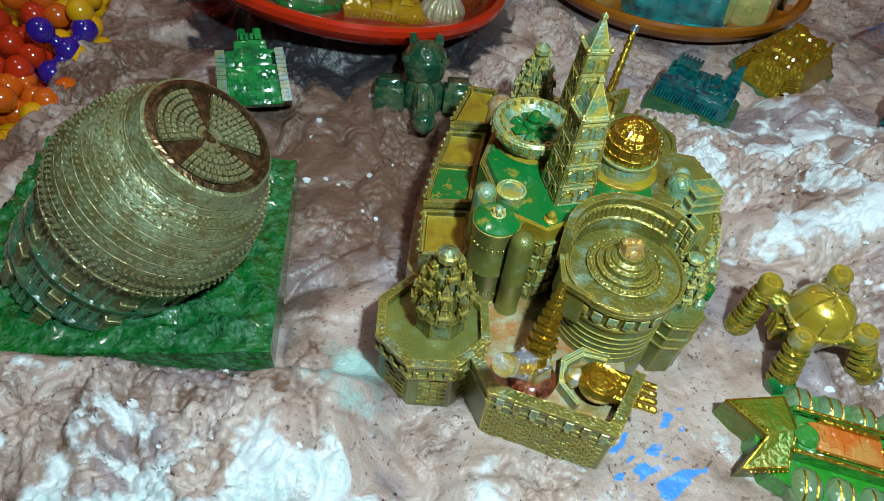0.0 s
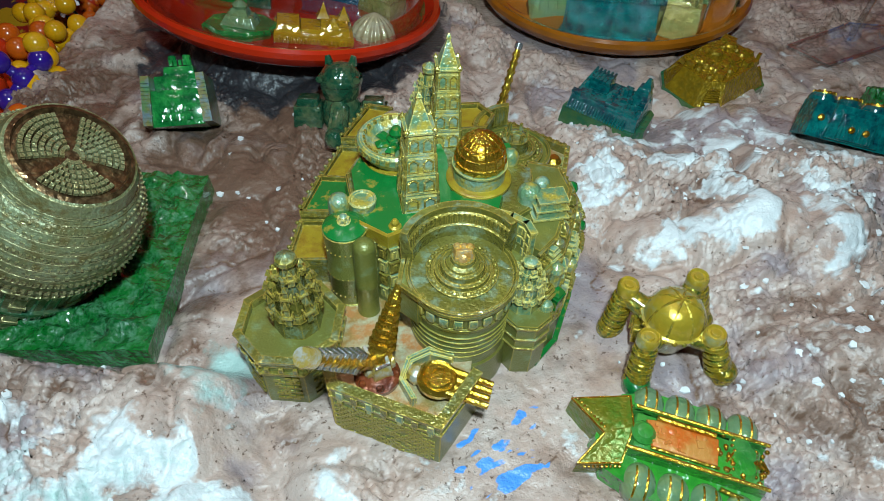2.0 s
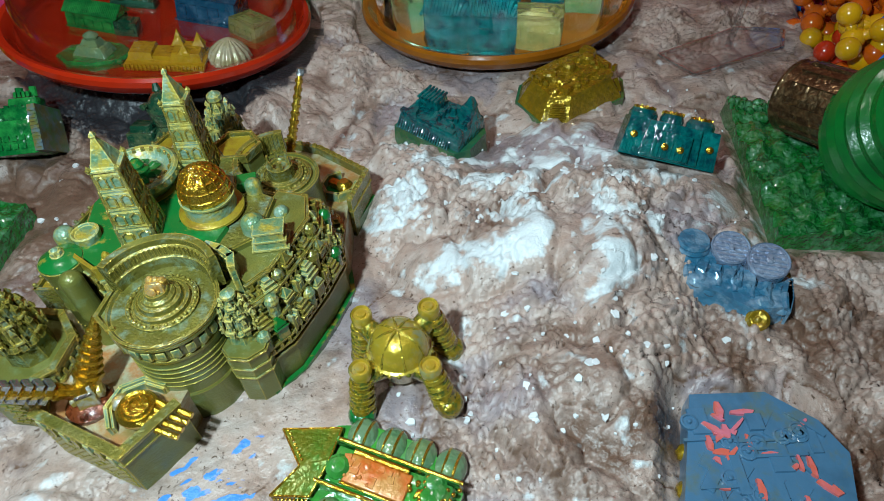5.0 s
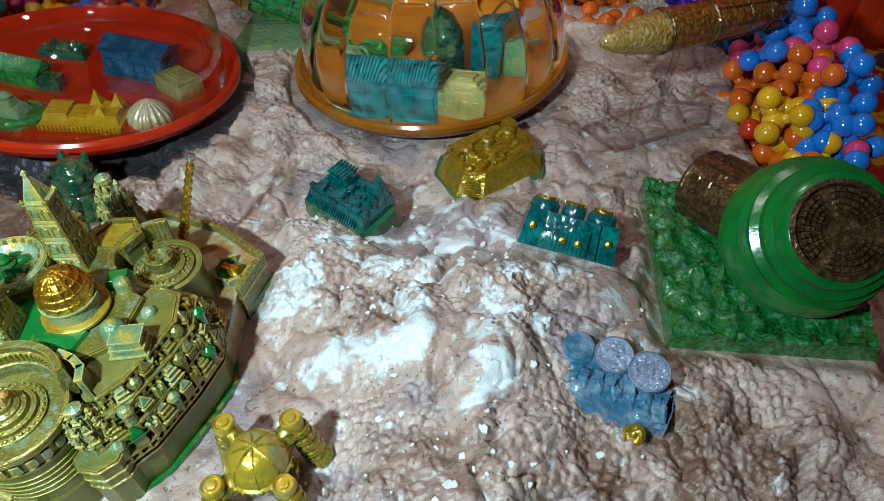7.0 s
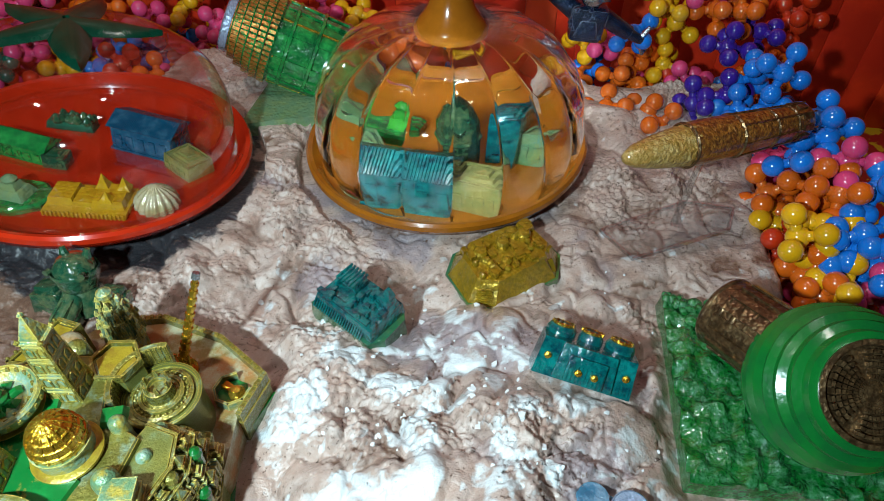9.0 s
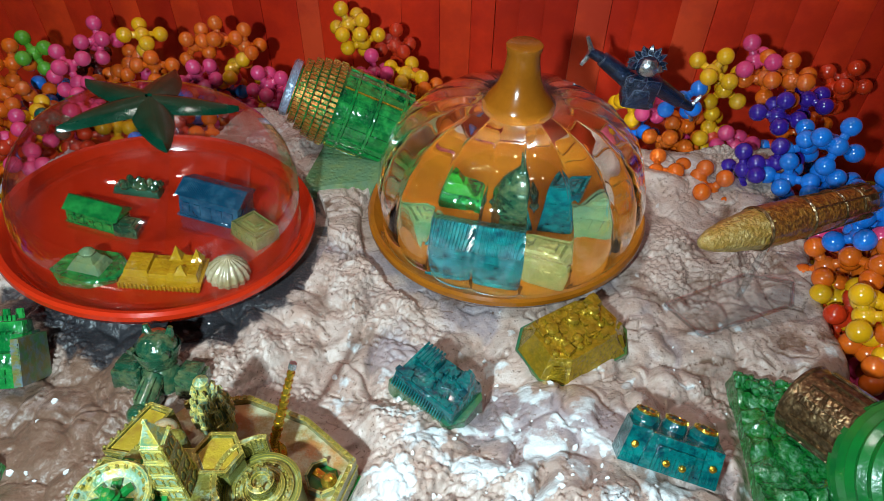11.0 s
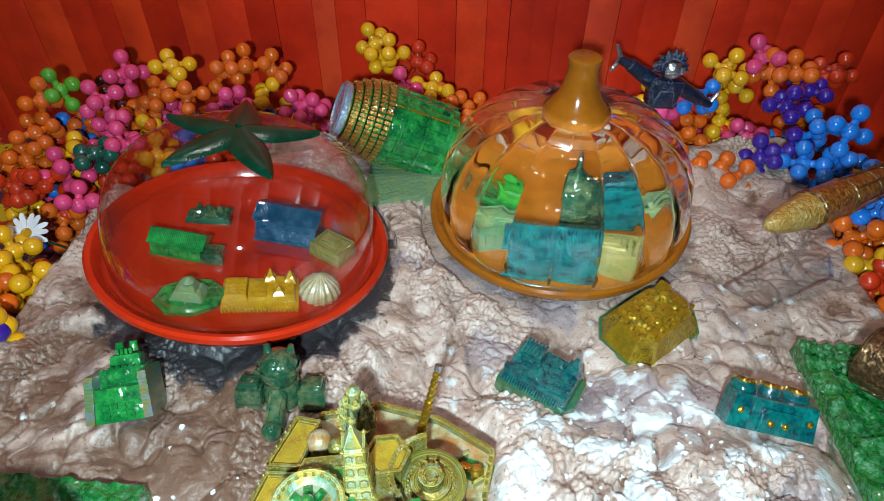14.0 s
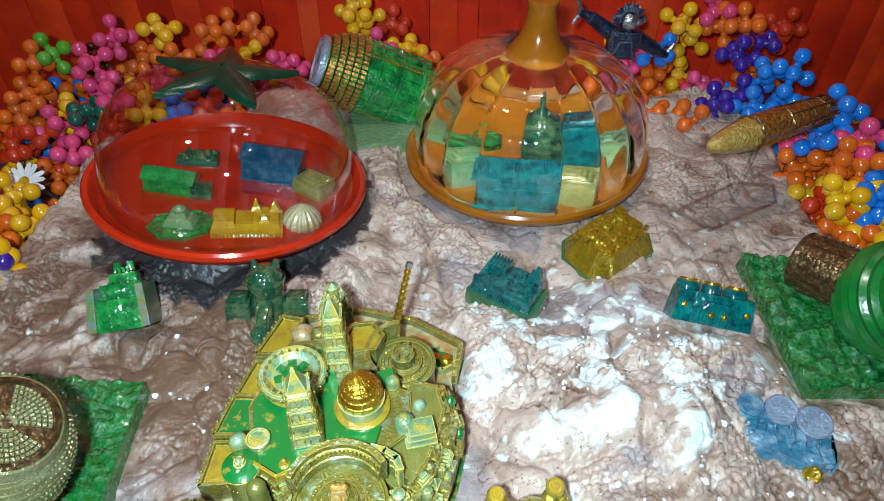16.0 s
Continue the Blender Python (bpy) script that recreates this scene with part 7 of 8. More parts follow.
def glass_block_tower():
    ob = thing("green_block_tower", pose(-0.0500, 0.3050, 0.1070, -42, 0, 14), "stepped clear green resin block tower with amber side slabs", "model building")
    rr = random.Random(51)
    bm = bmesh.new()
    box(bm, 0.028, 0.030, 0.020, pose(0, 0.0, 0), 0.97, 0.0006)
    box(bm, 0.026, 0.020, 0.010, pose(0, 0.005, 0.0195), 0.95, 0.0005)
    box(bm, 0.018, 0.012, 0.007, pose(0, 0.009, 0.029), 0.9, 0.0005)
    for s in (-1, 1):
        rod(bm, (s * 0.004, 0.010, 0.037), (s * 0.004, 0.010, 0.043), 0.0026, 0.0022, 10)
    part("stepped_body", bm, GREEN, ob, "", 30)
    bm = bmesh.new()
    for k, (y, z, w) in enumerate(((-0.0155, 0.003, 0.018), (-0.0035, 0.0225, 0.015), (0.0045, 0.0315, 0.010))):
        for j in range(2):
            for i in range(4):
                box(bm, w * 0.17, 0.0016, 0.0032, pose(-w / 2 + w * (i + 0.5) / 4, y, z + 0.0048 * j))
    greeble(bm, rr, 12, 0.016, 0.010, 0.0215, 0.003, 0.004)
    part("window_block", bm, GREEN, ob, "raised window blocks", 30)
    amber = material("amber_green_slab", (0.14, 0.12, 0.025), 0.34, 0.1, 0.3, (0.05, 0.16, 0.05), 60, 0.1, 300, (0.10, 0.15, 0.17), spread=(0.45, 0.6))
    for s in (-1, 1):
        bm = bmesh.new()
        prism(bm, [(-0.0024, -0.017), (0.0024, -0.017), (0.0024, 0.014), (-0.0024, 0.014)], 0, 0.027, 0.001)
        for i in range(11):
            box(bm, 0.0044, 0.0014, 0.0012, pose(0, -0.0165, 0.002 + 0.0021 * i), 0.9)
        part("side_slab", bm, amber, ob, "iridescent amber-green side slab", 0, m=pose(s * 0.0158, 0, 0.001, 0, s * -3))
    return ob


def cat_tower():
    """A ball tower between two cubes with a rounded stair in front."""
    x, y = 0.038, 0.318
    ob = thing("ball_tower", on_ground(x, y, 0.003, (-12, 0), 2), "smoky green resin tower with a ringed ball and four squat wings", "model building")
    bm = bmesh.new()
    lathe(bm, [(0.011, 0), (0.0115, 0.012), (0.009, 0.016), (0.0105, 0.018), (0.012, 0.024), (0.0112, 0.031), (0.0075, 0.0355), (0, 0.037)], 28, pose(0, 0.006, 0))
    part("ball", bm, SMOKE_GREEN, ob, "dull silver-green ringed ball", 40)
    bm = bmesh.new()
    lathe(bm, [(0.0126, 0.0255), (0.0132, 0.0275), (0.0126, 0.029), (0.0118, 0.027), (0.0126, 0.0255)], 28, pose(0, 0.006, 0))
    for s in (-1, 1):
        rod(bm, (s * 0.0065, 0.010, 0.034), (s * 0.0075, 0.011, 0.039), 0.0030, 0.0016, 8)
        rod(bm, (s * 0.0098, -0.001, 0.030), (s * 0.0105, -0.004, 0.030), 0.0018, 0.0020, 8)
    part("ball_ring", bm, SMOKE_GREEN, ob, "raised rings", 40)
    for s in (-1, 1):
        bm = bmesh.new()
        box(bm, 0.017, 0.015, 0.013, pose(s * 0.019, 0.004, 0), 0.93, 0.0010)
        box(bm, 0.013, 0.011, 0.004, pose(s * 0.019, 0.005, 0.0125), 0.9, 0.0008)
        part("wing", bm, SMOKE_GREEN, ob, "", 30)
    bm = bmesh.new()
    rod(bm, (0, -0.002, 0.012), (0, -0.020, 0.004), 0.0062, 0.0052, 14)
    box(bm, 0.012, 0.014, 0.008, pose(0, -0.013, 0), 0.85, 0.0008)
    ball(bm, 0.0062, pose(0, -0.024, 0.004), 12, 8)
    for s in (-1, 1):
        box(bm, 0.0016, 0.016, 0.004, pose(s * 0.003, -0.012, 0.010, 20), 0.9)
    part("front_stair", bm, SMOKE_GREEN, ob, "rounded front stair", 40)
    return ob


def blue_cluster():
    ob = thing("blue_drum_cluster", on_ground(0.344, 0.236, 0.009, (0, 0), -22), "sea blue resin drum cluster with lilac silver tops, gold studs", "model building")
    rr = random.Random(61)
    bm = bmesh.new()
    prism(bm, [(-0.026, -0.004), (-0.018, -0.014), (0.014, -0.020), (0.026, -0.012), (0.027, 0.006), (0.016, 0.014), (-0.018, 0.014)], 0, 0.012, 0.002)
    part("base", bm, BLUE_PALE, ob, "", 30)
    for x, y, z, r in ((-0.004, 0.007, 0.019, 0.0088), (0.0125, 0.005, 0.020, 0.0094)):
        bm = bmesh.new()
        lathe(bm, [(r * 0.9, -0.012), (r, -0.002), (r, 0.0005), (r * 0.94, 0.0012), (r * 0.90, 0.0004), (0, 0.0004)], 28)
        for i in range(7):
            w = math.sqrt(max(0, 1 - ((i - 3) / 3.6) ** 2)) * r * 1.6
            box(bm, w, 0.0011, 0.0010, pose(0, (i - 3) * r * 0.24, 0.0001))
        box(bm, r * 0.3, r * 0.5, 0.0016, pose(0, 0, 0.0002), 0.8)
        part("lilac_drum", bm, LILAC, ob, "lilac silver drum top", 30, m=pose(x, y, z, 14, 0, 12))
    bm = bmesh.new()
    for i in range(6):
        lathe(bm, [(0.0105 - 0.0007 * i, 0), (0.0110 - 0.0007 * i, 0.0010), (0.0103 - 0.0007 * i, 0.0024), (0, 0.0024)], 24, pose(-0.020, 0.004, 0.006 + 0.0024 * i))
    greeble(bm, rr, 30, 0.040, 0.018, 0.0105, 0.0040, 0.0065)
    for i in range(5):
        rod(bm, (-0.014 + 0.007 * i, -0.006, 0.013), (-0.008 + 0.007 * i, -0.011, 0.009), 0.0022, 0.0016, 8)
    for i in range(6):
        box(bm, 0.0012, 0.010, 0.010, pose(0.0265 - 0.0004 * i, -0.008 + 0.002 * i, 0.002))
    for i in range(7):
        ball(bm, rr.uniform(0.0035, 0.0055), pose(-0.020 + 0.0072 * i, -0.0095 - 0.001 * (i % 3), 0.0085 + 0.0015 * (i % 2)) @ Matrix.Diagonal((1.1, 1, 0.7, 1)), 12, 8)
        rod(bm, (-0.020 + 0.0072 * i, -0.004, 0.0125), (-0.018 + 0.0072 * i, -0.012, 0.0120), 0.0016, 0.0012, 8)
    part("ribbed_drum", bm, BLUE_PALE, ob, "ribbed blue drums and pipes", 30)
    for x, y in ((-0.025, -0.006), (0.016, -0.019), (0.020, 0.010)):
        bm = bmesh.new()
        lathe(bm, [(0.0048, 0), (0.0050, 0.002), (0.0036, 0.0036), (0.0016, 0.0030), (0, 0.0040)], 16)
        part("gold_stud", bm, GOLD_DULL, ob, "gold stud", m=pose(x, y, 0.007, 38, 0, -10))
    return ob


def blue_slab():
    pts = [(0.316, 0.172), (0.302, 0.090), (0.362, 0.088), (0.372, 0.152), (0.364, 0.165), (0.346, 0.176)]
    ob = thing("blue_circuit_slab", Matrix(), "blue-grey resin slab with raised roads and coral paint marks", "model building")
    bm = bmesh.new()
    prism(bm, pts, 0.094, 0.1120, 0.0008)
    part("slab", bm, BLUE_FLAT, ob, "", 0)
    rr = random.Random(71)
    bm = bmesh.new()
    for i in range(70):
        x, y = rr.uniform(0.314, 0.362), rr.uniform(0.095, 0.166)
        if i % 3 == 0:
            box(bm, rr.uniform(0.004, 0.009), rr.uniform(0.006, 0.016), rr.uniform(0.0008, 0.0020), pose(x, y, 0.1117, 0, 0, rr.choice((8, 8, 53, -30))), 0.93)
        elif i % 3 == 1:
            box(bm, 0.0012, rr.uniform(0.010, 0.022), 0.0014, pose(x, y, 0.1118, 0, 0, rr.choice((8, 98, 53))))
        else:
            lathe(bm, [(0.0034, 0), (0.0034, 0.0014), (0.0026, 0.0016), (0.0024, 0.0008), (0.0010, 0.0008), (0.0008, 0.0020), (0, 0.0022)], 14, pose(x, y, 0.1118))
    part("raised_road", bm, BLUE_FLAT, ob, "raised roads and round basins", 0)
    bm = bmesh.new()
    for i in range(44):
        x, y = rr.uniform(0.317, 0.362), rr.uniform(0.092, 0.168)
        turn = rr.choice((8, 8, 60, -40, 98))
        w, l = rr.uniform(0.0008, 0.0020), rr.uniform(0.0016, 0.0052)
        ca, sa = math.cos(radians(turn)), math.sin(radians(turn))
        prism(bm, [(x + ca * p * w - sa * q * l, y + sa * p * w + ca * q * l) for p, q in ((-1, -0.7), (0.3, -1), (1, -0.2), (0.5, 0.9), (-0.4, 1), (-0.9, 0.3))], 0.1112, 0.1129 + rr.uniform(0, 0.0008), 0.0004)
    part("coral_mark", bm, CORAL, ob, "coral red paint marks", 0)
    bm = bmesh.new()
    for y in (0.115, 0.135, 0.150):
        ball(bm, 0.004, pose(0.3085 + (y - 0.11) * 0.14, y, 0.104), 9, 6)
    part("gold_fleck", bm, GOLD_DULL, ob, "gold flecks on the edge", 30)
    return ob


def corn_rocket():
    a, b = Vector((0.334, 0.416, 0.180)), Vector((0.450, 0.492, 0.168))
    m = upright(a, b - a) @ Matrix.Diagonal((0.80, 0.80, 1, 1))
    length = (b - a).length
    ob = thing("corn_airship", Matrix(), "brown corn-shaped airship model with a pale tip, on a clear stand", "model airship")
    bm = bmesh.new()
    lathe(bm, [(0, 0), (0.0040, 0.0015), (0.0080, 0.008), (0.0115, 0.020), (0.0142, 0.036), (0.0158, 0.046), (0, 0.046)], 36, m, lambda t: 1 + 0.035 * math.cos(12 * t))
    part("pale_nose", bm, CORN_TIP, ob, "pale tan kernel nose", 60)
    bm = bmesh.new()
    lathe(bm, [(0.0157, 0.042), (0.0160, 0.056), (0.0155, 0.080), (0.0142, 0.105), (0.0128, length - 0.002), (0.0110, length), (0.0102, length - 0.006), (0, length - 0.006)], 40, m, lambda t: 1 + 0.03 * abs(math.sin(7 * t)))
    part("husk_hull", bm, CORN, ob, "brown streaked husk hull", 60)
    bm = bmesh.new()
    for z, r in ((0.043, 0.0166), (0.078, 0.0166), (0.106, 0.0152), (length - 0.016, 0.0142)):
        lathe(bm, [(r - 0.001, z - 0.0011), (r + 0.0004, z), (r - 0.001, z + 0.0011), (r - 0.001, z - 0.0011)], 36, m)
    for i in range(7):
        t = 2 * math.pi * i / 7
        rod(bm, m @ Vector((0.0162 * math.cos(t), 0.0162 * math.sin(t), 0.078)), m @ Vector((0.0138 * math.cos(t), 0.0138 * math.sin(t), length)), 0.0006, seg=5)
    for i in range(10):
        t = 2 * math.pi * i / 10
        box(bm, 0.0020, 0.0045, 0.0070, m @ pose(0.0140 * math.cos(t), 0.0140 * math.sin(t), length - 0.012, 0, 0, math.degrees(t)))
    part("band", bm, BRONZE, ob, "bronze bands and rivets", 40)
    st = thing("clear_stand", Matrix(), "clear acrylic stand with a triangular foot and a slanting rod", "stand")
    z = 0.1050
    bm = bmesh.new()
    prism(bm, [(0.355, 0.413), (0.418, 0.450), (0.424, 0.472), (0.392, 0.474), (0.335, 0.436)], z, z + 0.0035, 0.0003)
    foot = part("foot", bm, CLEAR_STAND, st, smooth=0)
    bm = bmesh.new()
    rod(bm, (0.382, 0.448, z + 0.0035), (0.386, 0.450, 0.163), 0.0022, 0.0022, 12)
    stem = part("rod", bm, CLEAR_EDGE, st, smooth=40)
    bm = bmesh.new()
    edge = [(0.355, 0.413), (0.418, 0.450), (0.424, 0.472), (0.392, 0.474), (0.335, 0.436), (0.355, 0.413)]
    for p, q in zip(edge, edge[1:]):
        rod(bm, (*p, z + 0.002), (*q, z + 0.002), 0.0016, seg=6)
    rimo = part("foot_edge", bm, CLEAR_EDGE, st, smooth=40)
    for o in (foot, stem, rimo):
        o.visible_shadow = False


def flying_toy():
    """A cast toy with spread arms, one plain mesh."""
    bead = random.Random(9)
    bm = bmesh.new()
    box(bm, 0.022, 0.014, 0.024, pose(0, 0, -0.020), 1.15, 0.003)
    for i in range(7):
        a = 2 * math.pi * i / 7
        box(bm, 0.009, 0.005, 0.0036, pose(0.009 * math.cos(a), 0.009 * math.sin(a) * 0.5, 0.010, 0, 0, math.degrees(a)), 0.5)
    ball(bm, 0.0078, pose(0, -0.002, 0.011), 14, 10)
    for s in (-1, 1):
        rod(bm, (s * 0.008, 0, -0.002), (s * 0.030, 0.001, -0.001 - s * 0.012), 0.0066, 0.0050, 12)
        rod(bm, (s * 0.030, 0.001, -0.001 - s * 0.012), (s * 0.040, 0.001, -0.001 - s * 0.016), 0.0038, 0.0032, 10)
        for k in (-1, 1):
            rod(bm, (s * 0.038, 0.001, -0.001 - s * 0.016), (s * 0.043, 0.001, -0.001 - s * 0.016 + k * 0.010), 0.0022, 0.0014, 6)
    box(bm, 0.016, 0.003, 0.012, pose(0, -0.0075, -0.016, 0, 0, 0), 0.6, 0.001)
    for i in range(9):
        a = radians(-20 + 27.5 * i)
        lathe(bm, [(0.0036, 0), (0.0024, 0.004), (0, 0.0075)], 5, pose(0.006 * math.cos(a), 0, 0.012 + 0.006 * math.sin(a), 0, 90 - math.degrees(a), 0))
    for i in range(16):
        box(bm, 0.003, 0.002, 0.003, pose(bead.uniform(-0.012, 0.012), -0.0068, bead.uniform(-0.018, 0.004), 0, 0, 20), 0.6)
    ob = part("flying_toy", bm, NAVY, smooth=40)
    ob.data.materials.append(SILVER)
    for f in ob.data.polygons:
        if abs(f.center.x) > 0.0365 or (f.center.z > 0.006 and f.center.y < -0.006):
            f.material_index = 1
    ob.matrix_world = pose(0.318, 0.628, 0.166, 0, 4, 4) @ Matrix.Scale(1.20, 4)
    tagged(ob, "navy blue metallic winged toy with spread arms before the red wall", "toy")


teal_works()
gold_fort()
teal_gate()
gold_walker()
lime_barge()
glass_block_tower()
cat_tower()
blue_cluster()
blue_slab()
corn_rocket()
flying_toy()


def yellow_sheet(at, turn, w, h):
    bm = bmesh.new()
    n = 14
    grid = []
    for i in range(n + 1):
        row = []
        for j in range(n + 1):
            u, v = i / n * 2 - 1, j / n * 2 - 1
            k = math.sqrt(max(0, 1 - v * v * 0.9)) * (1 + 0.12 * math.sin(7 * v))
            row.append(bm.verts.new((u * w * k, v * h, 0.004 * math.sin(5 * u + 3 * v) - 0.008 * u * u)))
        grid.append(row)
    for i in range(n):
        for j in range(n):
            bm.faces.new((grid[i][j], grid[i + 1][j], grid[i + 1][j + 1], grid[i][j + 1]))
    bmesh.ops.solidify(bm, geom=bm.faces[:], thickness=0.0012)
    ob = part("yellow_leaf", bm, YELLOW_LEAF, smooth=60)
    ob.matrix_world = pose(*at, *turn)
    tagged(ob, "curled yellow leaf shape with dark blotches below the ground edge", "leaf")


yellow_sheet((0.470, 0.505, 0.060), (30, 35, 20), 0.030, 0.050)
yellow_sheet((-0.205, 0.415, 0.055), (20, -35, 10), 0.030, 0.050)
yellow_sheet((0.520, 0.260, 0.050), (10, 35, -10), 0.035, 0.055)


def daisy():
    ob = thing("white_daisy", pose(-0.205, 0.470, 0.098, 35, -10, 20), "white artificial daisy with many narrow petals", "flower")
    bm = bmesh.new()
    lathe(bm, [(0.004, -0.001), (0.0045, 0.001), (0.003, 0.0028), (0, 0.0032)], 14)
    part("flower_centre", bm, YELLOW_RESIN, ob)
    bm = bmesh.new()
    pts = [(-0.0010, 0.003), (-0.0024, 0.010), (-0.0018, 0.016), (0, 0.0178), (0.0018, 0.016), (0.0024, 0.010), (0.0010, 0.003)]
    prism(bm, pts, -0.0004, 0.0004)
    petal = None
    for i in range(14):
        spot = pose(0, 0, 0.0008 * (i % 2), -8 if i % 2 else 4, 0, 360 * i / 14)
        petal = like(petal, ob, spot) if petal else part("petal", bm, PETAL, ob, smooth=40, m=spot)
    bm = bmesh.new()
    rod(bm, (0, 0, -0.001), (0, 0, -0.060), 0.0012, seg=8)
    part("stalk", bm, DARK_GREEN, ob)


daisy()


def plaster_flakes():
    """Loose white chips of plaster on the ground."""
    rr = random.Random(83)
    bm = bmesh.new()
    for cx, cy, s, n in ((0.245, 0.165, 0.032, 46), (0.235, 0.335, 0.035, 34), (0.27, 0.275, 0.04, 60), (0.30, 0.19, 0.03, 30), (-0.02, 0.11, 0.05, 30), (0.36, 0.40, 0.04, 16), (0.02, 0.27, 0.03, 16)):
        for i in range(n):
            x, y = rr.gauss(cx, s), rr.gauss(cy, s * 0.8)
            if y > 0.42 or x > 0.40 or (x < 0.17 and 0.11 < y < 0.31 and x > 0.025) or x < -0.1:
                continue
            w = rr.choice((0.0008, 0.0011, 0.0015, 0.0024))
            pts = [(w * rr.uniform(0.6, 1.2) * math.cos(a), 0.8 * w * rr.uniform(0.6, 1.2) * math.sin(a)) for a in (0, 1.1, 2.2, 3.3, 4.3, 5.3)]
            before = set(bm.verts)
            prism(bm, pts, 0, 0.0009, 0.0002)
            made = [v for v in bm.verts if v not in before]
            bmesh.ops.transform(bm, matrix=pose(x, y, height(x, y) - 0.0001, rr.uniform(-15, 15), rr.uniform(-15, 15), rr.uniform(0, 360)), verts=made)
    ob = part("plaster_flake", bm, FLAKE, smooth=0)
    tagged(ob, "scattered white plaster chips on the painted clay ground", "chips", kind="stuff")


FLAKE = material("white_flake", (0.72, 0.75, 0.76), 0.3, 0, 0.6, (0.6, 0.62, 0.64), 90, 0.2, 300)
plaster_flakes()

# ---- bead clusters ----
BEADS_BACK_LEFT = [
    (-0.257, 0.62, 0.129, "o"), (-0.248, 0.64, 0.13, "l"), (-0.262, 0.6, 0.107, "o"), (-0.267, 0.58, 0.089, "o"),
    (-0.256, 0.54, 0.087, "r"), (-0.229, 0.54, 0.091, "r"), (-0.199, 0.62, 0.131, "p"), (-0.188, 0.61, 0.106, "p"),
    (-0.189, 0.66, 0.139, "p"), (-0.229, 0.69, 0.099, "m"), (-0.141, 0.66, 0.149, "y"), (-0.173, 0.67, 0.111, "o"),
    (-0.131, 0.65, 0.125, "o"), (-0.19, 0.66, 0.092, "o"), (-0.191, 0.57, 0.108, "d"), (-0.222, 0.59, 0.092, "y"),
    (-0.19, 0.52, 0.087, "p"), (-0.22, 0.56, 0.095, "p"), (-0.205, 0.45, 0.097, "y"), (-0.206, 0.43, 0.08, "y"),
    (-0.201, 0.41, 0.06, "y"), (-0.287, 0.58, 0.078, "o"), (-0.252, 0.66, 0.083, "o"),
]
BEADS_BACK_MIDDLE = [
    (-0.102, 0.68, 0.133, "o"), (-0.075, 0.68, 0.14, "o"), (-0.055, 0.69, 0.131, "o"), (-0.063, 0.67, 0.115, "y"),
    (-0.097, 0.66, 0.113, "p"), (-0.08, 0.67, 0.1, "p"), (-0.024, 0.66, 0.108, "p"), (-0.011, 0.67, 0.093, "p"),
    (0.049, 0.705, 0.156, "y"), (0.064, 0.7, 0.141, "y"), (0.089, 0.725, 0.128, "r"), (0.078, 0.68, 0.121, "p"),
    (0.094, 0.67, 0.1, "p"), (0.107, 0.69, 0.118, "y"), (0.122, 0.69, 0.101, "o"), (0.144, 0.68, 0.094, "o"),
    (0.163, 0.69, 0.092, "o"), (0.2, 0.7, 0.09, "y"),
]
BEADS_BACK_RIGHT = [
    (0.32, 0.67, 0.121, "y"), (0.339, 0.67, 0.123, "p"), (0.359, 0.65, 0.14, "b"), (0.379, 0.66, 0.162, "y"),
    (0.396, 0.67, 0.143, "y"), (0.412, 0.67, 0.17, "p"), (0.422, 0.66, 0.161, "o"), (0.439, 0.65, 0.165, "o"),
    (0.432, 0.63, 0.143, "v"), (0.462, 0.66, 0.145, "v"), (0.452, 0.6, 0.137, "b"), (0.442, 0.585, 0.114, "b"),
    (0.434, 0.6, 0.118, "v"), (0.411, 0.6, 0.108, "v"), (0.468, 0.57, 0.12, "b"), (0.394, 0.67, 0.103, "y"),
    (0.415, 0.65, 0.097, "p"), (0.357, 0.65, 0.097, "o"), (0.343, 0.6, 0.097, "o"),
]
BEADS_RIGHT = [
    (0.377, 0.6, 0.094, "o"), (0.385, 0.58, 0.097, "o"), (0.375, 0.67, 0.102, "o"), (0.496, 0.7, 0.136, "r"),
    (0.508, 0.71, 0.141, "r"), (0.458, 0.57, 0.157, "b"), (0.47, 0.52, 0.15, "b"), (0.473, 0.5, 0.153, "b"),
    (0.459, 0.49, 0.139, "b"), (0.481, 0.48, 0.149, "p"), (0.477, 0.46, 0.137, "o"), (0.466, 0.47, 0.132, "o"),
    (0.45, 0.43, 0.125, "y"), (0.466, 0.44, 0.129, "y"), (0.485, 0.43, 0.133, "b"), (0.465, 0.42, 0.103, "o"),
    (0.48, 0.41, 0.106, "y"), (0.494, 0.41, 0.104, "p"), (0.495, 0.46, 0.142, "b"), (0.448, 0.49, 0.11, "o"),
    (0.494, 0.42, 0.118, "b"), (0.48, 0.43, 0.12, "b"), (0.47, 0.41, 0.097, "o"),
]
BEADS_LEFT = [
    (-0.192, 0.37, 0.109, "o"), (-0.164, 0.37, 0.106, "y"), (-0.22, 0.4, 0.095, "y"), (-0.164, 0.345, 0.107, "v"),
    (-0.196, 0.36, 0.102, "r"), (-0.161, 0.36, 0.096, "y"), (-0.17, 0.31, 0.098, "o"), (-0.192, 0.33, 0.099, "r"),
    (-0.178, 0.29, 0.088, "y"), (-0.175, 0.27, 0.083, "y"), (-0.195, 0.4, 0.098, "o"), (-0.181, 0.42, 0.09, "y"),
    (-0.177, 0.3, 0.096, "o"),
]

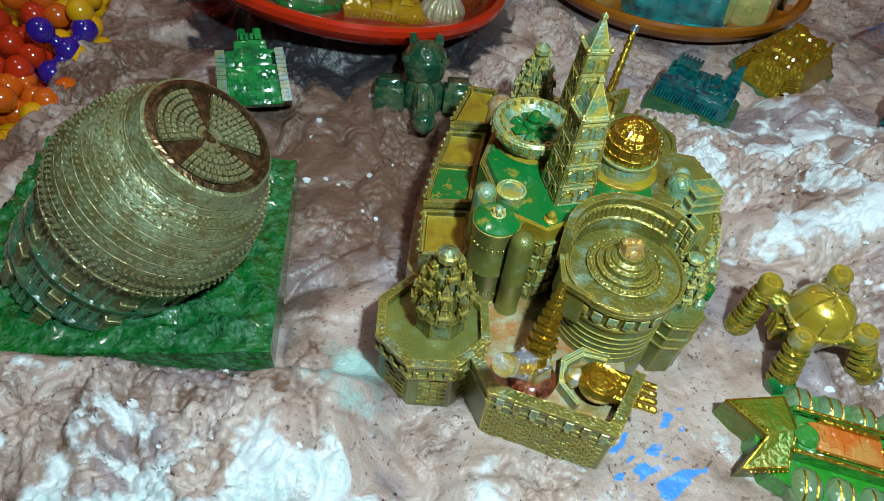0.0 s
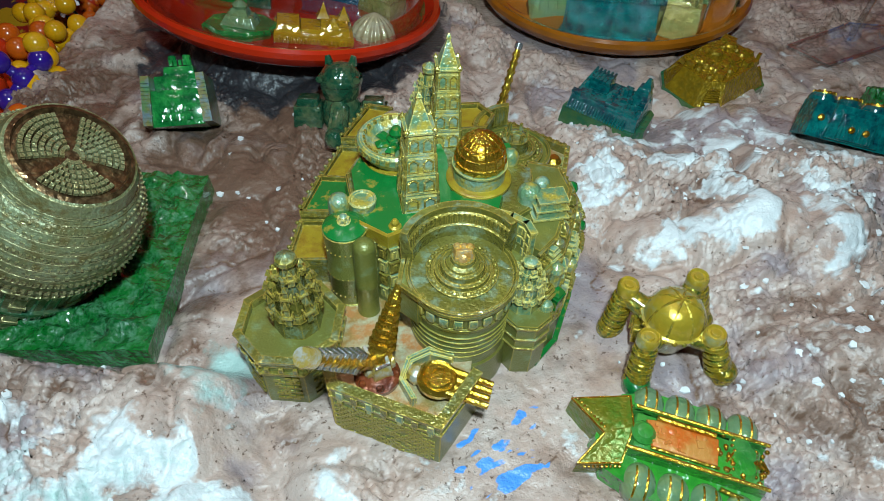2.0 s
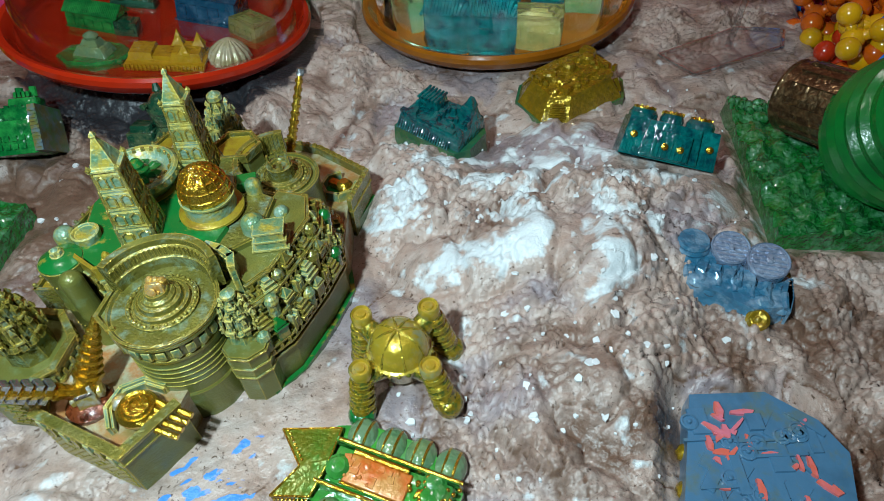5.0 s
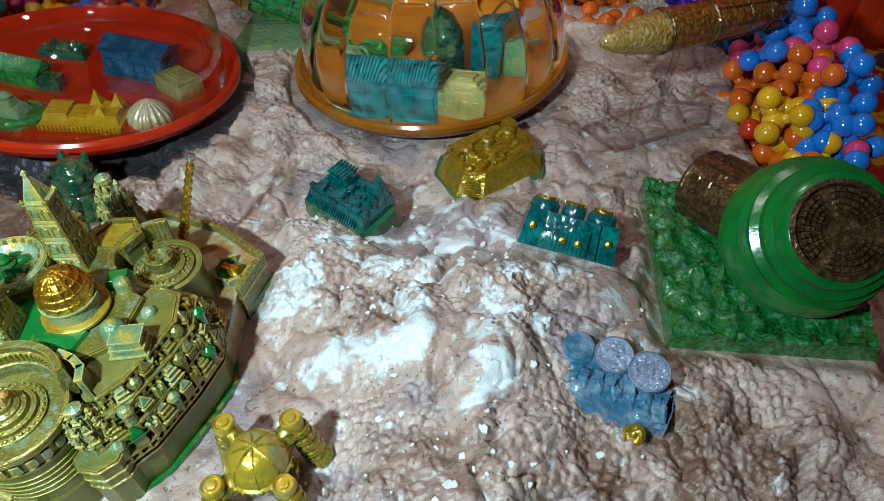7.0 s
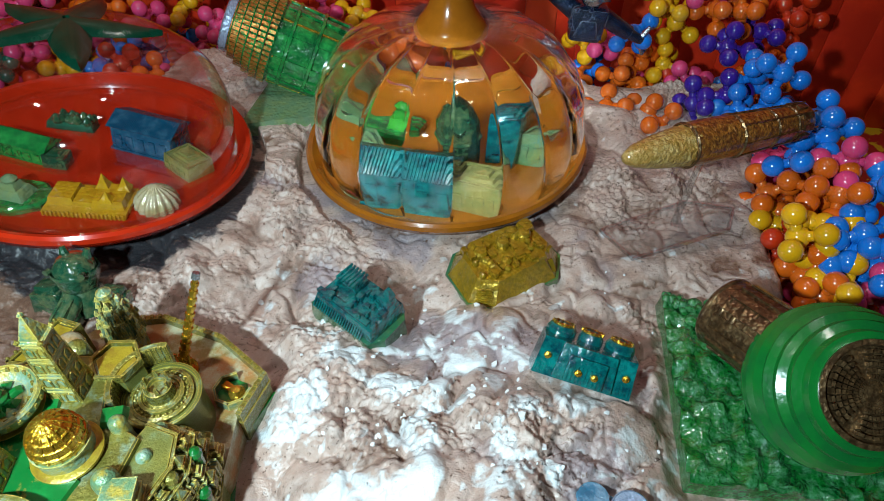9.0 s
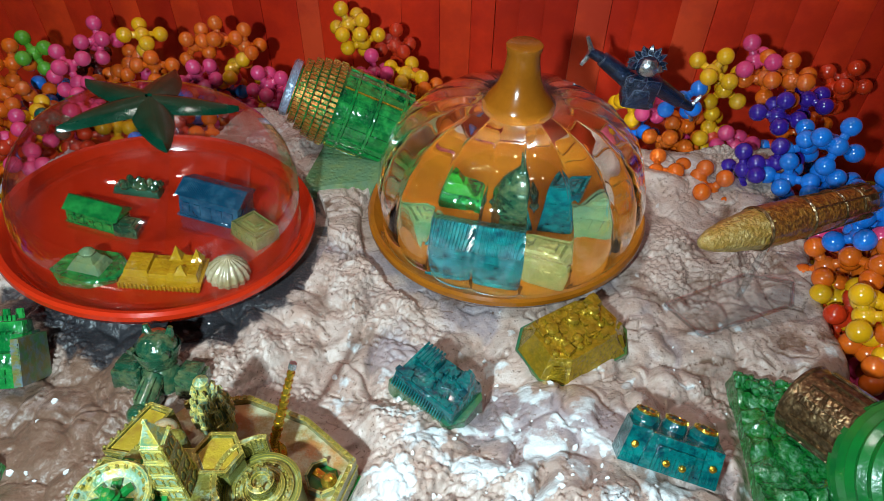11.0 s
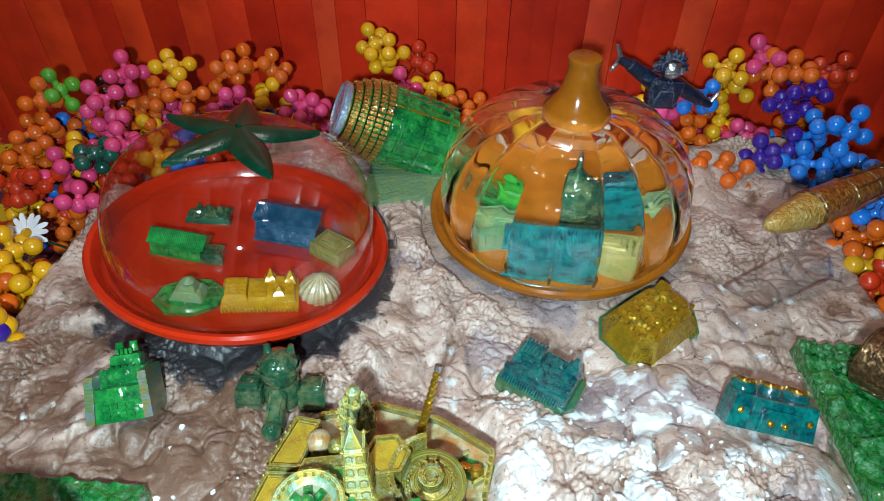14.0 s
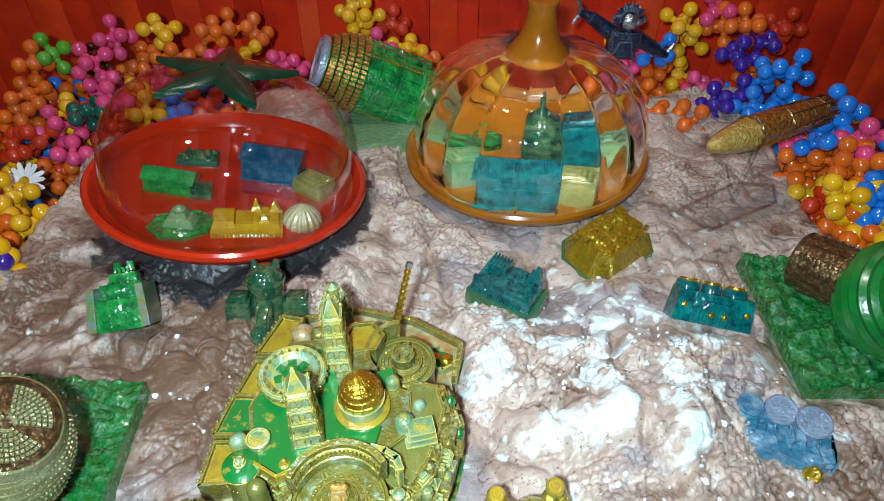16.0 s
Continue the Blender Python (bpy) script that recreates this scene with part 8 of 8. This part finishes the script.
BEAD_R = 0.0072
_bm = bmesh.new()
ball(_bm, BEAD_R, None, 20, 14)
BEAD = bpy.data.meshes.new("bead")
_bm.to_mesh(BEAD)
_bm.free()
BEAD.shade_smooth()
_bm = bmesh.new()
rod(_bm, (0, 0, 0), (0, 0, 0.0120), 0.0038, 0.0032, 10)
PEG = bpy.data.meshes.new("peg")
_bm.to_mesh(PEG)
_bm.free()
PEG.shade_smooth()
_meshes = {}


def bead_meshes(key):
    if key not in _meshes:
        pair = []
        for me in (BEAD, PEG):
            c = me.copy()
            c.materials.clear()
            c.materials.append(BEAD_MATERIALS[key])
            pair.append(c)
        _meshes[key] = pair
    return _meshes[key]


bead_rng = random.Random(77)
ARMS = [Vector(v).normalized() for v in ((1, 0, 0.1), (-1, 0.1, 0), (0.1, 1, 0), (0, -1, 0.1), (0, 0.1, 1), (0.1, 0, -1))]


def bead_cluster(x, y, z, key, arms=None):
    words = BEAD_COLOURS[key][0]
    turn = Euler([bead_rng.uniform(0, 6.28) for _ in range(3)]).to_matrix().to_4x4()
    ob = thing("bead_cluster", Matrix.Translation((x, y, z)) @ turn, f"glossy {words} plastic beads joined in a jack shape", "beads", "heaped bead clusters")
    me, peg = bead_meshes(key)
    first = new("bead", me)
    first.parent = ob
    count = arms or bead_rng.choice((4, 5, 5, 6))
    for d in bead_rng.sample(ARMS, count):
        o = new("bead", me)
        o.parent = ob
        o.matrix_basis = Matrix.Translation(d * 0.0160)
        p = new("peg", peg)
        p.parent = ob
        p.matrix_basis = d.to_track_quat("Z", "Y").to_matrix().to_4x4()
    return ob


for i in range(0, 12, 2):
    BEADS_BACK_LEFT.append((-0.205 + 0.0155 * i, 0.585 + 0.026 * (i % 2), 0.096 + 0.010 * ((i * 7) % 3 - 1), "prpoyrbprpoy"[i]))
for row in BEADS_BACK_LEFT + BEADS_BACK_MIDDLE + BEADS_BACK_RIGHT + BEADS_RIGHT + BEADS_LEFT:
    x, y, z, key = row
    bead_cluster(x, y, z, key)
    # the heap below, down to the board
    low = z - 0.034 if y < 0.53 and x > 0.3 or y < 0.40 else min(z - 0.034, 0.082)
    while low > 0.012:
        hx, hy = x + bead_rng.uniform(-0.012, 0.012), y + bead_rng.uniform(-0.006, 0.016)
        if not (-0.26 < hx < 0.58 and -0.1 < hy < 0.72) or height(hx, hy) < low - 0.012:
            bead_cluster(hx, hy, low, bead_rng.choice("ooyrbp"))
        low -= 0.034
